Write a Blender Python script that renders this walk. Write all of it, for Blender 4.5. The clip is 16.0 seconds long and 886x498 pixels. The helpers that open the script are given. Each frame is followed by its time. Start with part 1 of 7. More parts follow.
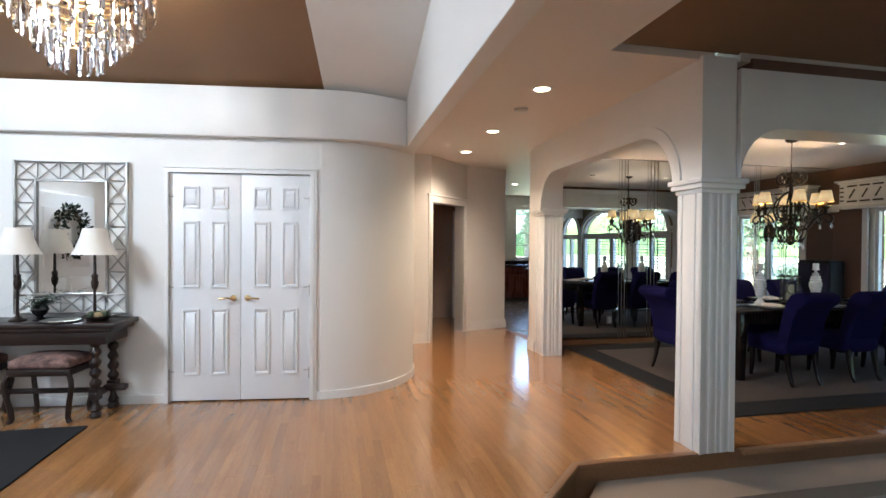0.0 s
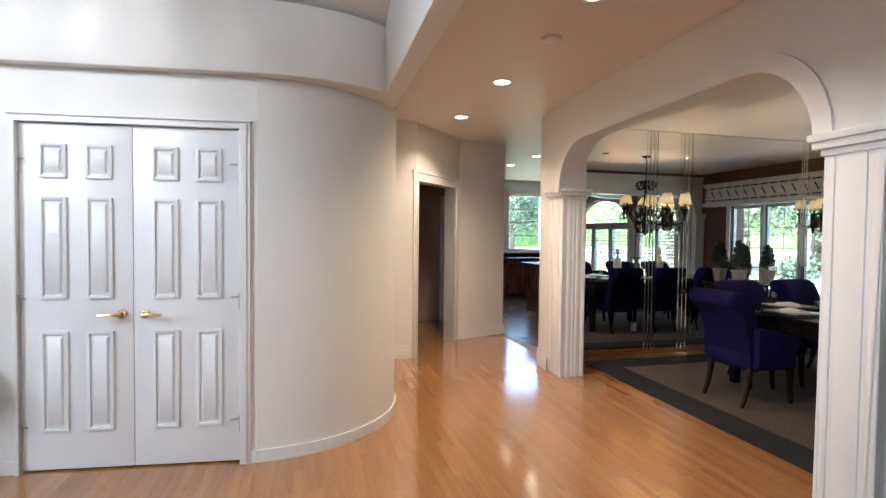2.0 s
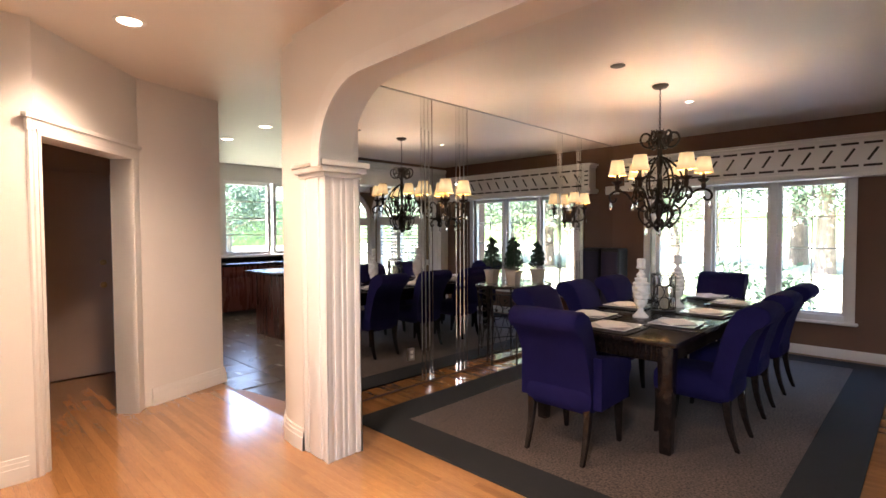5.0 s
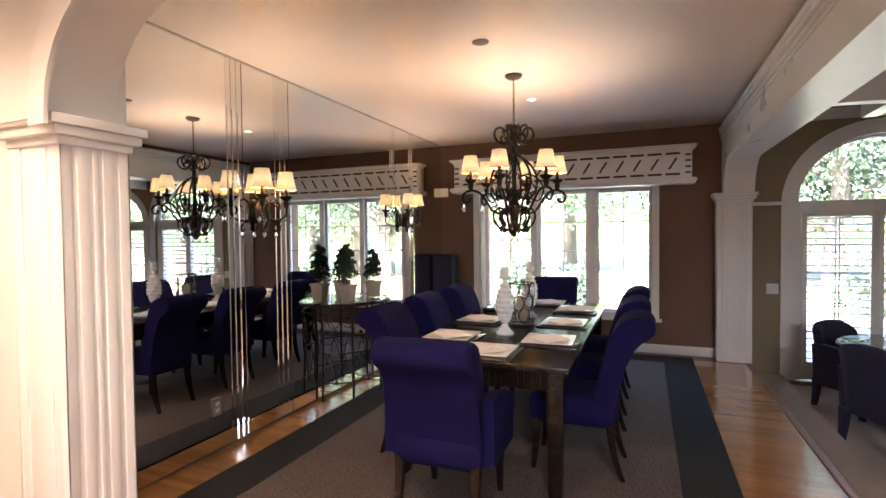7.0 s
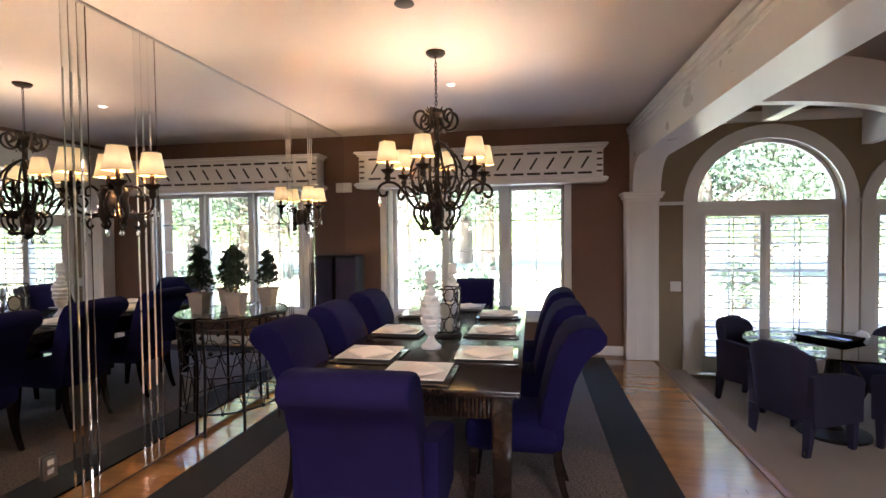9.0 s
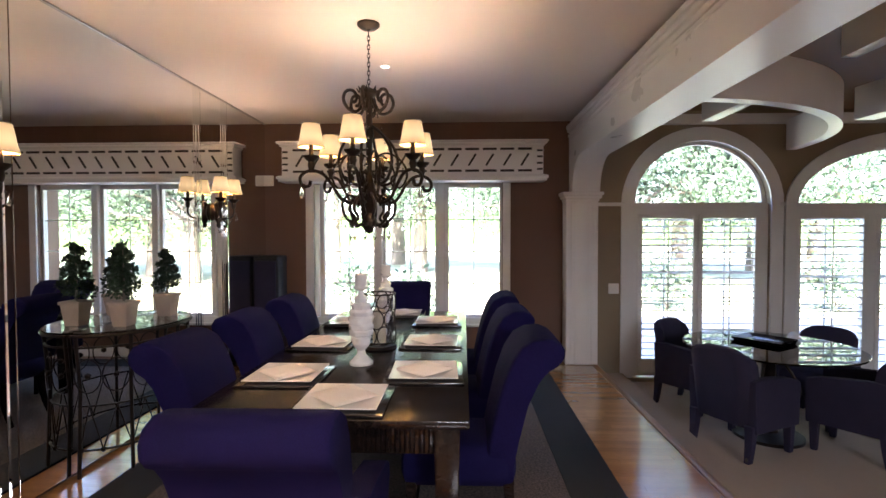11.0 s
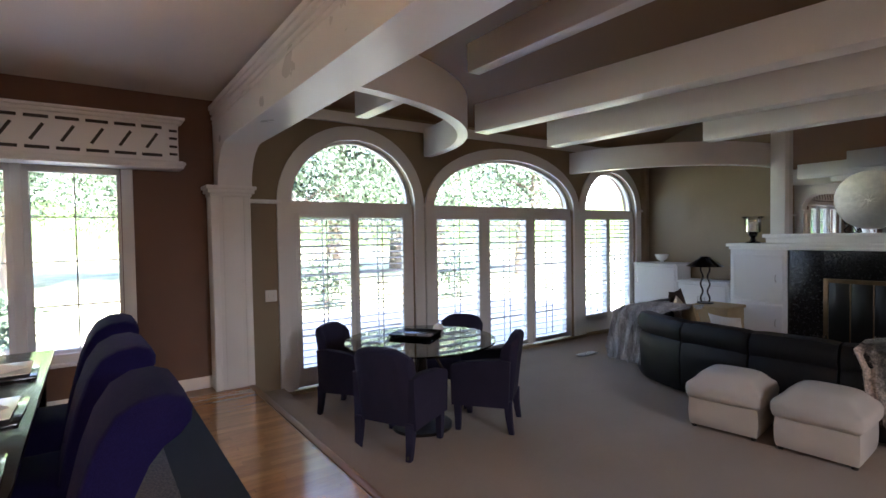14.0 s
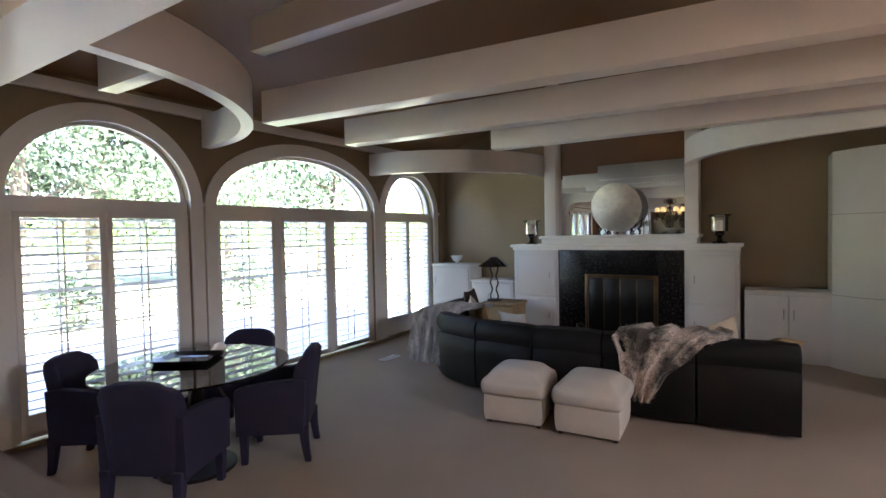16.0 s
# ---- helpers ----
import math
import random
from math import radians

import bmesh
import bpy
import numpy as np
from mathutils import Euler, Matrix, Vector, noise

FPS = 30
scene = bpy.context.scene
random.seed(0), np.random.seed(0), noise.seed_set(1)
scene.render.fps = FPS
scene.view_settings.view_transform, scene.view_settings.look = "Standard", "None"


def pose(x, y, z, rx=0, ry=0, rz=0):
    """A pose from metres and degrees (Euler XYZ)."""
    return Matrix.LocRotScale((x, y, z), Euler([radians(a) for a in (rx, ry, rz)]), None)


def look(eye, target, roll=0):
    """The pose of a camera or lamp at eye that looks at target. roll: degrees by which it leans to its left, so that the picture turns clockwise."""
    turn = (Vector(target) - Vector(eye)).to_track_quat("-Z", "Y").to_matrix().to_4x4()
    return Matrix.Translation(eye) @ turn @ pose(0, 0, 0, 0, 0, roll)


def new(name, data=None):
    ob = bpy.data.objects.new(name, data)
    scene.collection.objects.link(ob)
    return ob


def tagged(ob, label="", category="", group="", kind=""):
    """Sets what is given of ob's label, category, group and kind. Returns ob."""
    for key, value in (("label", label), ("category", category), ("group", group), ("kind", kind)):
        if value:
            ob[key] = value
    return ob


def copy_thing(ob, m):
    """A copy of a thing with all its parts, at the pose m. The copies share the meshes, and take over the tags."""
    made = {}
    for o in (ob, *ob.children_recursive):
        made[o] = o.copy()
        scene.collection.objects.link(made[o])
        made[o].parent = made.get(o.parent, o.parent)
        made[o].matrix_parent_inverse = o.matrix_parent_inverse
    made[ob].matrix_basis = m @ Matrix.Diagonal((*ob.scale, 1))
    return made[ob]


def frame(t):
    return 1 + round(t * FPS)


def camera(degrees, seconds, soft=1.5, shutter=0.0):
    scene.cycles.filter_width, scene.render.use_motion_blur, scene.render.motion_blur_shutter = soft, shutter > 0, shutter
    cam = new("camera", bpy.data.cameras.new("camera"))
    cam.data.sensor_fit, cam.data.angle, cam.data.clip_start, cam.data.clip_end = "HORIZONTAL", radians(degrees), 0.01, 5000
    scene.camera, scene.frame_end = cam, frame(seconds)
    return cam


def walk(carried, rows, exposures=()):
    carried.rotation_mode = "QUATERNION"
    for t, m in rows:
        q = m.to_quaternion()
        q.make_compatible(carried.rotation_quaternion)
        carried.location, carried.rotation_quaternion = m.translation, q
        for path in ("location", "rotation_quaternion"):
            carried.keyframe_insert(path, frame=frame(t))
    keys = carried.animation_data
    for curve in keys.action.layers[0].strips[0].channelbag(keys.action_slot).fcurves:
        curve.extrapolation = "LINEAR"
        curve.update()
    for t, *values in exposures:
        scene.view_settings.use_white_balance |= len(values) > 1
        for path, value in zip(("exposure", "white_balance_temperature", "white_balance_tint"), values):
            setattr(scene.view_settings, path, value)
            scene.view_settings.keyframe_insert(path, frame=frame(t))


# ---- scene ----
cam = camera(83.1, 16.0)
PATH = [
    (0, (-0.088, 0.046, 1.431), (0.33, 2.002, 1.409), 0.4),
    (0.5, (-0.079, 0.402, 1.432), (0.342, 2.357, 1.409), 0.5),
    (1, (-0.024, 0.753, 1.419), (0.398, 2.708, 1.389), 0.4),
    (1.5, (0.061, 1.102, 1.428), (0.484, 3.057, 1.386), 0.5),
    (2, (0.119, 1.486, 1.424), (0.616, 3.422, 1.364), 0.6),
    (2.5, (0.214, 1.813, 1.407), (0.839, 3.711, 1.336), 0.6),
    (3, (0.321, 2.13, 1.407), (1.065, 3.985, 1.34), 0.6),
    (3.5, (0.363, 2.507, 1.453), (1.301, 4.272, 1.372), 0.7),
    (4, (0.462, 2.799, 1.434), (1.584, 4.453, 1.36), 0.3),
    (6.5, (1.288, 3.956, 1.47), (3.059, 4.884, 1.407), -0.4),
    (7, (1.365, 4.076, 1.45), (3.217, 4.829, 1.396), -0.6),
    (7.5, (1.507, 4.175, 1.46), (3.407, 4.797, 1.397), -0.7),
    (8, (1.609, 4.238, 1.435), (3.536, 4.77, 1.378), -0.6),
    (8.5, (1.725, 4.325, 1.446), (3.673, 4.773, 1.389), -0.6),
    (9, (1.809, 4.394, 1.443), (3.778, 4.743, 1.384), -0.6),
    (11.5, (2.309, 4.498, 1.416), (4.306, 4.406, 1.365), -0.2),
    (12, (2.405, 4.527, 1.404), (4.377, 4.197, 1.358), -0.5),
    (12.5, (2.484, 4.486, 1.392), (4.409, 3.945, 1.347), -0.6),
    (13, (2.594, 4.41, 1.399), (4.447, 3.66, 1.346), -0.7),
    (13.5, (2.677, 4.319, 1.401), (4.438, 3.373, 1.346), -0.7),
    (14, (2.785, 4.258, 1.405), (4.416, 3.102, 1.349), -0.9),
    (14.5, (2.884, 4.22, 1.411), (4.352, 2.862, 1.352), -0.9),
    (15, (2.932, 4.132, 1.405), (4.254, 2.632, 1.345), -1.1),
    (15.5, (2.966, 4.061, 1.414), (4.159, 2.457, 1.355), -1.1),
    (16, (2.965, 3.995, 1.417), (4.038, 2.309, 1.355), -1.1),
]
walk(cam, [(t, look(eye, target, roll)) for t, eye, target, roll in PATH],
     [(0, 3.28, 5750, 8), (2.5, 3.3, 5800, 10), (4, 3.68, 6350, 18), (7, 3.95, 6500, 22), (9, 3.98, 6450, 22), (11.5, 3.75, 6400, 23), (13, 3.58, 6400, 23), (14.5, 3.8, 6500, 23), (16, 3.92, 6600, 22)])

# ---- world, sun, lights ----
world = bpy.data.worlds.new("sky")
scene.world = world
world.use_nodes = True
wn = world.node_tree.nodes
sky = wn.new("ShaderNodeTexSky")
sky.sky_type, sky.sun_disc = "NISHITA", False
sky.sun_elevation, sky.sun_rotation = radians(48), radians(290)
wn["Background"].inputs["Strength"].default_value = 0.15
world.node_tree.links.new(sky.outputs["Color"], wn["Background"].inputs["Color"])


def lamp(name, kind, m, energy, color=(1, 1, 1), **more):
    data = bpy.data.lights.new(name, kind)
    data.energy, data.color = energy, color
    if kind == "AREA":
        data.shape, data.size, data.size_y = "RECTANGLE", more["size"], more["size_y"]
    if kind in ("POINT", "SPOT"):
        data.shadow_soft_size = more.get("soft", 0.05)
    if kind == "SPOT":
        data.spot_size, data.spot_blend = radians(more["cone"]), 0.8
    if kind == "SUN":
        data.angle = radians(more["angle"])
    ob = new(name, data)
    ob.matrix_basis = m
    return ob


DAY = (0.86, 0.94, 1.0)
WARM = (1.0, 0.74, 0.5)
lamp("sun", "SUN", look((-20, 10, 30), (8, 2, 0)), 5.0, (1.0, 0.95, 0.86), angle=0.5)
# area lamp standing in for foyer daylight from upper left; its window is not built
lamp("foyer_window_light", "AREA", look((-4.4, 2.2, 3.35), (0, 4.0, 1.0)), 25, DAY, size=1.8, size_y=1.1)
# unseen fill lamp added before the plain end wall to brighten the foyer
lamp("foyer_fill_light", "AREA", look((-1.8, -3.6, 2.4), (-1.0, 4, 1.2)), 9, DAY, size=2.4, size_y=2.0)


# ---- materials ----
def material(name, color, rough=0.5, metal=0.0, tone=0.12, scale=6.0, grain=0.0, bump=0.0, bump_scale=60.0, stretch=(1, 1, 1), coat=0.0, spec=0.5, sheen=0.0, per_object=0.0, wear=0.0):
    """A surface with soft variation at two scales, fine relief, and a shade of its own for each object where asked."""
    mat = bpy.data.materials.new(name)
    mat.use_nodes = True
    n, l = mat.node_tree.nodes, mat.node_tree.links
    b = n["Principled BSDF"]
    tc = n.new("ShaderNodeTexCoord")
    mp = n.new("ShaderNodeMapping")
    mp.inputs["Scale"].default_value = stretch
    l.new(tc.outputs["Object"], mp.inputs["Vector"])
    n1 = n.new("ShaderNodeTexNoise")
    n1.inputs["Scale"].default_value, n1.inputs["Detail"].default_value = scale, 5
    n2 = n.new("ShaderNodeTexNoise")
    n2.inputs["Scale"].default_value, n2.inputs["Detail"].default_value = bump_scale, 4
    for q in (n1, n2):
        l.new(mp.outputs["Vector"], q.inputs["Vector"])
    hsv = n.new("ShaderNodeHueSaturation")
    hsv.inputs["Color"].default_value = (*color, 1)
    mr = n.new("ShaderNodeMapRange")
    mr.inputs["To Min"].default_value, mr.inputs["To Max"].default_value = 1 - tone, 1 + tone
    mr.inputs["From Min"].default_value, mr.inputs["From Max"].default_value = 0.25, 0.75
    l.new(n1.outputs["Fac"], mr.inputs["Value"])
    value = mr.outputs["Result"]
    if grain:
        m2 = n.new("ShaderNodeMapRange")
        m2.inputs["To Min"].default_value, m2.inputs["To Max"].default_value = 1 - grain, 1 + grain
        m2.inputs["From Min"].default_value, m2.inputs["From Max"].default_value = 0.3, 0.7
        l.new(n2.outputs["Fac"], m2.inputs["Value"])
        mu = n.new("ShaderNodeMath")
        mu.operation = "MULTIPLY"
        l.new(value, mu.inputs[0]), l.new(m2.outputs["Result"], mu.inputs[1])
        value = mu.outputs[0]
    if per_object:
        oi = n.new("ShaderNodeObjectInfo")
        m3 = n.new("ShaderNodeMapRange")
        m3.inputs["To Min"].default_value, m3.inputs["To Max"].default_value = 1 - per_object, 1 + per_object
        l.new(oi.outputs["Random"], m3.inputs["Value"])
        mu = n.new("ShaderNodeMath")
        mu.operation = "MULTIPLY"
        l.new(value, mu.inputs[0]), l.new(m3.outputs["Result"], mu.inputs[1])
        value = mu.outputs[0]
    l.new(value, hsv.inputs["Value"])
    l.new(hsv.outputs["Color"], b.inputs["Base Color"])
    rr = n.new("ShaderNodeMapRange")
    rr.inputs["To Min"].default_value, rr.inputs["To Max"].default_value = max(rough - 0.08, 0.02), min(rough + 0.08, 1)
    l.new(n1.outputs["Fac"], rr.inputs["Value"])
    l.new(rr.outputs["Result"], b.inputs["Roughness"])
    b.inputs["Metallic"].default_value = metal
    b.inputs["Specular IOR Level"].default_value = spec
    b.inputs["Coat Weight"].default_value = coat
    b.inputs["Coat Roughness"].default_value = 0.06
    b.inputs["Sheen Weight"].default_value = sheen
    if bump:
        bp = n.new("ShaderNodeBump")
        bp.inputs["Strength"].default_value, bp.inputs["Distance"].default_value = bump, 0.004
        l.new(n2.outputs["Fac"], bp.inputs["Height"])
        l.new(bp.outputs["Normal"], b.inputs["Normal"])
    return mat


def glow(name, color, strength):
    mat = bpy.data.materials.new(name)
    mat.use_nodes = True
    b = mat.node_tree.nodes["Principled BSDF"]
    b.inputs["Base Color"].default_value = (*color, 1)
    b.inputs["Emission Color"].default_value = (*color, 1)
    b.inputs["Emission Strength"].default_value = strength
    return mat


def clear(name, color=(1, 1, 1), rough=0.0, ior=1.45):
    mat = bpy.data.materials.new(name)
    mat.use_nodes = True
    b = mat.node_tree.nodes["Principled BSDF"]
    b.inputs["Base Color"].default_value = (*color, 1)
    b.inputs["Transmission Weight"].default_value = 1.0
    b.inputs["Roughness"].default_value, b.inputs["IOR"].default_value = rough, ior
    return mat


def mirror_material(name, color, rough=0.01):
    mat = bpy.data.materials.new(name)
    mat.use_nodes = True
    b = mat.node_tree.nodes["Principled BSDF"]
    b.inputs["Base Color"].default_value = (*color, 1)
    b.inputs["Metallic"].default_value, b.inputs["Roughness"].default_value = 1.0, rough
    return mat


WHITE = material("white_wall_paint", (0.76, 0.74, 0.71), 0.55, tone=0.03, scale=1.5, bump=0.12, bump_scale=140)
CEIL = material("cream_ceiling_paint", (0.74, 0.68, 0.62), 0.5, tone=0.03, scale=1.0, bump=0.1, bump_scale=90)
TRIM = material("white_trim_paint", (0.78, 0.77, 0.75), 0.32, tone=0.03, scale=3, bump=0.04, bump_scale=40)
SEMIGLOSS = material("semi_gloss_white_paint", (0.78, 0.77, 0.75), 0.3, tone=0.03, scale=2)
DOORWHITE = material("white_door_paint", (0.82, 0.82, 0.83), 0.35, tone=0.02, scale=3, bump=0.05, bump_scale=30)
BROWN = material("brown_wall_paint", (0.155, 0.082, 0.052), 0.6, tone=0.06, scale=2, bump=0.25, bump_scale=120)
TAN = material("tan_wall_paint", (0.27, 0.205, 0.125), 0.6, tone=0.06, scale=2, bump=0.2, bump_scale=120)
BROWNCEIL = material("brown_ceiling_paint", (0.23, 0.125, 0.055), 0.6, tone=0.06, scale=1.2, bump=0.2, bump_scale=90)
WOODFLOOR = material("honey_oak_floor", (0.37, 0.178, 0.066), 0.15, tone=0.15, scale=2.2, grain=0.13, bump=0.012, bump_scale=24, stretch=(9, 0.8, 1), coat=0.8, per_object=0.11)
NOSING = material("oak_nosing", (0.24, 0.125, 0.06), 0.4, tone=0.12, scale=2.2, grain=0.1, stretch=(0.8, 9, 1))
CARPET = material("taupe_carpet", (0.285, 0.215, 0.16), 0.95, tone=0.1, scale=1.6, grain=0.2, bump=0.9, bump_scale=260, sheen=0.15)
RUG = material("speckled_brown_rug", (0.066, 0.047, 0.038), 0.95, tone=0.15, scale=8, grain=0.75, bump=0.9, bump_scale=75, sheen=0.05)
RUGBLACK = material("black_rug_border", (0.009, 0.0095, 0.011), 0.95, tone=0.2, scale=6, grain=0.3, bump=0.6, bump_scale=200)
NAVY = material("indigo_upholstery", (0.009, 0.0075, 0.05), 0.9, tone=0.2, scale=4, grain=0.18, bump=0.5, bump_scale=300, sheen=0.0, spec=0.1)
SLATEBLUE = material("dusky_navy_upholstery", (0.026, 0.023, 0.046), 0.85, tone=0.14, scale=5, grain=0.12, bump=0.5, bump_scale=300, sheen=0.03, spec=0.15)
DARKWOOD = material("espresso_wood", (0.012, 0.008, 0.007), 0.17, tone=0.25, scale=3, grain=0.2, bump=0.04, bump_scale=40, stretch=(1, 8, 8), coat=0.0, spec=0.35)
CARVED = material("mahogany_stain", (0.022, 0.012, 0.009), 0.4, tone=0.3, scale=7, grain=0.2, bump=0.2, bump_scale=40)
IRON = material("bronze_black_iron", (0.025, 0.018, 0.014), 0.42, metal=0.7, tone=0.3, scale=14, bump=0.25, bump_scale=70)
BRONZE = material("antique_bronze", (0.16, 0.10, 0.055), 0.4, metal=0.85, tone=0.3, scale=12)
BRASS = material("aged_brass", (0.55, 0.4, 0.2), 0.3, metal=1.0, tone=0.1)
STEEL = material("hinge_steel", (0.42, 0.4, 0.38), 0.35, metal=1.0, tone=0.1)
CHINA = material("white_porcelain", (0.8, 0.8, 0.8), 0.15, tone=0.02, coat=0.4)
NAPKIN = material("white_linen", (0.74, 0.71, 0.68), 0.9, tone=0.04, scale=20, bump=0.3, bump_scale=300)
LACQUER = material("black_lacquer", (0.008, 0.007, 0.008), 0.15, tone=0.2, coat=0.5)
CANDLE = material("ivory_wax", (0.75, 0.66, 0.5), 0.5, tone=0.04)
SHADE = glow("lit_ivory_shade", (1.0, 0.74, 0.38), 0.07)
sn, sl = SHADE.node_tree.nodes, SHADE.node_tree.links
tc = sn.new("ShaderNodeTexCoord")
sep = sn.new("ShaderNodeSeparateXYZ")
ramp = sn.new("ShaderNodeValToRGB")
ramp.color_ramp.elements[0].color, ramp.color_ramp.elements[1].color = (0.022, 0.022, 0.022, 1), (0.026, 0.026, 0.026, 1)
hot = ramp.color_ramp.elements.new(0.42)
hot.color = (0.066, 0.066, 0.066, 1)
sl.new(tc.outputs["Generated"], sep.inputs["Vector"]), sl.new(sep.outputs["Z"], ramp.inputs["Fac"])
sl.new(ramp.outputs["Color"], SHADE.node_tree.nodes["Principled BSDF"].inputs["Emission Strength"])
SHADEOFF = material("white_linen_shade", (0.8, 0.76, 0.7), 0.8, tone=0.03, bump=0.2, bump_scale=200)
BULB = glow("warm_bulb", (1.0, 0.85, 0.6), 2.0)
CRYSTAL = clear("crystal", (0.95, 0.96, 1.0), 0.0, 1.5)
PANE = clear("window_glass", (1, 1, 1), 0.0, 1.02)
GLASS = clear("table_glass", (0.88, 0.96, 0.93), 0.0, 1.45)
DARKGLASS = clear("smoked_table_glass", (0.4, 0.44, 0.44), 0.0, 1.6)
MIRROR = mirror_material("silver_mirror", (0.82, 0.82, 0.8))
MIRRORSTRIP = mirror_material("bevelled_mirror", (0.74, 0.75, 0.73), 0.02)
SMOKED = mirror_material("dark_hearth_glass", (0.04, 0.038, 0.036), 0.38)
GRANITE = material("black_granite", (0.011, 0.010, 0.010), 0.26, tone=0.25, scale=30, grain=0.25, bump_scale=120, spec=0.35)
LEATHER = material("black_leather", (0.007, 0.0065, 0.007), 0.5, spec=0.25, tone=0.3, scale=4, grain=0.2, bump=0.35, bump_scale=90)
OTTOMAN = material("cream_upholstery", (0.56, 0.52, 0.47), 0.85, tone=0.05, scale=5, bump=0.4, bump_scale=260)
FUR = material("grey_brown_fur", (0.31, 0.255, 0.22), 0.95, tone=0.8, scale=5, grain=0.5, bump=1.0, bump_scale=60, sheen=0.4)
LEAF = material("dark_green_leaf", (0.02, 0.042, 0.018), 0.55, tone=0.3, scale=12, per_object=0.3)
TREELEAF = material("sunlit_leaf", (0.105, 0.165, 0.11), 0.6, tone=0.4, scale=3, per_object=0.3)
BARK = material("bark", (0.2, 0.17, 0.14), 0.9, tone=0.3, scale=4, bump=0.8, bump_scale=12, stretch=(6, 6, 1))
LAWN = material("lawn", (0.3, 0.33, 0.2), 0.9, tone=0.3, scale=0.6, grain=0.3, bump=0.5, bump_scale=30)
TERRACOTTA = material("grey_terracotta", (0.42, 0.34, 0.28), 0.8, tone=0.12, scale=12, bump=0.3, bump_scale=60)
TILE = material("grey_slate_tile", (0.10, 0.09, 0.085), 0.25, tone=0.2, scale=3, grain=0.1, per_object=0.12)
CHERRY = material("cherry_cabinet", (0.075, 0.02, 0.012), 0.28, tone=0.2, scale=3, grain=0.15, stretch=(6, 6, 0.8), coat=0.3)
CABINET = material("white_cabinet_paint", (0.7, 0.7, 0.7), 0.35, tone=0.03, scale=3)
SILVER = material("hammered_silver", (0.74, 0.71, 0.66), 0.42, metal=1.0, tone=0.12, scale=14, bump=0.5, bump_scale=26)
for q in SILVER.node_tree.nodes:
    if q.type == "BUMP":
        q.inputs["Distance"].default_value = 0.005
VENT = material("dark_vent", (0.03, 0.025, 0.02), 0.5)
PLASTIC = material("white_plastic", (0.78, 0.77, 0.73), 0.4, tone=0.02)
RED = material("cream_cushion", (0.5, 0.42, 0.32), 0.9, tone=0.1, bump=0.4, bump_scale=200)
DECK = material("sunlit_paving", (0.5, 0.47, 0.43), 0.9, tone=0.15, scale=2, bump=0.3, bump_scale=40)


WOODFLOOR.node_tree.nodes["Principled BSDF"].inputs["Coat Roughness"].default_value = 0.12


# the fur has hard-edged patches
for q in FUR.node_tree.nodes:
    if q.type == "MAP_RANGE" and abs(q.inputs["From Min"].default_value - 0.25) < 0.01:
        q.inputs["From Min"].default_value, q.inputs["From Max"].default_value = 0.43, 0.57


# ---- building blocks ----
def box(bm, x0, x1, y0, y1, z0, z1, m=None):
    r = bmesh.ops.create_cube(bm, size=1, matrix=Matrix.Translation(((x0 + x1) / 2, (y0 + y1) / 2, (z0 + z1) / 2)) @ Matrix.Diagonal((x1 - x0, y1 - y0, z1 - z0, 1)))
    if m:
        bmesh.ops.transform(bm, matrix=m, verts=r["verts"])
    return r["verts"]


def soft(bm, width, segments=2, sharp=0.5):
    """Round the edges that are sharper than the given angle."""
    bmesh.ops.remove_doubles(bm, verts=bm.verts, dist=1e-5)
    edges = [e for e in bm.edges if len(e.link_faces) == 2 and e.calc_face_angle(0) > sharp]
    bmesh.ops.bevel(bm, geom=edges, offset=width, segments=segments, affect="EDGES", profile=0.5, clamp_overlap=True)
    return bm


def rbox(x0, x1, y0, y1, z0, z1, width=0.01, segments=2):
    bm = bmesh.new()
    box(bm, x0, x1, y0, y1, z0, z1)
    return soft(bm, width, segments)


def lathe(bm, profile, n=20, m=Matrix(), close=True):
    """Turn a profile of (radius, height) about z."""
    rings = []
    for r, z in profile:
        rings.append([bm.verts.new(m @ Vector((r * math.cos(2 * math.pi * k / n), r * math.sin(2 * math.pi * k / n), z))) for k in range(n)])
    for a, b in zip(rings, rings[1:]):
        for k in range(n):
            bm.faces.new((a[k], a[(k + 1) % n], b[(k + 1) % n], b[k]))
    if close:
        bm.faces.new(list(reversed(rings[0])))
        bm.faces.new(rings[-1])
    return bm


def tube(bm, points, radius, n=8, taper=None):
    """A round bar along a line of points."""
    pts = [Vector(p) for p in points]
    rings = []
    side = None
    for k, p in enumerate(pts):
        d = (pts[min(k + 1, len(pts) - 1)] - pts[max(k - 1, 0)]).normalized()
        if side is None:
            side = d.cross(Vector((0, 0, 1)) if abs(d.z) < 0.9 else Vector((1, 0, 0))).normalized()
        side = (side - d * side.dot(d)).normalized()
        up = d.cross(side)
        r = radius * (taper[k] if taper else 1)
        rings.append([bm.verts.new(p + r * (math.cos(2 * math.pi * j / n) * side + math.sin(2 * math.pi * j / n) * up)) for j in range(n)])
    for a, b in zip(rings, rings[1:]):
        for j in range(n):
            bm.faces.new((a[j], a[(j + 1) % n], b[(j + 1) % n], b[j]))
    bm.faces.new(list(reversed(rings[0])))
    bm.faces.new(rings[-1])
    return bm


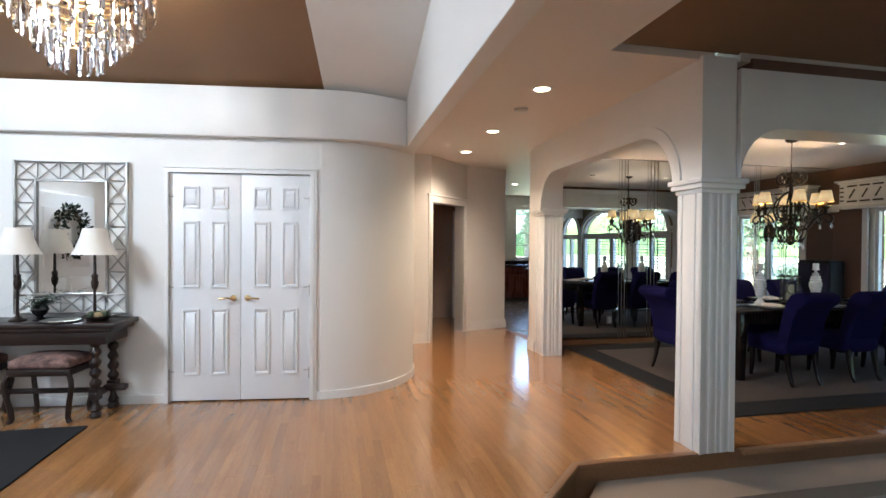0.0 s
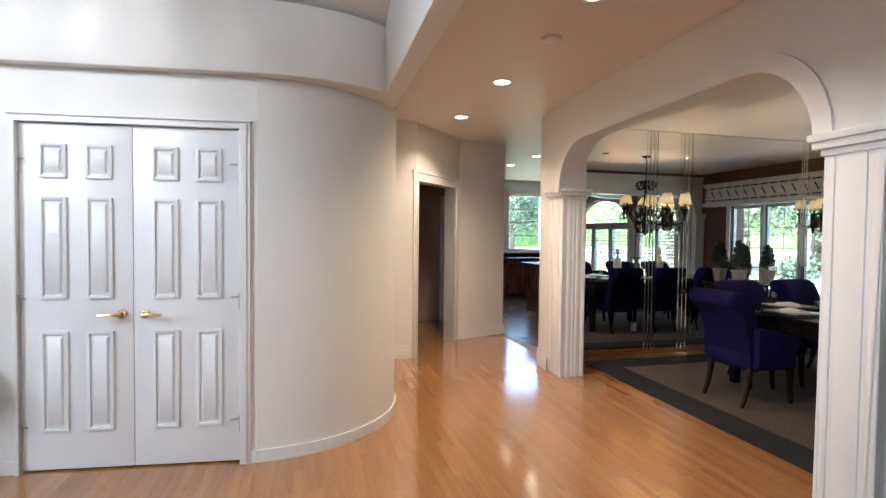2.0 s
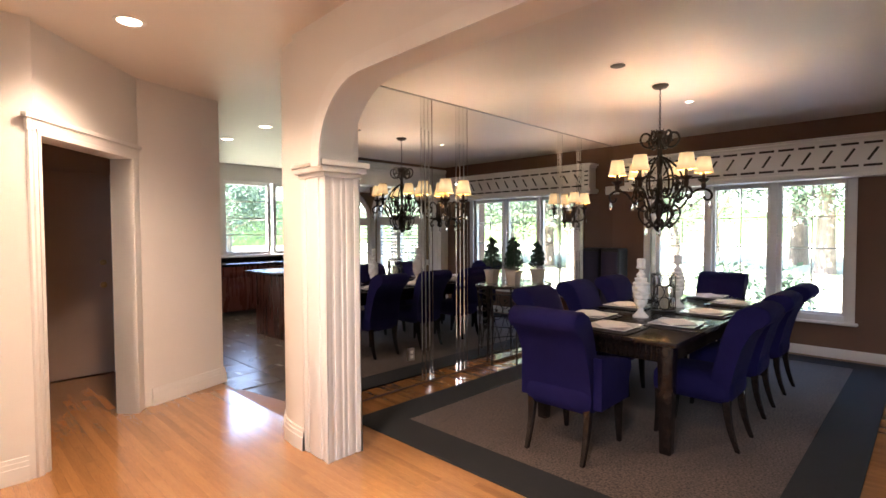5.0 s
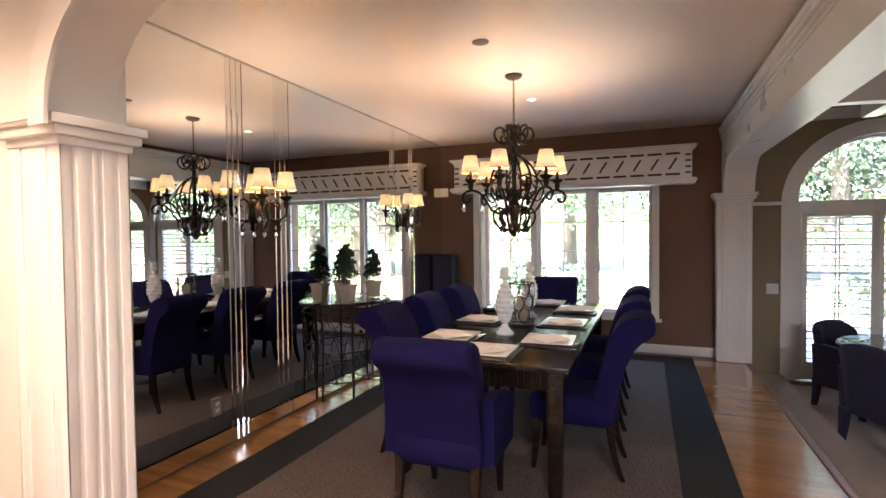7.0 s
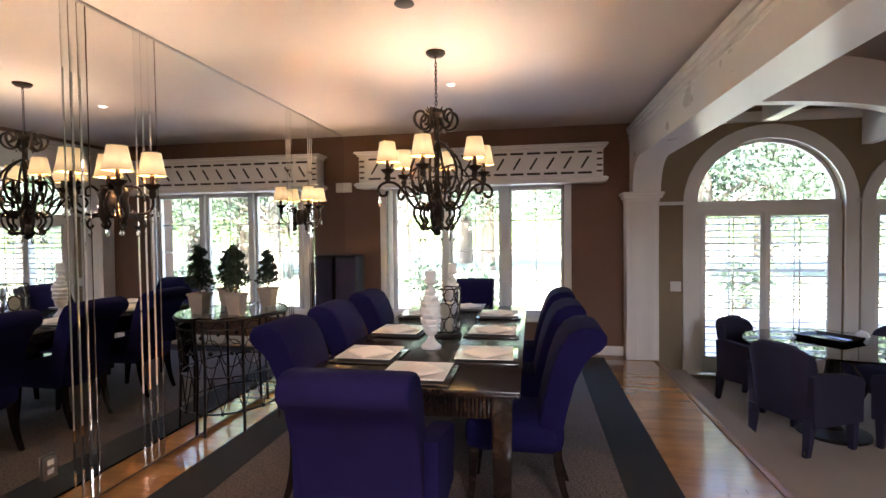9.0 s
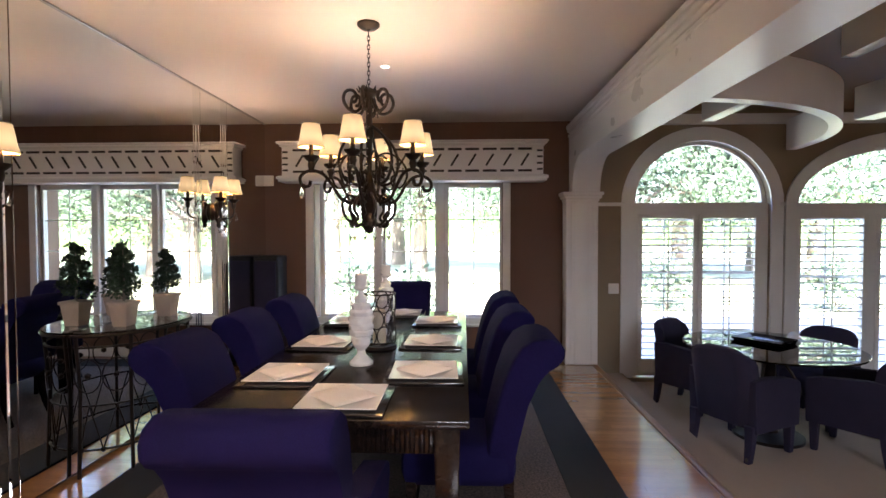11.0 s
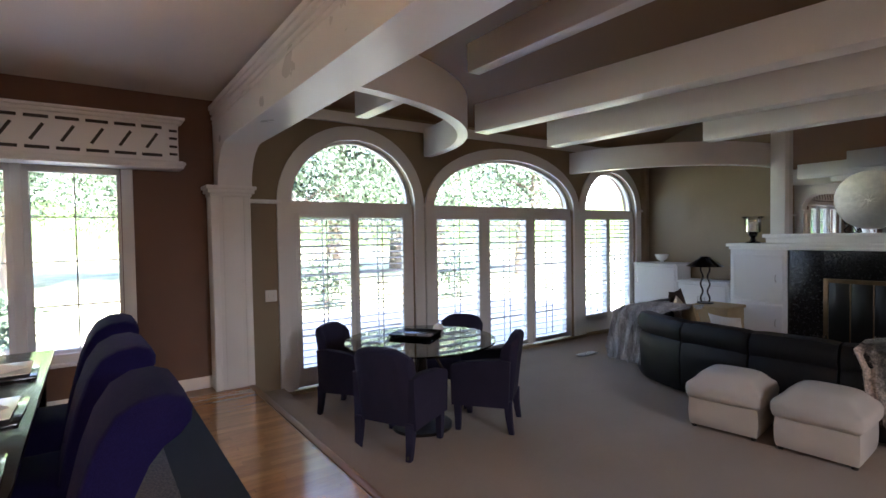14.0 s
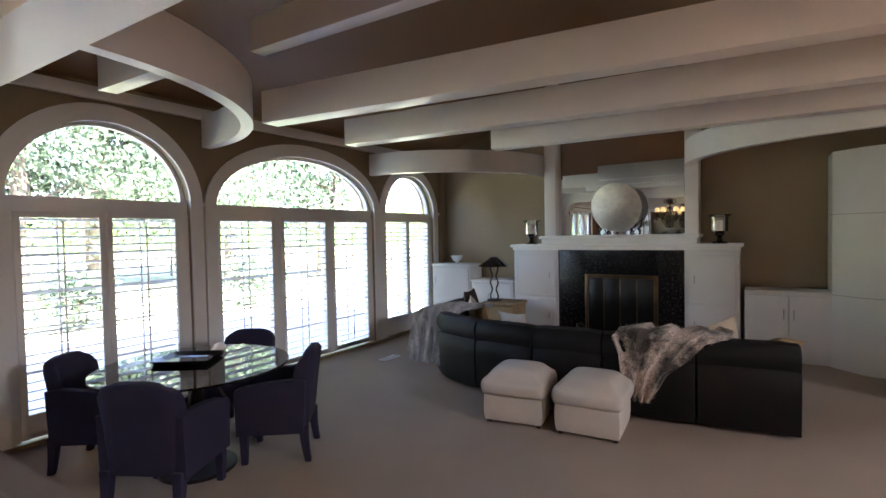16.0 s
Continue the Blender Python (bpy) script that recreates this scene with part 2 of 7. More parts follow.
def prism(bm, outline, z0, z1, m=Matrix()):
    """Raise an outline of (x, y) from z0 to z1."""
    low = [bm.verts.new(m @ Vector((x, y, z0))) for x, y in outline]
    high = [bm.verts.new(m @ Vector((x, y, z1))) for x, y in outline]
    k = len(outline)
    bm.faces.new(list(reversed(low)))
    bm.faces.new(high)
    for i in range(k):
        bm.faces.new((low[i], low[(i + 1) % k], high[(i + 1) % k], high[i]))
    bmesh.ops.recalc_face_normals(bm, faces=bm.faces)
    return bm


def ribbon(bm, line, half, z0, z1):
    """An upright wall of even thickness along a plan line of (x, y)."""
    pts = [Vector((x, y)) for x, y in line]
    left, right = [], []
    for k, p in enumerate(pts):
        d = (pts[min(k + 1, len(pts) - 1)] - pts[max(k - 1, 0)]).normalized()
        n = Vector((-d.y, d.x)) * half
        left.append(tuple(p + n)), right.append(tuple(p - n))
    for k in range(len(pts) - 1):
        prism(bm, [right[k], right[k + 1], left[k + 1], left[k]], z0, z1)
    bmesh.ops.remove_doubles(bm, verts=bm.verts, dist=1e-4)
    return bm


def mesh_of(bm, name, mat, smooth=40):
    me = bpy.data.meshes.new(name)
    buried = [f for f in bm.faces if all(len(e.link_faces) > 2 for e in f.edges)]
    bmesh.ops.delete(bm, geom=buried, context="FACES_ONLY")
    bmesh.ops.recalc_face_normals(bm, faces=bm.faces)
    if smooth:
        for f in bm.faces:
            f.smooth = True
        for e in bm.edges:
            e.smooth = len(e.link_faces) == 2 and e.calc_face_angle(0) < radians(smooth)
    bm.to_mesh(me)
    bm.free()
    me.materials.append(mat)
    return me


def part(name, bm, mat, parent=None, label="", m=None):
    """One mesh under a thing or a part."""
    ob = new(name, bm if isinstance(bm, bpy.types.Mesh) else mesh_of(bm, name, mat))
    ob.parent = parent
    if m is not None:
        ob.matrix_basis = m
    return tagged(ob, label)


def thing(name, m, label, category, group=""):
    ob = new(name)
    ob.empty_display_size = 0.1
    ob.matrix_basis = m
    return tagged(ob, label, category, group)


def solid(name, bm, mat, label, category, group="", kind="", m=None):
    ob = part(name, bm, mat, None, label, m)
    return tagged(ob, "", category, group, kind)


def structure(name, bm, mat, label="", category=""):
    return tagged(part(name, bm, mat), label, category, "", "structure")


def arch_curve(u0, u1, spring, rise, n=20):
    c, r = (u0 + u1) / 2, (u1 - u0) / 2
    return [(c - r * math.cos(math.pi * k / n), spring + rise * math.sin(math.pi * k / n)) for k in range(n + 1)]


def arch_band(bm, inner, outer, d0, d1, turn):
    """A solid band between two lines of (u, z), from depth d0 to d1; turn(u, d, z) gives the place."""
    for k in range(len(inner) - 1):
        q = [inner[k], inner[k + 1], outer[k + 1], outer[k]]
        a = [bm.verts.new(turn(u, d0, z)) for u, z in q]
        b = [bm.verts.new(turn(u, d1, z)) for u, z in q]
        bm.faces.new(a)
        bm.faces.new(list(reversed(b)))
        for i in range(4):
            bm.faces.new((a[i], b[i], b[(i + 1) % 4], a[(i + 1) % 4]))
    bmesh.ops.remove_doubles(bm, verts=bm.verts, dist=1e-5)
    return bm


def on_x(u, d, z):
    return Vector((d, u, z))


def on_y(u, d, z):
    return Vector((u, d, z))


# ---- the large structure ----
LOW = -0.232         # sunken living room floor
HALL_Z = 2.70        # hall and dining ceiling
CLOSET = pose(-0.22, 4.735, 0, 0, 0, -6.2)   # closet wall: local x along it, local y into it


def holed_wall(bm, turn, d0, d1, u0, u1, z0, z1, holes):
    """A wall in boxes round its rectangular holes (u0, u1, z0, z1)."""
    us = sorted({u0, u1, *[h[0] for h in holes], *[h[1] for h in holes]})
    for a, b in zip(us, us[1:]):
        zs = [z0]
        for h in sorted((h for h in holes if h[0] <= a + 1e-6 and h[1] >= b - 1e-6), key=lambda h: h[2]):
            zs += [h[2], h[3]]
        zs.append(z1)
        for lo, hi in zip(zs[::2], zs[1::2]):
            if hi - lo > 1e-4:
                p, q = turn(a, d0, lo), turn(b, d1, hi)
                box(bm, min(p.x, q.x), max(p.x, q.x), min(p.y, q.y), max(p.y, q.y), lo, hi)
    return bm


def floor_slab(name, outline, z0, z1, mat, label):
    bm = bmesh.new()
    prism(bm, outline, z0, z1)
    return structure(name, bm, mat, label, "floor")


EDGE = [(2.35, 3.03), (1.44, 3.03), (1.05, 2.62), (1.05, -3.7)]
floor_slab("floor_hall", [(-4.6, -3.7), (1.05, -3.7), (1.05, 2.62), (1.44, 3.03), (2.35, 3.03), (7.98, 3.03), (7.98, 6.95), (2.95, 6.95), (2.72, 8.15), (2.6, 10.0), (-4.6, 10.0)], -0.4, -0.0038, NOSING, "honey oak strip floor of hall and dining room")
floor_slab("floor_kitchen", [(2.95, 6.95), (8.2, 6.95), (8.2, 12.7), (2.6, 12.7), (2.6, 10.0), (2.72, 8.15)], -0.4, -0.012, TILE, "grey slate tile kitchen floor")
floor_slab("floor_living", [(1.05, -3.9), (7.98, -3.9), (7.98, 2.72), (1.05, 2.72)], -0.7, LOW, CARPET, "taupe carpet of the sunken living room")
floor_slab("carpet_step", [(1.3, 2.68), (7.86, 2.68), (7.86, 3.03), (1.6, 3.03)], LOW, -0.13, CARPET, "taupe carpeted step down from the oak floor")
bm = bmesh.new()
ribbon(bm, EDGE, 0.03, -0.035, 0.006)
box(bm, 2.7, 7.86, 2.995, 3.05, -0.035, 0.006)
structure("trim_step_nosing", soft(bm, 0.008), NOSING, "oak nosing along the step", "trim")

# foyer: closet wall with its curve into the hall
curve = [(-0.22 + 0.985 * math.sin(math.radians(a)), 5.655 - 0.92 * math.cos(math.radians(a))) for a in range(0, 91, 5)] + [(0.772, 6.2), (0.80, 7.16)]
bm = bmesh.new()
holed_wall(bm, on_y, 0.0, 0.16, -4.6, 0.0, 0, 2.6, [(-1.32, -0.10, 0, 2.045)])
bmesh.ops.transform(bm, matrix=CLOSET, verts=bm.verts)
structure("wall_closet", bm, WHITE, "smooth white painted foyer wall", "wall")
bm = bmesh.new()
out = [(x - 0.0, y) for x, y in curve]
inn = []
for k, (x, y) in enumerate(curve):
    a, b = curve[max(k - 1, 0)], curve[min(k + 1, len(curve) - 1)]
    d = Vector((b[0] - a[0], b[1] - a[1])).normalized()
    inn.append((x - d.y * 0.16, y + d.x * 0.16))
for k in range(len(curve) - 1):
    prism(bm, [out[k], out[k + 1], inn[k + 1], inn[k]], 0, 2.7)
bmesh.ops.remove_doubles(bm, verts=bm.verts, dist=1e-4)
structure("wall_curved", bm, WHITE, "curved white plaster wall", "wall")


def offset_line(line, d):
    out = []
    for k, (x, y) in enumerate(line):
        a, b = line[max(k - 1, 0)], line[min(k + 1, len(line) - 1)]
        v = Vector((b[0] - a[0], b[1] - a[1])).normalized()
        out.append((x + v.y * d, y - v.x * d))
    return out


far = CLOSET @ Vector((-4.4, -0.06, 0))
lip = [(far.x, far.y), (-0.22, 4.645), (-0.08, 4.64), (0.04, 4.645), (0.16, 4.665), (0.30, 4.70), (0.44, 4.76), (0.53, 4.81), (0.62, 4.885)]
wall_line = [(0.70, 5.40), (0.62, 5.24), (0.48, 5.06), (0.33, 4.92), (0.16, 4.81), (-0.05, 4.74), (-0.22, 4.72), (far.x, far.y + 0.08)]
band = bmesh.new()
prism(band, lip + wall_line, 2.36, 2.80)
structure("trim_soffit_band", soft(band, 0.015, 2, 0.9), WHITE, "white plaster soffit band round the foyer", "trim")
base = bmesh.new()
b1 = offset_line(curve, 0.014)
for k in range(len(curve) - 1):
    prism(base, [b1[k], b1[k + 1], curve[k + 1], curve[k]], 0, 0.075)
for a, b in ((-4.4, -1.33), (-0.06, 0.0)):
    box(base, a, b, -0.014, 0, 0, 0.075, CLOSET)
structure("baseboard_foyer", base, TRIM, "low white baseboard", "baseboard")

# sloping foyer ceiling
bm = bmesh.new()
a, b = -4.6, 0.02
vs = [bm.verts.new(CLOSET @ Vector(p)) for p in ((a, 0.1, 2.78), (b, 0.1, 2.78), (b, -4.6, 4.3), (a, -4.6, 4.3), (b, -9, 4.3), (a, -9, 4.3))]
bm.faces.new((vs[0], vs[1], vs[2], vs[3])), bm.faces.new((vs[3], vs[2], vs[4], vs[5]))
r = bmesh.ops.extrude_face_region(bm, geom=bm.faces[:])
bmesh.ops.translate(bm, verts=[v for v in r["geom"] if isinstance(v, bmesh.types.BMVert)], vec=(0, 0, 0.1))
structure("ceiling_foyer", bm, BROWNCEIL, "sloping brown foyer ceiling", "ceiling")
bm = bmesh.new()
vs = [bm.verts.new(p) for p in ((*(CLOSET @ Vector((0.02, 0.1, 2.78))),), (0.62, 4.95, 2.80), (0.62, 4.0, 3.08), (0.62, 0.0, 4.3), (*(CLOSET @ Vector((0.02, -4.6, 4.3))),))]
bm.faces.new(vs)
vs2 = [bm.verts.new(p) for p in ((0.62, 0.0, 4.3), (0.62, -4.0, 4.3), (*(CLOSET @ Vector((0.02, -9, 4.3))),), (*(CLOSET @ Vector((0.02, -4.6, 4.3))),))]
bm.faces.new(vs2)
r = bmesh.ops.extrude_face_region(bm, geom=bm.faces[:])
bmesh.ops.translate(bm, verts=[v for v in r["geom"] if isinstance(v, bmesh.types.BMVert)], vec=(0, 0, 0.1))
structure("ceiling_foyer_border", bm, WHITE, "white border of the sloping foyer ceiling", "ceiling")

# hall ceiling with its deep edge towards the foyer and the living room
bm = bmesh.new()
prism(bm, [(0.66, -3.7), (1.66, -3.7), (1.66, 3.03), (2.45, 3.03), (2.45, 6.1), (2.62, 6.28), (2.62, 6.6), (2.95, 7.0), (4.6, 6.96), (4.6, 12.7), (0.0, 12.7), (0.0, 7.0), (0.66, 6.4)], HALL_Z, HALL_Z + 0.12)
structure("ceiling_hall", bm, CEIL, "cream hall ceiling with recessed lights", "ceiling")
bm = bmesh.new()
box(bm, 0.575, 0.70, -3.7, 5.33, 2.36, 4.4)
structure("beam_hall_edge", soft(bm, 0.015), WHITE, "white plastered ceiling edge between foyer and hall", "beam")
bm = bmesh.new()
prism(bm, [(4.6, 6.95), (8.2, 6.95), (8.2, 12.7), (4.6, 12.7)], HALL_Z, HALL_Z + 0.12)
structure("ceiling_kitchen", bm, CEIL, "cream kitchen ceiling", "ceiling")
bm = bmesh.new()
box(bm, 2.63, 8.1, 3.0, 6.775, 2.70, 2.83)
structure("ceiling_dining", bm, CEIL, "cream dining room ceiling", "ceiling")

# dining room
bm = bmesh.new()
DWIN = (4.02, 6.18, 0.45, 2.02)
holed_wall(bm, on_x, 7.90, 8.2, 3.0, 6.95, -0.4, 2.8, [DWIN])
structure("wall_dining_window", bm, BROWN, "chocolate brown dining room wall with a wide window", "wall")
bm = bmesh.new()
box(bm, 2.73, 7.92, 6.775, 6.95, 0, 2.8)
structure("wall_dining_mirror", bm, BROWN, "brown wall behind the mirrors", "wall")
bm = bmesh.new()
box(bm, 7.885, 7.90, 3.34, 6.76, 0, 0.11)
structure("baseboard_dining", soft(bm, 0.004), TRIM, "white baseboard below the dining window", "baseboard")


def rounded_arch(y0, y1, spring, top, r):
    pts = [(y0, spring)]
    for k in range(9):
        a = math.pi - k * math.pi / 16
        pts.append((y0 + r + r * math.cos(a), top - r + r * math.sin(a)))
    for k in range(9):
        a = math.pi / 2 - k * math.pi / 16
        pts.append((y1 - r + r * math.cos(a), top - r + r * math.sin(a)))
    pts.append((y1, spring))
    return pts


# arched header between hall and dining room, a little out of square
SLANT = Matrix(((1, 0.034, 0, -0.034 * 6.1), (0, 1, 0, 0), (0, 0, 1, 0), (0, 0, 0, 1)))
bm = bmesh.new()
inner = rounded_arch(3.24, 6.0, 1.86, 2.34, 0.45)
arch_band(bm, inner, [(u, 2.72) for u, z in inner], 2.44, 2.71, on_x)
box(bm, 2.44, 2.71, 3.0, 3.24, 1.87, 2.72)
box(bm, 2.44, 2.757, 6.0, 6.272, 1.87, 2.72)
bmesh.ops.transform(bm, matrix=SLANT, verts=bm.verts)
structure("wall_dining_arch", bm, WHITE, "white plaster header with rounded arch corners", "wall")
bm = bmesh.new()
arch_band(bm, rounded_arch(3.30, 5.94, 1.84, 2.295, 0.43), rounded_arch(3.21, 6.03, 1.84, 2.38, 0.49), 2.425, 2.44, on_x)
bmesh.ops.transform(bm, matrix=SLANT, verts=bm.verts)
structure("trim_dining_arch", bm, TRIM, "white moulding round the arch", "trim")

# header between dining and living room, on the pier and a pilaster
bm = bmesh.new()
inner = rounded_arch(2.62, 7.72, 1.86, 2.25, 0.36)
arch_band(bm, inner, [(u, 2.645) for u, z in inner], 2.975, 3.275, on_y)
box(bm, 7.72, 7.90, 2.975, 3.275, 1.86, 2.645)
structure("beam_dining_living", bm, SEMIGLOSS, "deep white header between dining and living room", "beam")
bm = bmesh.new()
for z0, z1, d in ((2.48, 2.495, 0.008), (2.515, 2.545, 0.014), (2.565, 2.60, 0.022), (2.60, 2.645, 0.034)):
    box(bm, 2.71, 7.90, 3.27, 3.275 + d, z0, z1)
structure("trim_dining_crown", soft(bm, 0.006), TRIM, "white crown moulding along the header", "trim")
bm = bmesh.new()
box(bm, 2.71, 7.90, 2.98, 3.255, 2.645, 2.72)
structure("wall_dining_frieze", bm, BROWN, "brown strip above the crown moulding", "wall")

# living room window wall with three arched openings
ARCHES = [(1.065, 2.57, 1.755, 0.71), (-1.80, 0.785, 1.745, 0.67), (-3.41, -2.06, 1.735, 0.64)]
wall = bmesh.new()
us = [-3.9, *sum([[a, b] for a, b, s, r in reversed(ARCHES)], []), 3.0]
for a, b in zip(us[::2], us[1::2]):
    box(wall, 7.88, 8.1, a, b, -0.5, 2.8)
for a, b, s, r in ARCHES:
    box(wall, 7.88, 8.1, a, b, -0.5, LOW + 0.04)
    c = arch_curve(a, b, s, r)
    arch_band(wall, c, [(u, 2.8) for u, z in c], 7.88, 8.1, on_x)
structure("wall_living_window", wall, TAN, "olive tan living room wall with arched openings", "wall")

# fireplace wall and the walls that close the place
bm = bmesh.new()
box(bm, 1.05, 8.1, -3.95, -3.75, -0.5, 4.4)
structure("wall_fireplace", bm, TAN, "tan living room wall behind the fireplace", "wall")
# unseen panel added to keep the foyer lamps off the living room's far side
bm = bmesh.new()
box(bm, 1.06, 1.18, -3.75, -1.7, LOW, 2.74)
structure("foyer_light_blocker", bm, TAN, "unseen tan panel added to block light from the foyer", "wall")
bm = bmesh.new()
box(bm, -4.8, -4.6, -3.9, 10, -0.3, 4.5)
structure("wall_foyer_west", bm, WHITE, "white foyer side wall", "wall")
bm = bmesh.new()
box(bm, -4.8, 1.05, -3.95, -3.75, -0.3, 4.5)
structure("wall_foyer_south", bm, WHITE, "white foyer end wall", "wall")
bm = bmesh.new()
vs = [bm.verts.new(p) for p in ((8.0, 3.02, 2.75), (8.0, -3.95, 2.75), (4.6, -3.95, 4.1), (4.6, 0.2, 4.1), (1.66, 3.02, 2.75), (1.2, -3.95, 2.75))]
bm.faces.new((vs[0], vs[3], vs[2], vs[1])), bm.faces.new((vs[0], vs[4], vs[3])), bm.faces.new((vs[4], vs[5], vs[2], vs[3]))
r = bmesh.ops.extrude_face_region(bm, geom=bm.faces[:])
bmesh.ops.translate(bm, verts=[v for v in r["geom"] if isinstance(v, bmesh.types.BMVert)], vec=(0, 0, 0.12))
structure("ceiling_living", bm, BROWNCEIL, "brown vaulted living room ceiling", "ceiling")

# living room beams, rings and posts
for k, (y, x0, x1, slant) in enumerate(((0.93, 1.3, 6.55, 5.6), (-0.21, 1.3, 6.72, 4.0), (-1.33, 1.3, 5.6, 1.5))):
    bm = bmesh.new()
    box(bm, x0 - 4.6, x1 - 4.6, -0.09, 0.09, 2.38, 2.65, pose(4.6, y, 0, 0, 0, slant))
    structure("beam_living_%d" % (k + 1), soft(bm, 0.006), TRIM, "long white boxed ceiling beam", "beam")
bm = bmesh.new()
box(bm, 6.03, 6.72, 2.25, 2.37, 2.42, 2.70)
structure("beam_living_4", soft(bm, 0.006), TRIM, "short white ceiling beam by the ring", "beam")

bm = bmesh.new()
box(bm, 2.3, 5.93, 1.645, 1.765, 2.69, 2.92)
structure("beam_living_5", soft(bm, 0.006), TRIM, "white ceiling beam running up to the ring", "beam")


def ring(name, cx, cy, r, a0, a1, z0=2.35, z1=2.68, n=24):
    bm = bmesh.new()
    line = [(cx + r * math.cos(math.radians(a0 + (a1 - a0) * k / n)), cy + r * math.sin(math.radians(a0 + (a1 - a0) * k / n))) for k in range(n + 1)]
    ribbon(bm, line, 0.05, z0, z1)
    structure(name, bm, TRIM, "white curved ceiling beam in a quarter ring", "beam")


ring("beam_ring_1", 7.87, 3.04, 2.15, 181, 269)
ring("beam_ring_2", 7.87, -3.72, 2.0, 91, 179, 2.29, 2.6)
ring("beam_ring_3", 1.7, -3.72, 2.1, 1, 89, 2.26, 2.56)
bm = bmesh.new()
box(bm, 7.82, 7.88, -3.75, 3.0, 2.64, 2.75)
structure("trim_living_cornice", soft(bm, 0.008), TRIM, "white cornice strip above the arched windows", "trim")

# hall beyond the arch
D1, D2 = Vector((1.20, 7.10)), Vector((2.0, 7.97))
dv = (D2 - D1)
HDOOR = Matrix.Translation((D1.x, D1.y, 0)) @ Matrix.Rotation(math.atan2(dv.y, dv.x), 4, "Z")
L = dv.length
bm = bmesh.new()
holed_wall(bm, on_y, 0, 0.14, 0, L, 0, 2.72, [(0.09, L - 0.13, 0, 2.05)])
bmesh.ops.transform(bm, matrix=HDOOR, verts=bm.verts)
ribbon(bm, [(0.74, 7.13), (1.24, 7.13)], 0.03, 0, 2.72)
structure("wall_hall_door", bm, WHITE, "cream hall wall with a doorway", "wall")
bm = bmesh.new()
prism(bm, [(2.0, 7.96), (2.75, 8.23), (2.75, 12.7), (2.6, 12.7), (2.6, 8.33), (1.95, 8.1)], 0, 2.72)
structure("wall_hall_kitchen", bm, WHITE, "cream wall between hall and kitchen", "wall")
bm = bmesh.new()
prism(bm, [(2.50, 6.27), (2.50, 6.42), (2.52, 6.55), (2.58, 6.68), (2.68, 6.82), (2.80, 6.98), (2.92, 7.14), (3.05, 7.14), (2.95, 6.77), (2.76, 6.77), (2.76, 6.27)], 0, 2.72)
structure("wall_hall_mirror_end", bm, WHITE, "rounded cream wall end by the kitchen passage", "wall")
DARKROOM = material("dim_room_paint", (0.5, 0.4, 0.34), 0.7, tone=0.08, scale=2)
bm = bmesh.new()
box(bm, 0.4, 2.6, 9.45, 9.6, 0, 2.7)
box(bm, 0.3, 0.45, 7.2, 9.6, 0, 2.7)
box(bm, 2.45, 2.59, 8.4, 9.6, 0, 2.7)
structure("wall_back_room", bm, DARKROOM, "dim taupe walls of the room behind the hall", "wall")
bm = bmesh.new()
holed_wall(bm, on_y, 12.5, 12.7, 2.6, 8.2, 0, 2.72, [(4.5, 6.4, 1.03, 2.4)])
structure("wall_kitchen_window", bm, WHITE, "cream kitchen wall with a window", "wall")
bm = bmesh.new()
box(bm, 8.2, 8.35, 6.95, 12.7, 0, 2.8)
structure("wall_kitchen_east", bm, WHITE, "cream kitchen side wall", "wall")
bm = bmesh.new()
box(bm, -4.6, 0.3, 10, 10.2, 0, 4)
structure("wall_far_north", bm, WHITE, "plain wall beyond the closets", "wall")

# ground outside
bm = bmesh.new()
prism(bm, [(8.1, -150), (400, -150), (400, 300), (-50, 300), (-50, 12.7), (8.1, 12.7)], -0.9, -0.42)
structure("ground", bm, LAWN, "sunlit lawn", "ground")

# ---- windows, doors and fixed parts ----
# unseen slab added above the ceilings so that no sun leaks in
bm = bmesh.new()
box(bm, -5.0, 8.25, -4.1, 12.8, 4.62, 4.75)
structure("roof", bm, TRIM, "unseen slab added over the house to block the sun", "roof")


def frame_of(turn, u0, u1, z0, z1, w, d0, d1, bm=None):
    bm = bm or bmesh.new()
    for a, b, c, d in ((u0, u0 + w, z0, z1), (u1 - w, u1, z0, z1), (u0 + w, u1 - w, z0, z0 + w), (u0 + w, u1 - w, z1 - w, z1)):
        p, q = turn(a, d0, c), turn(b, d1, d)
        box(bm, min(p.x, q.x), max(p.x, q.x), min(p.y, q.y), max(p.y, q.y), c, d)
    return bm


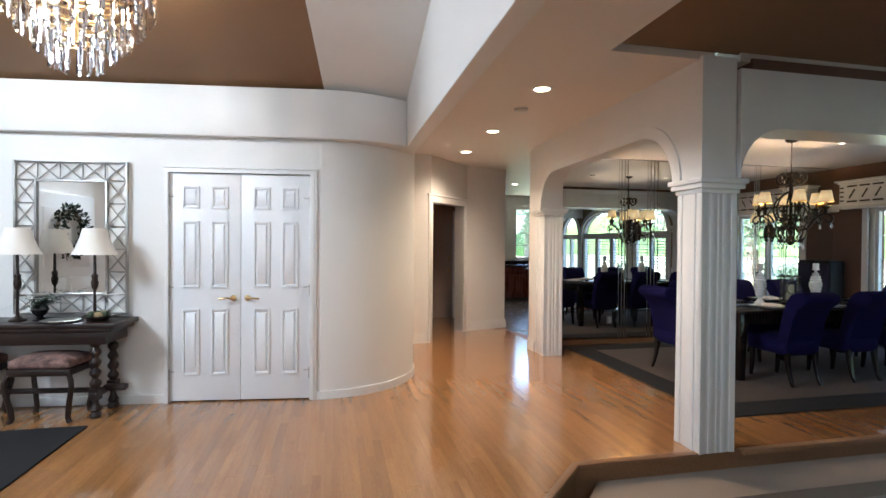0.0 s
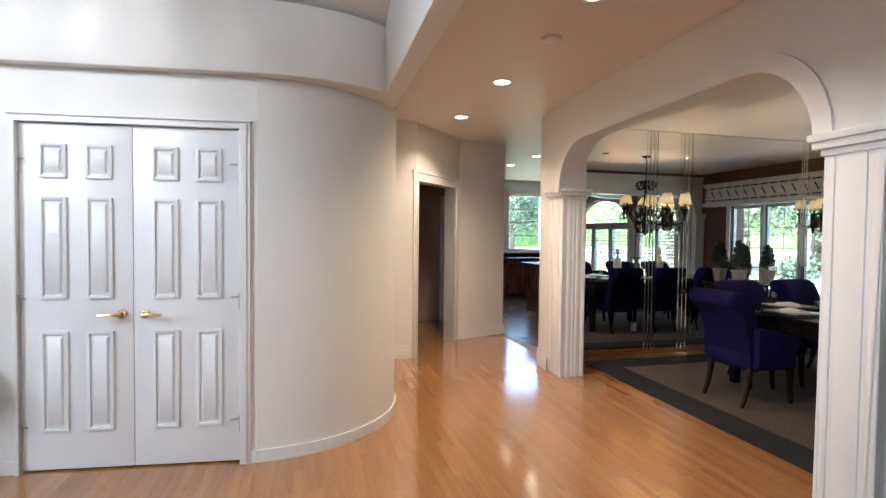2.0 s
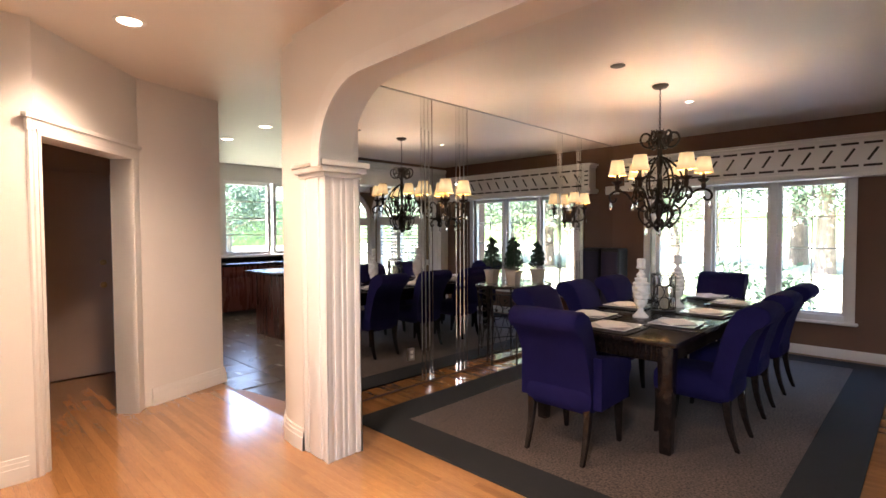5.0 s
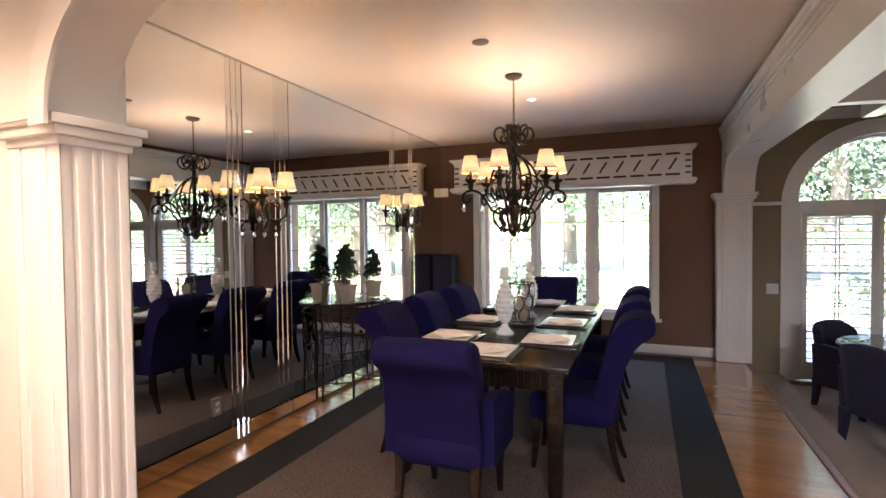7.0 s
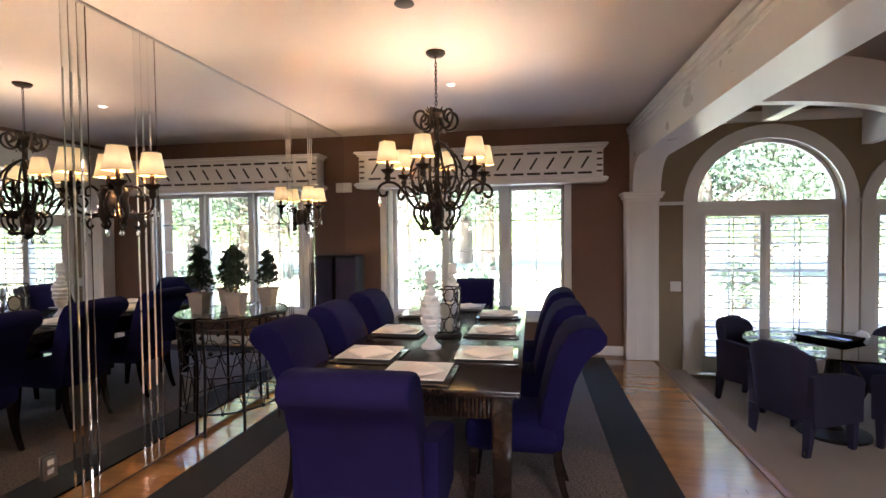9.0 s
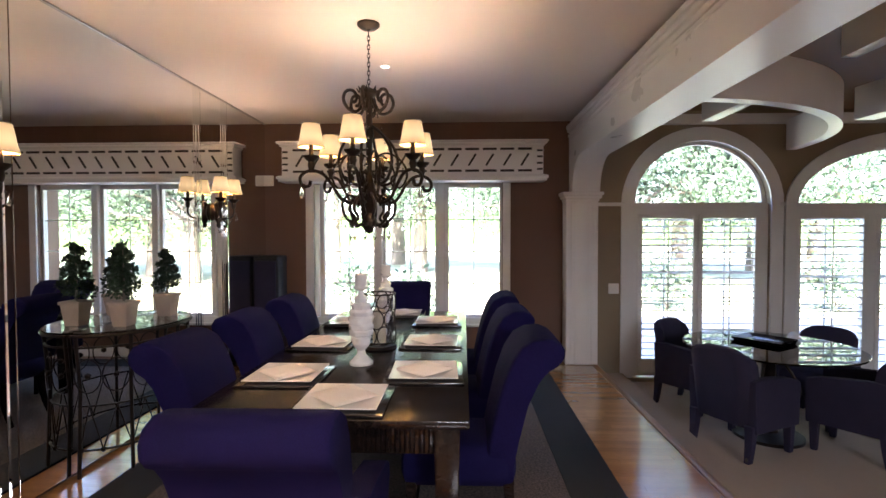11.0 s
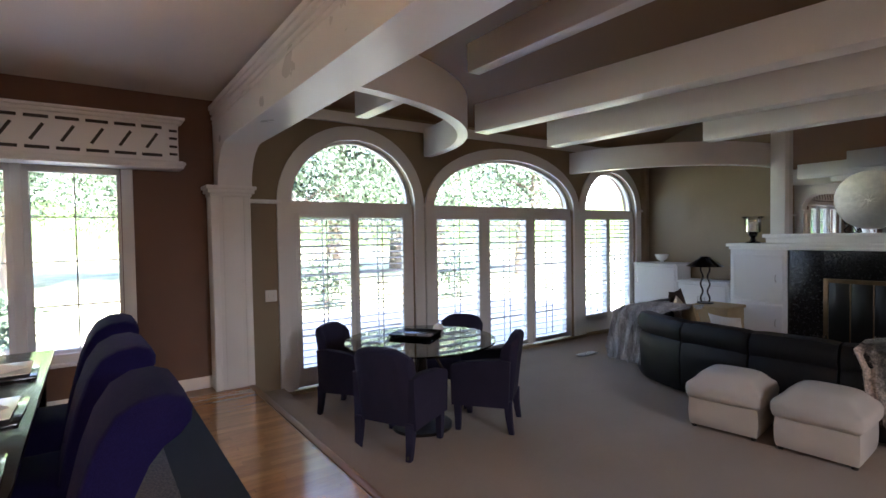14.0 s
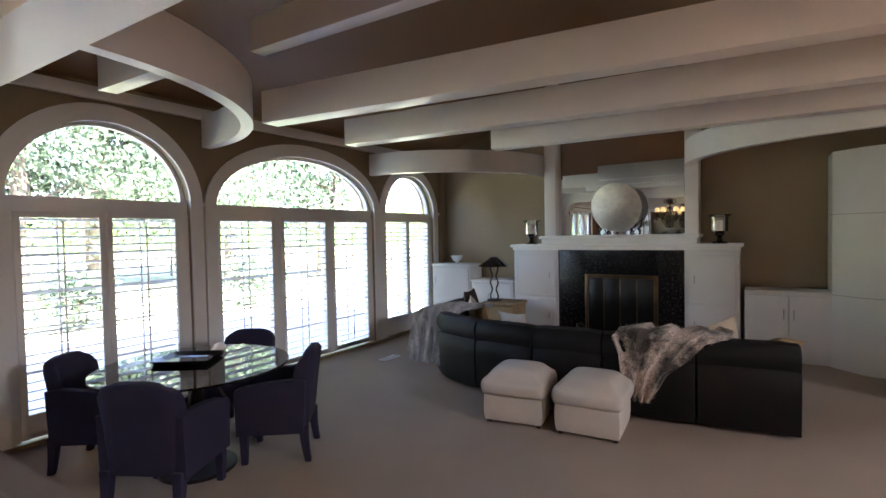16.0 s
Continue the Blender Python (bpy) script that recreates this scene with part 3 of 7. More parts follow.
# dining window: three casements
win = tagged(new("window_1"), "white triple casement window with grilles", "window", "", "structure")
win.location.x = -0.08
part("casing", soft(frame_of(on_x, 3.93, 6.27, 0.40, 2.10, 0.085, 7.955, 7.98), 0.006), TRIM, win)
part("window_sill", rbox(7.90, 8.0, 3.90, 6.30, 0.385, 0.415, 0.008), TRIM, win)
for k, (a, b) in enumerate(((4.04, 4.64), (4.78, 5.37), (5.49, 6.08))):
    fr = part("window_frame", soft(frame_of(on_x, a - 0.045, b + 0.045, 0.455, 2.015, 0.05, 8.03, 8.09), 0.005), TRIM, win)
    bm = bmesh.new()
    bm.faces.new([bm.verts.new((8.06, y, z)) for y, z in ((a, 0.5), (b, 0.5), (b, 1.97), (a, 1.97))])
    g = part("pane", bm, PANE, fr)
    g.visible_shadow = False
    bm = bmesh.new()
    for j in (1, 2, 3):
        z = 0.5 + 1.47 * j / 4
        box(bm, 8.064, 8.072, a, b, z - 0.006, z + 0.006)
    box(bm, 8.064, 8.072, (a + b) / 2 - 0.006, (a + b) / 2 + 0.006, 0.5, 1.97)
    part("grille", bm, TRIM, fr)
    bm = bmesh.new()
    box(bm, 7.995, 8.03, (a + b) / 2 - 0.05, (a + b) / 2 + 0.05, 0.455, 0.475)
    part("crank_handle", soft(bm, 0.004), STEEL, fr)
for y in (4.71, 5.43):
    part("mullion", rbox(7.985, 8.11, y - 0.035, y + 0.035, 0.45, 2.02, 0.006), TRIM, win)

# cornice box over the dining window
val = thing("window_valance", pose(0, 0, 0), "white painted wooden cornice box with dark cut-out slots", "valance")
part("board", rbox(7.68, 7.895, 3.595, 6.47, 2.08, 2.41, 0.004), TRIM, val)
bm = bmesh.new()
for z0, z1, d in ((2.015, 2.08, 0.035), (2.04, 2.07, 0.05), (2.40, 2.43, 0.02), (2.43, 2.455, 0.05)):
    box(bm, 7.68 - d, 7.895, 3.595 - d, 6.47 + d, z0, z1)
part("moulding", soft(bm, 0.006), TRIM, val)
n = 14
for k in range(n):
    y = 3.70 + (k + 0.5) * 2.665 / n
    for z in (2.125, 2.36):
        bm = bmesh.new()
        box(bm, 7.674, 7.682, y - 0.075, y + 0.075, z - 0.012, z + 0.012)
        part("slot", bm, VENT, val)
    bm = bmesh.new()
    box(bm, 7.674, 7.682, -0.011, 0.011, -0.075, 0.075)
    bmesh.ops.transform(bm, matrix=Matrix.Translation((0, y, 2.243)) @ Matrix.Rotation(radians(32), 4, "X"), verts=bm.verts)
    part("slot", bm, VENT, val)
for y in (3.635, 6.43):
    for z in (2.14, 2.205, 2.275, 2.34):
        bm = bmesh.new()
        box(bm, 7.674, 7.682, y - 0.03, y + 0.03, z - 0.01, z + 0.01)
        part("slot", bm, VENT, val)

# arched windows with shuttered doors
SLATS = {}


def slat_mesh(w):
    key = round(w, 2)
    if key not in SLATS:
        bm = bmesh.new()
        box(bm, -0.027, 0.027, -w / 2, w / 2, -0.004, 0.004)
        bmesh.ops.rotate(bm, verts=bm.verts, matrix=Matrix.Rotation(radians(13), 3, "Y"))
        SLATS[key] = mesh_of(bm, "louvre_slat", TRIM, 0)
    return SLATS[key]


PANELS = [((1.19, 1.79), (1.87, 2.46)), ((-1.69, -1.00), (-0.85, -0.14), (0.02, 0.72)), ((-3.30, -2.74), (-2.68, -2.10))]
for k, ((y0, y1, spring, rise), panels) in enumerate(zip(ARCHES, PANELS)):
    foot = LOW + 0.05
    w = tagged(new("window_%d" % (k + 2)), "white arched fanlight over shuttered glass doors" if k < 2 else "white arched fanlight over a shuttered window", "window", "", "structure")
    bm = bmesh.new()
    inner = [(y0, foot)] + arch_curve(y0, y1, spring, rise, 24) + [(y1, foot)]
    outer = [(y0 - 0.13, foot)] + arch_curve(y0 - 0.13, y1 + 0.13, spring, rise + 0.15, 24) + [(y1 + 0.13, foot)]
    arch_band(bm, inner, outer, 7.855, 7.88, on_x)
    part("casing", bm, TRIM, w)
    bm = bmesh.new()
    ci, co = arch_curve(y0 + 0.05, y1 - 0.05, spring + 0.03, rise - 0.06, 24), arch_curve(y0, y1, spring, rise, 24)
    arch_band(bm, ci, co, 7.96, 8.02, on_x)
    box(bm, 7.93, 8.04, y0, y1, 1.655, spring + 0.03)
    fan = part("window_frame", bm, TRIM, w)
    bm = bmesh.new()
    pts = arch_curve(y0 + 0.02, y1 - 0.02, spring + 0.02, rise - 0.03, 24)
    vs = [bm.verts.new((7.99, u, z)) for u, z in pts]
    bm.faces.new(vs)
    g = part("pane", bm, PANE, fan)
    g.visible_shadow = False
    if k == 1:
        bm = bmesh.new()
        c = (y0 + y1) / 2
        for s in (-0.62, 0.62):
            tube(bm, [(7.985, c, spring + 0.03), (7.985, c + s, spring + 0.2)], 0.008, 6)
        part("grille", bm, TRIM, fan)
    low = foot if k < 2 else 0.0
    if k == 2:
        bm = bmesh.new()
        box(bm, 7.92, 8.08, y0, y1, foot, 0.02)
        part("panel", bm, TRIM, w)
    # posts between and beside the leaves
    edges = [y0] + sum([[a - 0.035, b + 0.035] for a, b in panels], []) + [y1]
    bm = bmesh.new()
    for a, b in zip(edges[::2], edges[1::2]):
        box(bm, 7.92, 8.04, a, b, low, 1.66)
    part("door_post", bm, TRIM, w)
    for a, b in panels:
        z0, z1 = (0.02, 1.63) if k == 0 else (-0.11, 1.64) if k == 1 else (0.10, 1.62)
        leaf = part("shutter", soft(frame_of(on_x, a - 0.033, b + 0.033, min(low + 0.01, z0 - 0.05), 1.655, 0.045, 7.915, 7.945), 0.003), TRIM, w)
        bm = bmesh.new()
        box(bm, 7.915, 7.945, a, b, low + 0.02, z0)
        part("rail", bm, TRIM, leaf)
        me = slat_mesh(b - a - 0.02)
        count = 22
        for j in range(count):
            s = part("slat", me, TRIM, leaf, "", Matrix.Translation((7.93, (a + b) / 2, z0 + (j + 0.5) * (z1 - z0) / count)))
        bm = bmesh.new()
        box(bm, 7.895, 7.905, (a + b) / 2 - 0.006, (a + b) / 2 + 0.006, z0 + 0.04, z1 - 0.04)
        part("tilt_rod", bm, TRIM, leaf)
        bm = bmesh.new()
        bm.faces.new([bm.verts.new((8.01, y, z)) for y, z in ((a, z0), (b, z0), (b, z1), (a, z1))])
        g = part("pane", bm, PANE, leaf)
        g.visible_shadow = False
        bm = bmesh.new()
        for j in range(1, 5):
            z = z0 + (z1 - z0) * j / 5
            box(bm, 8.016, 8.024, a, b, z - 0.008, z + 0.008)
        box(bm, 8.016, 8.024, (a + b) / 2 - 0.008, (a + b) / 2 + 0.008, z0, z1)
        part("grille", bm, TRIM, leaf)
bm = bmesh.new()
for a, b in ((2.66, 3.0), (0.92, 0.97), (-1.92, -1.87), (-3.72, -3.51)):
    box(bm, 7.845, 7.88, a, b, 1.745, 1.785)
structure("trim_spring_line", soft(bm, 0.005), TRIM, "white moulding at the spring of the arches", "trim")
bm = bmesh.new()
box(bm, 7.80, 7.88, -3.70, -3.58, LOW, 2.64)
structure("trim_corner_post", soft(bm, 0.006), TAN, "tan corner post beside the windows", "trim")


# fluted piers and the pilaster
def pier(name, x0, x1, y0, y1, top, label):
    ob = tagged(new(name), label, "pier", "", "structure")
    t = 0.007
    part("shaft", rbox(x0 + t, x1 - t, y0 + t, y1 - t, 0, top - 0.05, 0.004), TRIM, ob)
    w, d = x1 - x0, y1 - y0
    bm = bmesh.new()
    for f in ((0.0, 0.16), (0.24, 0.40), (0.46, 0.54), (0.60, 0.76), (0.84, 1.0)):
        for ya, yb in ((y0, y0 + t + 0.004), (y1 - t - 0.004, y1)):
            box(bm, x0 + f[0] * w, x0 + f[1] * w, ya, yb, 0, top - 0.06)
    for f in ((0.0, 0.18), (0.28, 0.72), (0.82, 1.0)):
        for xa, xb in ((x0, x0 + t + 0.004), (x1 - t - 0.004, x1)):
            box(bm, xa, xb, y0 + f[0] * d, y0 + f[1] * d, 0, top - 0.06)
    part("fluting", soft(bm, 0.004, 2), TRIM, ob)
    bm = bmesh.new()
    for z0, z1, o in ((top - 0.07, top - 0.04, 0.012), (top - 0.04, top - 0.005, 0.035), (top - 0.005, top + 0.03, 0.05)):
        box(bm, x0 - o, x1 + o, y0 - o, y1 + o, z0, z1)
    part("capital", soft(bm, 0.006), TRIM, ob)
    return ob


pier("column_1", 2.34, 2.62, 3.0, 3.25, 1.86, "white fluted square pier with moulded capital")
pier("column_2", 2.50, 2.76, 6.0, 6.28, 1.86, "white fluted square pier with moulded capital")
pier("column_3", 7.70, 7.895, 3.0, 3.34, 1.86, "white fluted pilaster against the window wall")

# baseboards of the hall
bm = bmesh.new()
for z1, t in ((0.09, 0.02), (0.12, 0.014), (0.145, 0.009)):
    ribbon(bm, [(0.79, 7.10 - t / 2), (1.17, 7.10 - t / 2)], t / 2, 0, z1)
    ribbon(bm, [(2.06, 7.975 - t / 2), (2.75 + t, 8.225 - t / 2)], t / 2, 0, z1)
    ribbon(bm, [(2.50 - t / 2, 6.28), (2.50 - t / 2, 6.42), (2.52 - t / 2, 6.55), (2.58 - t / 2, 6.68), (2.80 - t / 2, 6.98), (2.91 - t / 2, 7.14)], t / 2, 0, z1)
structure("baseboard_hall", bm, TRIM, "tall white stepped baseboard", "baseboard")

# hall doorway casing
cas = tagged(new("door_1"), "white cased doorway into a dim back room", "doorway", "", "structure")
cas.matrix_basis = HDOOR
bm = bmesh.new()
for a, b, c, d in ((0.0, 0.09, 0, 2.05), (L - 0.13, L - 0.03, 0, 2.05), (-0.01, L - 0.02, 2.05, 2.13)):
    box(bm, a, b, -0.022, 0.0, c, d)
box(bm, -0.03, L, -0.035, 0, 2.12, 2.15)
box(bm, 0.06, 0.09, -0.03, 0.15, 0, 2.06), box(bm, L - 0.13, L - 0.10, -0.03, 0.15, 0, 2.06), box(bm, 0.06, L - 0.10, -0.03, 0.15, 2.03, 2.06)
part("casing", soft(bm, 0.005), TRIM, cas)
bd = tagged(new("door_2"), "dim taupe door in the back room", "door", "", "structure")
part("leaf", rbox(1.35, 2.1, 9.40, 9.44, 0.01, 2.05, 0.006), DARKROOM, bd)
bm = bmesh.new()
for z in (0.92, 1.15):
    lathe(bm, [(0.001, 0), (0.03, 0.005), (0.03, 0.03), (0.001, 0.05)], 12, pose(2.02, 9.40, z, 90))
part("door_handle", bm, BRASS, bd)
bm = bmesh.new()
for a in (1.27, 2.1):
    box(bm, a, a + 0.08, 9.41, 9.45, 0, 2.05)
part("casing", bm, TRIM, bd)

# closet doors
door = tagged(new("door_3"), "pair of closed white six-panel closet doors", "door", "", "structure")
door.matrix_basis = CLOSET
bm = bmesh.new()
for o, t in ((0.0, 0.02), (0.02, 0.028)):
    box(bm, -1.352 + o * 0.6, -1.32, -t, 0, 0, 2.045), box(bm, -0.10, -0.04 - o, -t, 0, 0, 2.045), box(bm, -1.352 + o * 0.6, -0.04 - o, -t, 0, 2.045, 2.085 - o * 0.5)
box(bm, -1.36, -0.03, -0.036, 0, 2.083, 2.093)
part("casing", soft(bm, 0.005), TRIM, door)
for a, b, s in ((-1.318, -0.712, 1), (-0.708, -0.102, -1)):
    leaf = part("leaf", rbox(a, b, 0.006, 0.045, 0.012, 2.04, 0.003), DOORWHITE, door)
    pw = 0.148
    for cx in (a + 0.18, b - 0.18):
        for z0, z1 in ((1.728, 1.924), (1.024, 1.615), (0.243, 0.83)):
            bm = bmesh.new()
            for e, d0, d1 in ((0.0, 0.0, 0.009),):
                frame_of(on_y, cx - pw / 2, cx + pw / 2, z0, z1, 0.018, -0.008, 0.008, bm)
            part("moulding", soft(bm, 0.004), DOORWHITE, leaf)
            bm = bmesh.new()
            v = box(bm, cx - pw / 2 + 0.022, cx + pw / 2 - 0.022, -0.006, 0.008, z0 + 0.024, z1 - 0.024)
            front = [q for q in v if q.co.y < 0]
            for q in front:
                q.co.x += 0.016 * (1 if q.co.x < cx else -1)
                q.co.z += 0.018 * (1 if q.co.z < (z0 + z1) / 2 else -1)
            part("panel", bm, DOORWHITE, leaf)
    hx = b - 0.06 if s > 0 else a + 0.06
    bm = bmesh.new()
    lathe(bm, [(0.001, 0), (0.027, 0.004), (0.027, 0.012), (0.012, 0.016), (0.011, 0.05), (0.001, 0.052)], 14, pose(hx, 0.006, 0.93, 90))
    tube(bm, [(hx, -0.045, 0.93), (hx - s * 0.04, -0.05, 0.932), (hx - s * 0.11, -0.045, 0.926)], 0.009, 8)
    part("lever_handle", bm, BRASS, leaf, "brass lever handle")
    ex = a if s > 0 else b
    for z in (0.25, 1.0, 1.8):
        bm = bmesh.new()
        tube(bm, [(ex, -0.012, z - 0.05), (ex, -0.012, z + 0.05)], 0.007, 8)
        tube(bm, [(ex, -0.012, z + 0.03), (ex + s * 0.05, -0.03, z + 0.028)], 0.004, 6)
        part("hinge", bm, STEEL, leaf)
# thin sheet behind the leaves, its dark colour painting the closet's inner shade
bm = bmesh.new()
box(bm, -1.33, -0.09, 0.09, 0.12, 0, 2.05, CLOSET)
structure("closet_shade_sheet", bm, VENT, "dark sheet painted as the shade inside the closet", "wall")

# mirror wall
mw = tagged(new("mirror_wall"), "floor-to-ceiling wall mirror with bevelled strips", "mirror", "", "structure")
mw.location.y = -0.022
xs = [2.765, 4.0, 4.15, 4.475, 4.65, 6.36, 6.48, 6.84, 6.97, 7.895]
for a, b in zip(xs, xs[1:]):
    if b - a > 0.2:
        bm = bmesh.new()
        box(bm, a + 0.002, b - 0.002, 6.765, 6.772, 0.03, 2.69)
        part("mirror_sheet", bm, MIRROR, mw)
    else:
        for j in range(3):
            u, v = a + (b - a) * j / 3, a + (b - a) * (j + 1) / 3
            bm = bmesh.new()
            q = box(bm, u + 0.002, v - 0.002, 6.7628, 6.772, 0.03, 2.69)
            for p in q:
                if p.co.y < 6.765:
                    p.co.x += 0.007 if p.co.x < (u + v) / 2 else -0.007
            part("bevelled_strip", bm, MIRRORSTRIP, mw)
bm = bmesh.new()
box(bm, 2.765, 7.895, 6.755, 6.772, 2.69, 2.70)
part("mirror_rail", bm, STEEL, mw)
outlet = thing("outlet", pose(3.86, 6.735, 0.32), "chrome outlet plate on the mirror wall", "outlet")
part("plate", rbox(-0.036, 0.036, -0.006, 0.004, -0.058, 0.058, 0.003), STEEL, outlet)
for z in (-0.022, 0.022):
    part("socket", rbox(-0.017, 0.017, -0.009, -0.004, z - 0.014, z + 0.014, 0.003), PLASTIC, outlet)

# kitchen beyond the passage
kw = tagged(new("window_5"), "white kitchen window with two sashes", "window", "", "structure")
for a, b in ((4.5, 5.42), (5.48, 6.4)):
    fr = part("window_frame", frame_of(on_y, a, b, 1.03, 2.4, 0.06, 12.55, 12.62), TRIM, kw)
    bm = bmesh.new()
    for j in (1, 2, 3):
        z = 1.09 + 1.25 * j / 4
        box(bm, a + 0.06, b - 0.06, 12.57, 12.59, z - 0.01, z + 0.01)
    part("grille", bm, TRIM, fr)
part("window_sill", rbox(4.42, 6.48, 12.42, 12.56, 0.99, 1.03, 0.006), TRIM, kw)
for k, x in enumerate((3.5, 4.3, 5.1, 5.9, 6.7)):
    cab = thing("base_cabinet", pose(x, 11.9, -0.012), "cherry wood kitchen base cabinet under a grey worktop", "cabinet", "kitchen base cabinets")
    part("body", rbox(-0.395, 0.395, 0.0, 0.58, 0.1, 0.88, 0.004), CHERRY, cab)
    part("plinth", rbox(-0.395, 0.395, 0.05, 0.58, 0.0, 0.1, 0.002), VENT, cab)
    part("drawer", rbox(-0.375, 0.375, -0.02, 0.0, 0.70, 0.86, 0.006), CHERRY, cab)
    for s in (-1, 1):
        d = part("door", rbox(min(0, s * 0.375) + 0.004, max(0, s * 0.375) - 0.004, -0.02, 0.0, 0.12, 0.68, 0.006), CHERRY, cab)
        part("panel", rbox(s * 0.1875 - 0.12, s * 0.1875 + 0.12, -0.026, -0.018, 0.19, 0.61, 0.006), CHERRY, d)
solid("worktop", rbox(3.1, 7.1, 11.85, 12.5, 0.868, 0.908, 0.008), GRANITE, "dark stone kitchen worktop on the base cabinets", "worktop")
up = thing("wall_cabinet", pose(3.35, 12.2, 1.45), "cherry wood wall cabinet fixed beside the window", "cabinet")
part("body", rbox(-0.5, 0.5, 0.0, 0.3, 0, 0.95, 0.004), CHERRY, up)
for s in (-1, 1):
    part("door", rbox(min(0, s * 0.49) + 0.003, max(0, s * 0.49) - 0.003, -0.02, 0.0, 0.01, 0.94, 0.006), CHERRY, up)
isl = thing("kitchen_island", pose(4.55, 9.9, -0.012), "cherry kitchen island with a round-cornered stone top", "island")
part("body", rbox(-0.5, 1.4, -0.4, 0.4, 0.0, 0.88, 0.01), CHERRY, isl)
part("top", rbox(-0.62, 1.5, -0.5, 0.5, 0.88, 0.92, 0.015), GRANITE, isl)
bb = thing("backsplash", pose(5.0, 12.49, 0.908), "dark stone kitchen backsplash below the window", "backsplash")
part("slab", rbox(-1.9, 1.9, -0.012, 0.004, 0, 0.08, 0.002), GRANITE, bb)

# recessed lights, detector, thermostat, switch
for x, y in ((1.55, 3.885), (1.63, 5.45), (1.66, 6.75), (3.6, 9.0), (3.6, 10.1)):
    c = thing("recessed_light", pose(x, y, HALL_Z), "lit round recessed ceiling light with white trim", "ceiling light", "recessed ceiling lights")
    bm = bmesh.new()
    lathe(bm, [(0.062, 0.03), (0.062, -0.002), (0.068, -0.008), (0.085, -0.006), (0.088, 0.001), (0.088, 0.03)], 28, close=False)
    part("trim_ring", bm, TRIM, c)
    bm = bmesh.new()
    lathe(bm, [(0.062, -0.004), (0.001, -0.003)], 24, close=False)
    part("lamp_face", bm, BULB, c)
    lamp("recessed_lamp", "SPOT", pose(x, y, HALL_Z - 0.03), 12 if y < 8 else 6, WARM, cone=135, soft=0.06)
sd = thing("smoke_detector", pose(1.60, 4.49, HALL_Z), "round cream smoke detector on the hall ceiling", "detector")
bm = bmesh.new()
lathe(bm, [(0.065, 0.002), (0.065, -0.018), (0.05, -0.03), (0.001, -0.033)], 24)
part("case", bm, PLASTIC, sd)
sp = thing("ceiling_speaker", pose(4.49, 5.07, 2.70), "small dark round speaker in the ceiling", "speaker")
bm = bmesh.new()
lathe(bm, [(0.055, 0.004), (0.055, -0.004), (0.045, -0.008), (0.001, -0.008)], 24)
part("grille", bm, VENT, sp)
c = thing("recessed_light", pose(6.0, 5.055, 2.70), "small lit eyeball light in the ceiling", "ceiling light")
bm = bmesh.new()
lathe(bm, [(0.028, 0.004), (0.028, -0.003), (0.045, -0.004), (0.046, 0.004)], 20, close=False)
part("trim_ring", bm, TRIM, c)
bm = bmesh.new()
lathe(bm, [(0.028, -0.001), (0.001, -0.001)], 16, close=False)
part("lamp_face", bm, BULB, c)
th = thing("thermostat", pose(7.895, 6.70, 2.048), "white wall thermostat box by the mirror", "thermostat")
part("case", rbox(-0.035, 0.003, -0.06, 0.06, -0.06, 0.06, 0.008), PLASTIC, th)
sw = thing("light_switch", pose(7.878, 2.776, 0.82), "white wall switch plate beside the arched door", "switch")
part("plate", rbox(-0.008, 0.002, -0.058, 0.058, -0.058, 0.058, 0.003), PLASTIC, sw)
for y in (-0.025, 0.025):
    part("toggle", rbox(-0.018, -0.006, y - 0.006, y + 0.006, -0.012, 0.012, 0.002), PLASTIC, sw)
fv = thing("floor_vent", pose(7.15, -1.2, LOW), "white floor register in the carpet", "vent")
part("plate", rbox(-0.06, 0.06, -0.16, 0.16, 0, 0.008, 0.003), TRIM, fv)
for k in range(6):
    part("slot", rbox(-0.045, 0.045, -0.13 + k * 0.05, -0.115 + k * 0.05, 0.006, 0.0095, 0.001), VENT, fv)

# ---- dining room ----
rug = thing("area_rug", pose(0, 0, 0), "speckled brown rug with a wide black border", "rug")
part("field", rbox(3.33, 7.42, 3.89, 6.175, 0.0, 0.012, 0.003), RUG, rug)
bm = bmesh.new()
for a in ((3.03, 7.72, 3.585, 3.89), (3.03, 7.72, 6.175, 6.485), (3.03, 3.33, 3.89, 6.175), (7.42, 7.72, 3.89, 6.175)):
    box(bm, a[0], a[1], a[2], a[3], 0.0, 0.014)
part("border", bm, RUGBLACK, rug)

table = thing("dining_table", pose(5.30, 4.99, 0.013), "long espresso wooden dining table with a fluted apron", "table")
part("tabletop", rbox(-1.31, 1.31, -0.545, 0.545, 0.705, 0.737, 0.006), DARKWOOD, table)
part("apron", rbox(-1.24, 1.24, -0.48, 0.48, 0.585, 0.705, 0.004), DARKWOOD, table)
bm = bmesh.new()
tube(bm, [(0, 0, 0.592), (0, 0, 0.700)], 0.013, 6)
FLUTE = mesh_of(bm, "flute", DARKWOOD)
for k in range(24):
    for s in (-1, 1):
        part("flute", FLUTE, DARKWOOD, table, "", Matrix.Translation((s * 1.24, -0.42 + k * 0.0365, 0)))
for k in range(58):
    for s in (-1, 1):
        part("flute", FLUTE, DARKWOOD, table, "", Matrix.Translation((-1.14 + k * 0.04, s * 0.48, 0)))
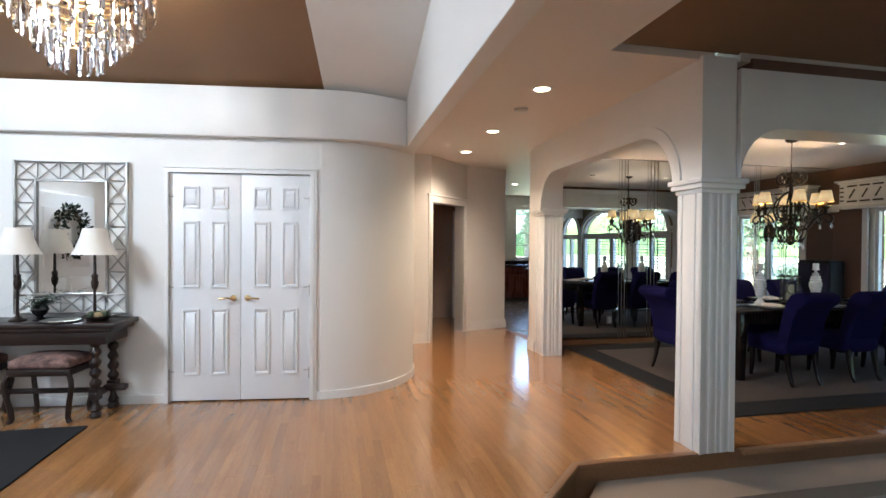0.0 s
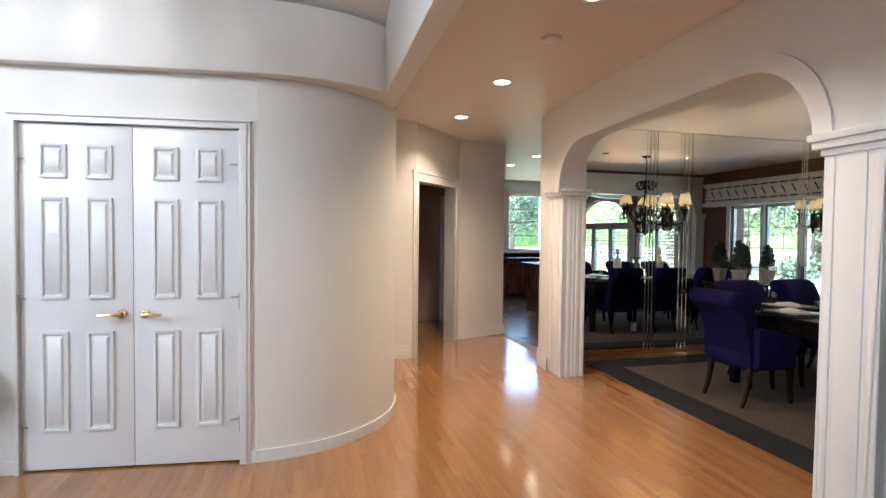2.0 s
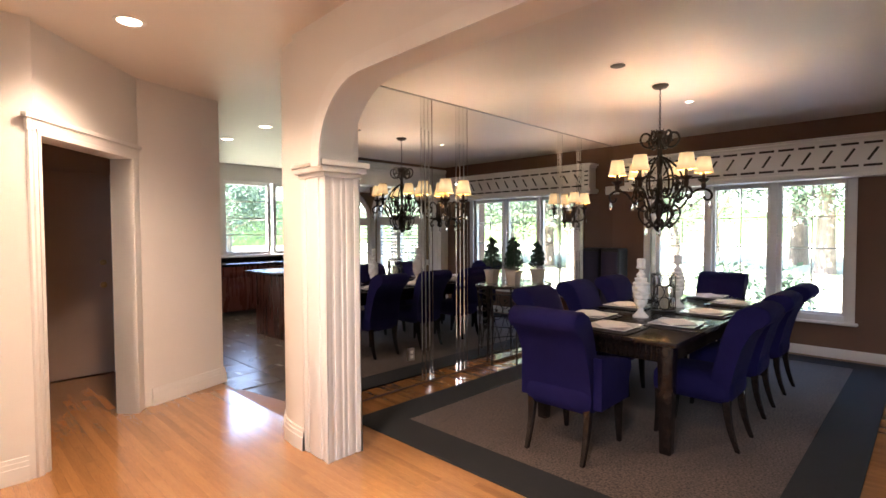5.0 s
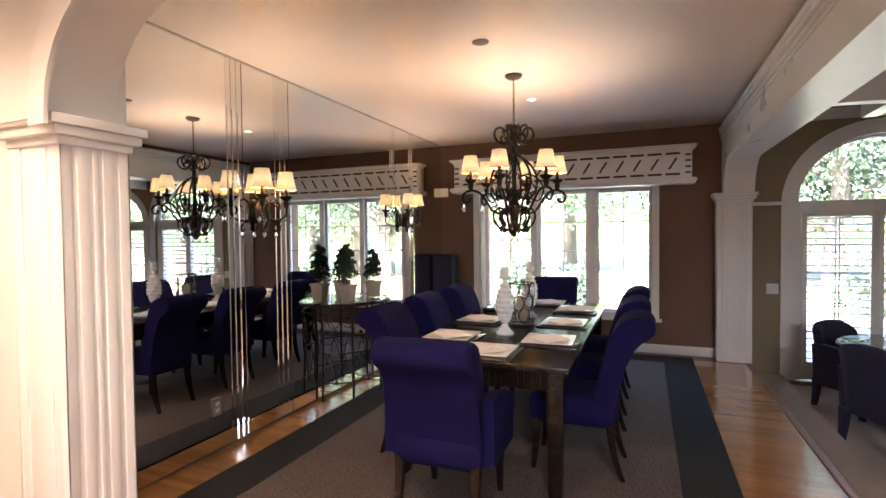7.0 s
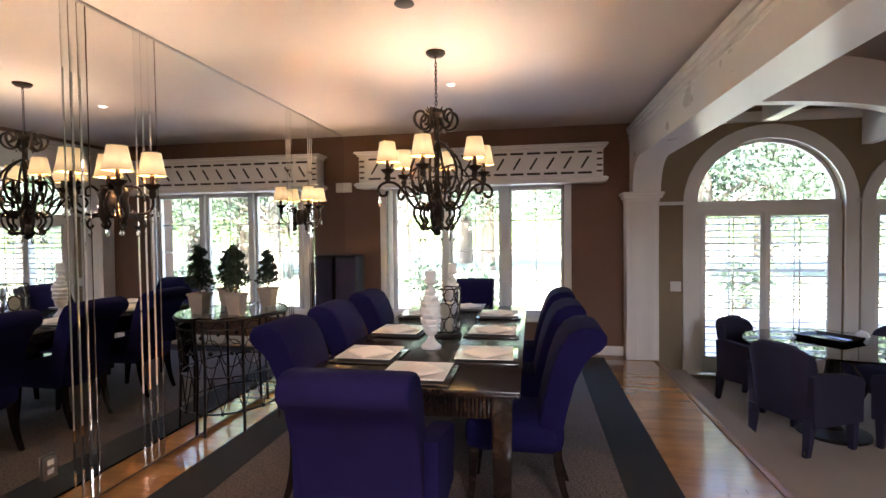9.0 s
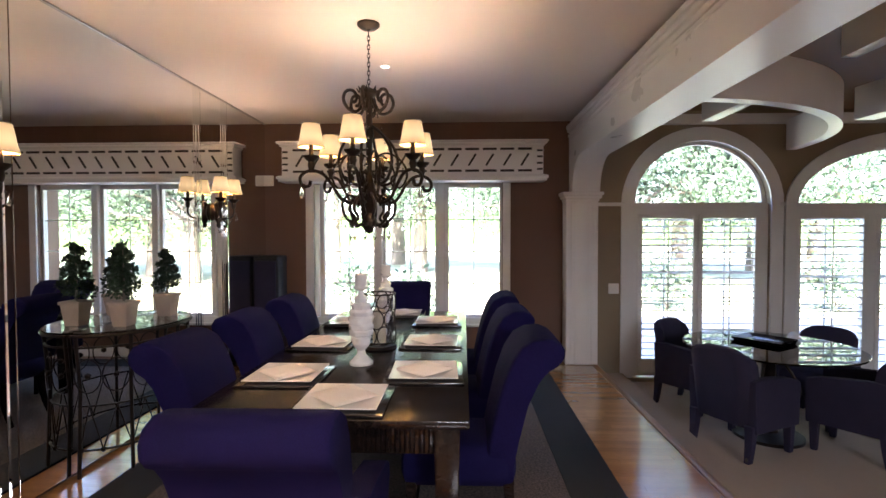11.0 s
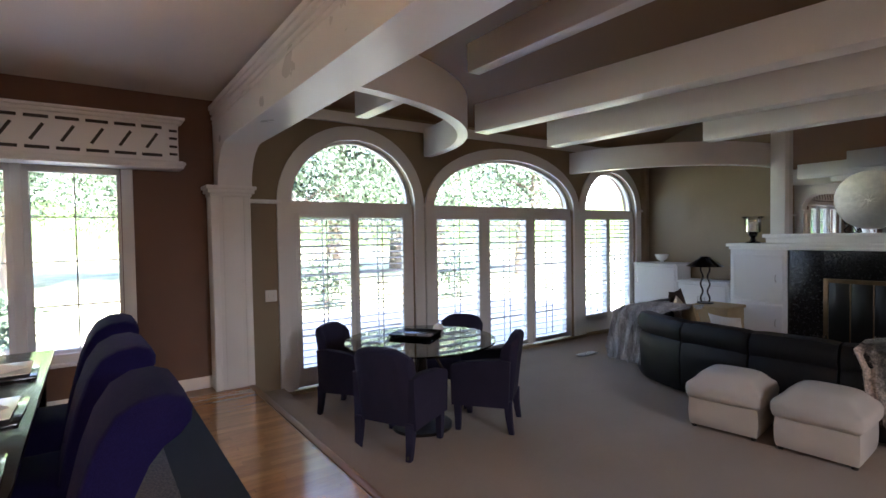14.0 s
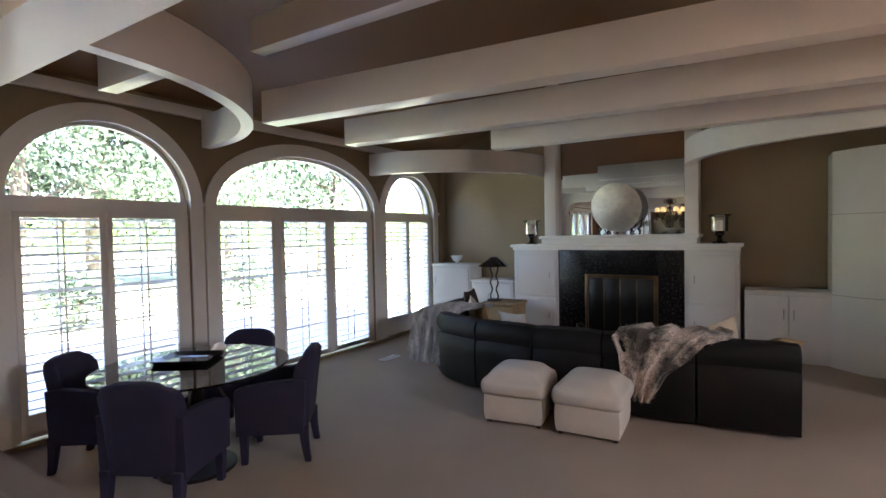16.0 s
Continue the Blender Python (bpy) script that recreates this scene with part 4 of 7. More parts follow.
for sx in (-1, 1):
    for sy in (-1, 1):
        bm = bmesh.new()
        v = box(bm, sx * 1.22 - 0.05, sx * 1.22 + 0.05, sy * 0.46 - 0.05, sy * 0.46 + 0.05, 0.0, 0.705)
        for q in v:
            if q.co.z < 0.1:
                q.co.x += (sx * 1.22 - q.co.x) * 0.3
                q.co.y += (sy * 0.46 - q.co.y) * 0.3
        part("leg", soft(bm, 0.006), DARKWOOD, table)


def profile_solid(profile, y0, y1, bulge=0.0):
    """An upholstered piece: a side profile of (x, z) drawn across from y0 to y1, with padded sides."""
    bm = bmesh.new()
    n = len(profile)
    cx, cz = sum(p[0] for p in profile) / n, sum(p[1] for p in profile) / n
    w = y1 - y0
    rows = []
    for f, s in ((0.0, 0.90), (0.015, 0.965), (0.05, 1.0), (0.5, 1.0 + bulge), (0.95, 1.0), (0.985, 0.965), (1.0, 0.90)):
        rows.append([bm.verts.new((cx + (x - cx) * (s if abs(s - 1) > 1e-6 else 1), y0 + f * w, cz + (z - cz) * (1 + (s - 1) * 0.35))) for x, z in profile])
    for a, b in zip(rows, rows[1:]):
        for k in range(n):
            bm.faces.new((a[k], a[(k + 1) % n], b[(k + 1) % n], b[k]))
    bm.faces.new(list(reversed(rows[0]))), bm.faces.new(rows[-1])
    return bm


def cushion(x0, x1, y0, y1, z0, z1, puff=0.03, n=8, edge=0.035):
    """A padded block with rounded edges and a crowned top."""
    bm = bmesh.new()
    box(bm, x0, x1, y0, y1, z0, z1)
    bmesh.ops.subdivide_edges(bm, edges=bm.edges[:], cuts=n, use_grid_fill=True)
    for v in bm.verts:
        u, w = (v.co.x - x0) / (x1 - x0) * 2 - 1, (v.co.y - y0) / (y1 - y0) * 2 - 1
        f = (v.co.z - z0) / (z1 - z0)
        v.co.z += puff * f * (1 - u ** 4) * (1 - w ** 4)
        pinch = edge * (abs(2 * f - 1) ** 3)
        v.co.x -= pinch * u ** 3
        v.co.y -= pinch * w ** 3
    for v in bm.verts:
        u, w = (v.co.x - (x0 + x1) / 2) / (x1 - x0) * 2, (v.co.y - (y0 + y1) / 2) / (y1 - y0) * 2
        k = abs(u * w) ** 6
        v.co.x -= edge * 0.5 * k * (1 if u > 0 else -1)
        v.co.y -= edge * 0.5 * k * (1 if w > 0 else -1)
    return bm


def leg_mesh(x, y, z1, r0, r1, sweep=0.0):
    bm = bmesh.new()
    k = 6
    rows = []
    for j in range(k + 1):
        f = j / k
        s = r0 + (r1 - r0) * f
        ox = sweep * (1 - f) ** 2
        rows.append([bm.verts.new((x + ox + a * s, y + b * s, f * z1)) for a, b in ((-1, -1), (1, -1), (1, 1), (-1, 1))])
    for a, b in zip(rows, rows[1:]):
        for j in range(4):
            bm.faces.new((a[j], a[(j + 1) % 4], b[(j + 1) % 4], b[j]))
    bm.faces.new(list(reversed(rows[0]))), bm.faces.new(rows[-1])
    return soft(bm, 0.004, 1)


def dining_chair(m, arms, label, group):
    ch = thing("dining_chair", m, label, "chair", group)
    w = 0.235 if arms else 0.205
    outer = [(-0.20, 0.32), (-0.24, 0.52), (-0.285, 0.70), (-0.335, 0.81), (-0.375, 0.86), (-0.415, 0.885), (-0.443, 0.92), (-0.446, 0.96), (-0.425, 0.995), (-0.38, 1.015), (-0.315, 1.01), (-0.255, 0.975), (-0.21, 0.90), (-0.17, 0.78), (-0.13, 0.60), (-0.10, 0.44), (-0.09, 0.32)]
    outer = [(x, 0.32 + (z - 0.32) * 0.92) for x, z in outer]
    part("backrest", profile_solid(outer, -w, w, 0.015), NAVY, ch)
    part("seat", cushion(-0.24, 0.28, -w - 0.01, w + 0.01, 0.30, 0.47, 0.02), NAVY, ch)
    if arms:
        for s in (-1, 1):
            prof = [(-0.20, 0.34), (-0.20, 0.66), (-0.10, 0.655), (0.05, 0.625), (0.17, 0.60), (0.225, 0.57), (0.235, 0.53), (0.21, 0.50), (0.19, 0.44), (0.19, 0.34)]
            y = s * (w + 0.012)
            part("armrest", profile_solid(prof, y - 0.045, y + 0.045, 0.01), NAVY, ch)
    for s in (-1, 1):
        part("leg", leg_mesh(0.23, s * (w - 0.035), 0.32, 0.014, 0.024, 0.02), DARKWOOD, ch)
        part("leg", leg_mesh(-0.20, s * (w - 0.035), 0.34, 0.014, 0.024, -0.07), DARKWOOD, ch)
    return ch


side = dining_chair(pose(4.57, 4.47, 0.013, 0, 0, 90), False, "indigo upholstered dining chair with a rolled back", "chairs round the dining table")
for x, y, a in ((5.36, 4.49, 91), (6.13, 4.49, 89), (4.42, 5.43, -91), (5.14, 5.44, -89), (5.88, 5.43, -90)):
    copy_thing(side, pose(x, y, 0.013, 0, 0, a))
head = dining_chair(pose(3.80, 5.03, 0.013, 0, 0, 1), True, "indigo upholstered dining armchair with a rolled back", "armchairs at the table ends")
copy_thing(head, pose(6.72, 5.02, 0.013, 0, 0, 180))

# place settings
TOP = 0.75


def setting(m):
    c = solid("charger", rbox(-0.185, 0.185, -0.185, 0.185, 0, 0.012, 0.004), LACQUER, "square black lacquer charger on the dining table", "charger", "chargers", m=m)
    p = thing("dinner_plate", m @ Matrix.Translation((0, 0, 0.012)), "square white dinner plate on a black charger", "plate", "square plates")
    bm = bmesh.new()
    for s0, s1, z0, z1 in ((0.095, 0.158, 0.003, 0.014),):
        inner = [(-s0, -s0), (s0, -s0), (s0, s0), (-s0, s0)]
        outer = [(-s1, -s1), (s1, -s1), (s1, s1), (-s1, s1)]
        rings = [[bm.verts.new((x, y, z)) for x, y in q] for q, z in ((inner, 0.0), (outer, z1 - 0.003), (outer, z1 + 0.002), (inner, 0.006))]
        for a, b in zip(rings, rings[1:]):
            for j in range(4):
                bm.faces.new((a[j], a[(j + 1) % 4], b[(j + 1) % 4], b[j]))
        bm.faces.new(rings[0]), bm.faces.new(rings[-1])
    part("dish", soft(bm, 0.002, 1), CHINA, p)
    nk = thing("napkin", m @ pose(0, 0, 0.0265, 0, 0, 45), "white folded linen napkin on a square plate", "napkin", "folded napkins")
    bm = bmesh.new()
    pts = [(-0.1, -0.1, 0), (0.1, -0.1, 0), (0.1, 0.1, 0), (-0.1, 0.1, 0)]
    base = [bm.verts.new((x, y, 0.0)) for x, y, z in pts]
    top = [bm.verts.new((x * 0.9, y * 0.9, 0.008)) for x, y, z in pts]
    peak = bm.verts.new((-0.02, 0.02, 0.03))
    for j in range(4):
        bm.faces.new((base[j], base[(j + 1) % 4], top[(j + 1) % 4], top[j]))
        bm.faces.new((top[j], top[(j + 1) % 4], peak))
    bm.faces.new(list(reversed(base)))
    part("cloth", bm, NAPKIN, nk)
    flap = bmesh.new()
    f = [flap.verts.new(q) for q in ((-0.085, -0.085, 0.012), (0.085, -0.085, 0.012), (0.0, 0.03, 0.026), (-0.08, -0.08, 0.010), (0.08, -0.08, 0.010), (0.0, 0.022, 0.022))]
    flap.faces.new(f[:3]), flap.faces.new((f[5], f[4], f[3])), flap.faces.new((f[0], f[3], f[4], f[1])), flap.faces.new((f[1], f[4], f[5], f[2])), flap.faces.new((f[2], f[5], f[3], f[0]))
    part("flap", flap, NAPKIN, nk)


for x, y, a in ((4.19, 4.95, -90), (4.60, 4.655, 2), (5.28, 4.66, -1), (6.02, 4.665, 1), (4.53, 5.30, 180), (5.22, 5.31, 178), (5.97, 5.30, 181), (6.38, 4.98, 90)):
    setting(pose(x, y, TOP, 0, 0, a))


def candle_holder(x, y, h):
    c = thing("candle_holder", pose(x, y, TOP), "tall white ceramic candle holder with leaf relief", "candle holder", "white candle holders")
    prof = [(0.001, 0), (0.062, 0.002), (0.062, 0.014), (0.045, 0.03), (0.024, 0.055), (0.02, 0.075), (0.034, 0.09), (0.048, 0.11)]
    for k in range(7):
        z = 0.12 + k * 0.034
        r = 0.062 * math.sin(math.pi * (0.25 + 0.103 * k)) ** 0.8
        prof += [(r, z), (r + 0.005, z + 0.02), (r - 0.001, z + 0.030)]
    prof += [(0.016, 0.366), (0.014, 0.385), (0.036, 0.395), (0.04, 0.405), (0.038, 0.41), (0.001, 0.41)]
    bm = bmesh.new()
    lathe(bm, prof, 20)
    for v in bm.verts:
        if 0.11 < v.co.z < 0.36:
            a = math.atan2(v.co.y, v.co.x)
            s = 1 + 0.07 * math.sin(6 * a + v.co.z * 60)
            v.co.x *= s
            v.co.y *= s
    part("stem", bm, CHINA, c)
    bm = bmesh.new()
    lathe(bm, [(0.001, 0.41), (0.032, 0.41), (0.033, 0.468), (0.028, 0.474), (0.001, 0.47)], 18)
    part("candle", bm, CHINA, c, "short white pillar candle")
    bm = bmesh.new()
    tube(bm, [(0, 0, 0.468), (0.001, 0, 0.478)], 0.0012, 5)
    part("wick", bm, VENT, c)


candle_holder(4.78, 5.0, 0.46)
candle_holder(5.56, 4.99, 0.46)
h = thing("hurricane_lantern", pose(5.17, 4.97, TOP), "black wire lantern with glass and an ivory candle", "lantern")
bm = bmesh.new()
lathe(bm, [(0.001, 0), (0.1, 0), (0.105, 0.01), (0.1, 0.02), (0.001, 0.022)], 24)
part("base", bm, IRON, h)
for z in (0.04, 0.325):
    bm = bmesh.new()
    tube(bm, [(0.096 * math.cos(k * math.pi / 16), 0.096 * math.sin(k * math.pi / 16), z) for k in range(33)], 0.0045, 6)
    part("hoop", bm, IRON, h)
for row in range(3):
    for k in range(7):
        c0 = 2 * math.pi * (k + 0.5 * (row % 2)) / 7
        zc = 0.085 + row * 0.095
        bm = bmesh.new()
        tube(bm, [(0.096 * math.cos(c0 + 0.43 * math.sin(t)), 0.096 * math.sin(c0 + 0.43 * math.sin(t)), zc + 0.055 * math.cos(t)) for t in [j * math.pi / 8 for j in range(17)]], 0.0035, 5)
        part("wire_loop", bm, IRON, h)
bm = bmesh.new()
lathe(bm, [(0.085, 0.02), (0.085, 0.30), (0.082, 0.30), (0.082, 0.02)], 24, close=False)
part("glass", bm, CRYSTAL, h)
bm = bmesh.new()
lathe(bm, [(0.001, 0.022), (0.04, 0.022), (0.04, 0.22), (0.034, 0.226), (0.001, 0.22)], 18)
part("candle", bm, CANDLE, h)


# chandelier over the table
ch = thing("chandelier", pose(5.24, 5.04, 2.70), "dark bronze scroll chandelier with lit ivory shades and crystals", "chandelier")
bm = bmesh.new()
lathe(bm, [(0.001, 0), (0.068, 0), (0.068, -0.012), (0.05, -0.028), (0.012, -0.034), (0.001, -0.05)], 24)
part("canopy", bm, IRON, ch)
for k in range(13):
    bm = bmesh.new()
    z = -0.045 - 0.026 * k
    ring_pts = [(0.008 * math.cos(t), 0, z - 0.016 + 0.018 * math.sin(t)) for t in [j * math.pi / 6 for j in range(13)]]
    if k % 2:
        ring_pts = [(0, p[0], p[2]) for p in ring_pts]
    tube(bm, ring_pts, 0.0025, 5)
    part("chain_link", bm, IRON, ch)
bm = bmesh.new()
lathe(bm, [(0.001, -0.38), (0.018, -0.385), (0.05, -0.40), (0.055, -0.425), (0.03, -0.44), (0.018, -0.46), (0.02, -0.60), (0.03, -0.66), (0.02, -0.72), (0.016, -0.90), (0.034, -0.98), (0.05, -1.05), (0.03, -1.10), (0.02, -1.14), (0.045, -1.18), (0.05, -1.22), (0.025, -1.255), (0.001, -1.27)], 14)
for k in range(8):
    a = k * math.pi / 4
    tube(bm, [(0.03 * math.cos(a), 0.03 * math.sin(a), -0.41), (0.062 * math.cos(a), 0.062 * math.sin(a), -0.405), (0.075 * math.cos(a), 0.075 * math.sin(a), -0.385)], 0.010, 6, (1, 0.8, 0.2))
part("stem", bm, IRON, ch)
SCROLL = [(0.03, -0.46), (0.07, -0.53), (0.125, -0.52), (0.155, -0.47), (0.14, -0.42), (0.10, -0.41), (0.075, -0.44), (0.085, -0.475), (0.11, -0.475)]
ARM = [(0.03, -1.0), (0.09, -1.08), (0.17, -1.06), (0.225, -0.98), (0.275, -0.92), (0.335, -0.90), (0.385, -0.915), (0.41, -0.95), (0.395, -0.99), (0.36, -0.99), (0.35, -0.96)]
SWEEP = [(0.04, -0.80), (0.12, -0.78), (0.20, -0.83), (0.235, -0.91), (0.20, -0.985), (0.145, -0.975), (0.14, -0.925), (0.175, -0.915)]
BASKET = [(0.02, -1.19), (0.085, -1.215), (0.15, -1.16), (0.165, -1.085), (0.125, -1.035), (0.085, -1.06), (0.095, -1.10)]
BELLY = [(0.03, -0.62), (0.09, -0.66), (0.16, -0.74), (0.185, -0.84), (0.15, -0.94), (0.08, -0.97), (0.05, -0.93), (0.075, -0.89), (0.10, -0.91)]
TAIL = [(0.03, -1.02), (0.10, -1.06), (0.125, -1.12), (0.09, -1.17), (0.12, -1.20), (0.10, -1.225), (0.075, -1.21)]


def smooth_line(pts, n=4):
    out = []
    for k in range(len(pts) - 1):
        p0, p1, p2, p3 = (Vector(pts[max(k - 1, 0)]), Vector(pts[k]), Vector(pts[k + 1]), Vector(pts[min(k + 2, len(pts) - 1)]))
        for j in range(n):
            t = j / n
            out.append(0.5 * ((2 * p1) + (-p0 + p2) * t + (2 * p0 - 5 * p1 + 4 * p2 - p3) * t * t + (-p0 + 3 * p1 - 3 * p2 + p3) * t ** 3))
    out.append(Vector(pts[-1]))
    return out


def turned(bm, line, a, r, n=6):
    tube(bm, [(p[0] * math.cos(a), p[0] * math.sin(a), p[1]) for p in line], r, n)
    return bm


for k in range(6):
    a = radians(56 + 60 * k)
    part("scroll", turned(turned(turned(bmesh.new(), smooth_line(SCROLL), a, 0.010), smooth_line(BELLY), a, 0.0095), smooth_line(TAIL), a + 0.5, 0.0095), IRON, ch)
    part("scroll", turned(bmesh.new(), smooth_line(SWEEP), a + 0.52, 0.007), IRON, ch)
    part("scroll", turned(bmesh.new(), smooth_line(BASKET), a, 0.009), IRON, ch)
    arm = part("arm", turned(bmesh.new(), smooth_line(ARM), a, 0.0105), IRON, ch)
    m = Matrix.Translation((0.345 * math.cos(a), 0.345 * math.sin(a), 0))
    bm = bmesh.new()
    lathe(bm, [(0.001, -0.905), (0.014, -0.90), (0.022, -0.87), (0.018, -0.85), (0.045, -0.825), (0.048, -0.815), (0.014, -0.812), (0.012, -0.74), (0.001, -0.738)], 12, m)
    part("candle_cup", bm, IRON, arm)
    bm = bmesh.new()
    lathe(bm, [(0.077, -0.765), (0.066, -0.72), (0.056, -0.66), (0.050, -0.63), (0.048, -0.63), (0.054, -0.66), (0.064, -0.72), (0.075, -0.765)], 20, m, close=False)
    part("shade", bm, SHADE, arm, "lit ivory fabric shade")
    lamp("shade_lamp", "POINT", pose(5.24 + 0.345 * math.cos(a), 5.04 + 0.345 * math.sin(a), 2.70 - 0.66), 0.42, (1.0, 0.76, 0.52), soft=0.02)
    for z, r in ((-0.765, 0.077), (-0.63, 0.050)):
        bm = bmesh.new()
        tube(bm, [(0.345 * math.cos(a) + r * math.cos(t), 0.345 * math.sin(a) + r * math.sin(t), z) for t in [j * math.pi / 10 for j in range(21)]], 0.0022, 5)
        part("shade_trim", bm, CARVED, arm)
    bm = bmesh.new()
    lathe(bm, [(0.001, -1.03), (0.012, -1.015), (0.014, -1.0), (0.004, -0.965), (0.001, -0.955)], 8, Matrix.Translation((0.40 * math.cos(a), 0.40 * math.sin(a), -0.04)))
    part("crystal_drop", bm, CRYSTAL, arm)
    bm = bmesh.new()
    lathe(bm, [(0.001, -0.05), (0.011, -0.03), (0.013, -0.015), (0.003, 0.03), (0.001, 0.04)], 8, Matrix.Translation((0.12 * math.cos(a + 0.5), 0.12 * math.sin(a + 0.5), -1.26)))
    part("crystal_drop", bm, CRYSTAL, ch)
    # bead string from the crown to the arm
    bm = bmesh.new()
    for j in range(9):
        f = j / 8
        r, z = 0.06 + 0.20 * f, -0.55 - 0.34 * f - 0.10 * math.sin(math.pi * f)
        lathe(bm, [(0.001, z - 0.008), (0.008, z), (0.001, z + 0.008)], 6, Matrix.Translation((r * math.cos(a + 0.2), r * math.sin(a + 0.2), 0)))
    tagged(part("bead_string", bm, CRYSTAL, ch), "", "", "", "stuff")

# sconces on the mirror
def sconce(x):
    sc = thing("wall_sconce", pose(x, 6.74, 1.635), "bronze two-arm wall sconce with lit ivory shades and crystals", "wall lamp", "sconces on the mirror wall")
    bm = bmesh.new()
    lathe(bm, [(0.001, 0), (0.05, 0), (0.052, 0.012), (0.035, 0.03), (0.02, 0.045), (0.001, 0.06)], 18, Matrix.Rotation(radians(90), 4, "X") @ Matrix.Diagonal((1, 1.6, 1, 1)))
    part("backplate", bm, IRON, sc)
    bm = bmesh.new()
    lathe(bm, [(0.001, 0.10), (0.02, 0.09), (0.034, 0.06), (0.026, 0.02), (0.034, -0.03), (0.03, -0.07), (0.014, -0.10), (0.02, -0.125), (0.001, -0.145)], 12, Matrix.Translation((0, -0.06, 0)))
    part("body", bm, IRON, sc)
    for s in (-1, 1):
        bm = bmesh.new()
        tube(bm, [(p[0] * s, p[1], p[2]) for p in smooth_line([(0.0, -0.06, -0.04), (0.04, -0.09, -0.06), (0.09, -0.13, -0.05), (0.125, -0.145, -0.01), (0.125, -0.145, 0.05)])], 0.0085, 7)
        arm = part("arm", bm, IRON, sc)
        bm = bmesh.new()
        tube(bm, [(p[0] * s, p[1], p[2]) for p in smooth_line([(0.01, -0.07, 0.06), (0.05, -0.09, 0.10), (0.085, -0.10, 0.08), (0.08, -0.10, 0.045), (0.055, -0.095, 0.05)])], 0.007, 6)
        part("scroll", bm, IRON, sc)
        bm = bmesh.new()
        tube(bm, [(p[0] * s, p[1], p[2]) for p in smooth_line([(0.01, -0.07, -0.07), (0.05, -0.09, -0.075), (0.08, -0.10, -0.11), (0.06, -0.10, -0.14), (0.04, -0.095, -0.12)])], 0.007, 6)
        part("scroll", bm, IRON, sc)
        m = Matrix.Translation((0.125 * s, -0.145, 0.935))
        bm = bmesh.new()
        lathe(bm, [(0.001, -0.905), (0.014, -0.90), (0.022, -0.87), (0.018, -0.85), (0.045, -0.825), (0.048, -0.815), (0.014, -0.812), (0.012, -0.74), (0.001, -0.738)], 12, m)
        part("candle_cup", bm, IRON, arm)
        bm = bmesh.new()
        lathe(bm, [(0.077, -0.765), (0.066, -0.72), (0.056, -0.66), (0.050, -0.63), (0.048, -0.63), (0.054, -0.66), (0.064, -0.72), (0.075, -0.765)], 20, m, close=False)
        part("shade", bm, SHADE, arm, "lit ivory fabric shade")
        for z, r in ((-0.765, 0.077), (-0.63, 0.050)):
            bm = bmesh.new()
            tube(bm, [tuple(m @ Vector((r * math.cos(t), r * math.sin(t), z))) for t in [j * math.pi / 10 for j in range(21)]], 0.0022, 5)
            part("shade_trim", bm, CARVED, arm)
        bm = bmesh.new()
        for j in range(10):
            f = j / 9
            z = -0.01 - 0.09 * math.sin(math.pi * f)
            lathe(bm, [(0.001, z - 0.007), (0.007, z), (0.001, z + 0.007)], 6, Matrix.Translation((s * (0.02 + 0.12 * f), -0.085 - 0.07 * f, 0)))
        tagged(part("bead_string", bm, CRYSTAL, sc), "", "", "", "stuff")
        for x0, y0, z0 in ((0.165, -0.15, -0.05), (0.06, -0.10, -0.16)):
            bm = bmesh.new()
            lathe(bm, [(0.001, -0.03), (0.011, -0.018), (0.013, -0.005), (0.004, 0.025), (0.001, 0.035)], 8, Matrix.Translation((x0 * s, y0, z0)))
            part("crystal_drop", bm, CRYSTAL, sc)
        lamp("shade_lamp", "POINT", pose(x + 0.125 * s, 6.595, 1.91), 0.6, WARM, soft=0.02)


sconce(4.30)
sconce(6.65)

# half-round iron console with topiaries against the mirror
con = thing("console_table", pose(5.44, 6.73, 0), "half-round black iron console table with glass top", "console table")
TOPZ = 0.86
bm = bmesh.new()
arc = [(0.46 * math.cos(math.pi + math.pi * k / 24), 0.38 * math.sin(math.pi + math.pi * k / 24)) for k in range(25)]
prism(bm, arc, TOPZ - 0.012, TOPZ)
part("glass_top", bm, GLASS, con)
for z, s, r in ((TOPZ - 0.02, 1.0, 0.011), (TOPZ - 0.09, 0.96, 0.007), (0.42, 0.90, 0.006), (0.16, 0.92, 0.007)):
    bm = bmesh.new()
    tube(bm, [(x * s, y * s, z) for x, y in arc], r, 6)
    part("rail", bm, IRON, con)
for k, f in enumerate((0, 6, 12, 18, 24)):
    x, y = arc[f]
    y = min(y, -0.02)
    bm = bmesh.new()
    tube(bm, [(x * 0.95, y * 0.95 - 0.0, 0.0), (x * 0.93, y * 0.93, 0.2), (x * 0.9, y * 0.9, 0.5), (x * 0.97, y * 0.97, TOPZ - 0.02)], 0.011, 8)
    part("leg", bm, IRON, con)
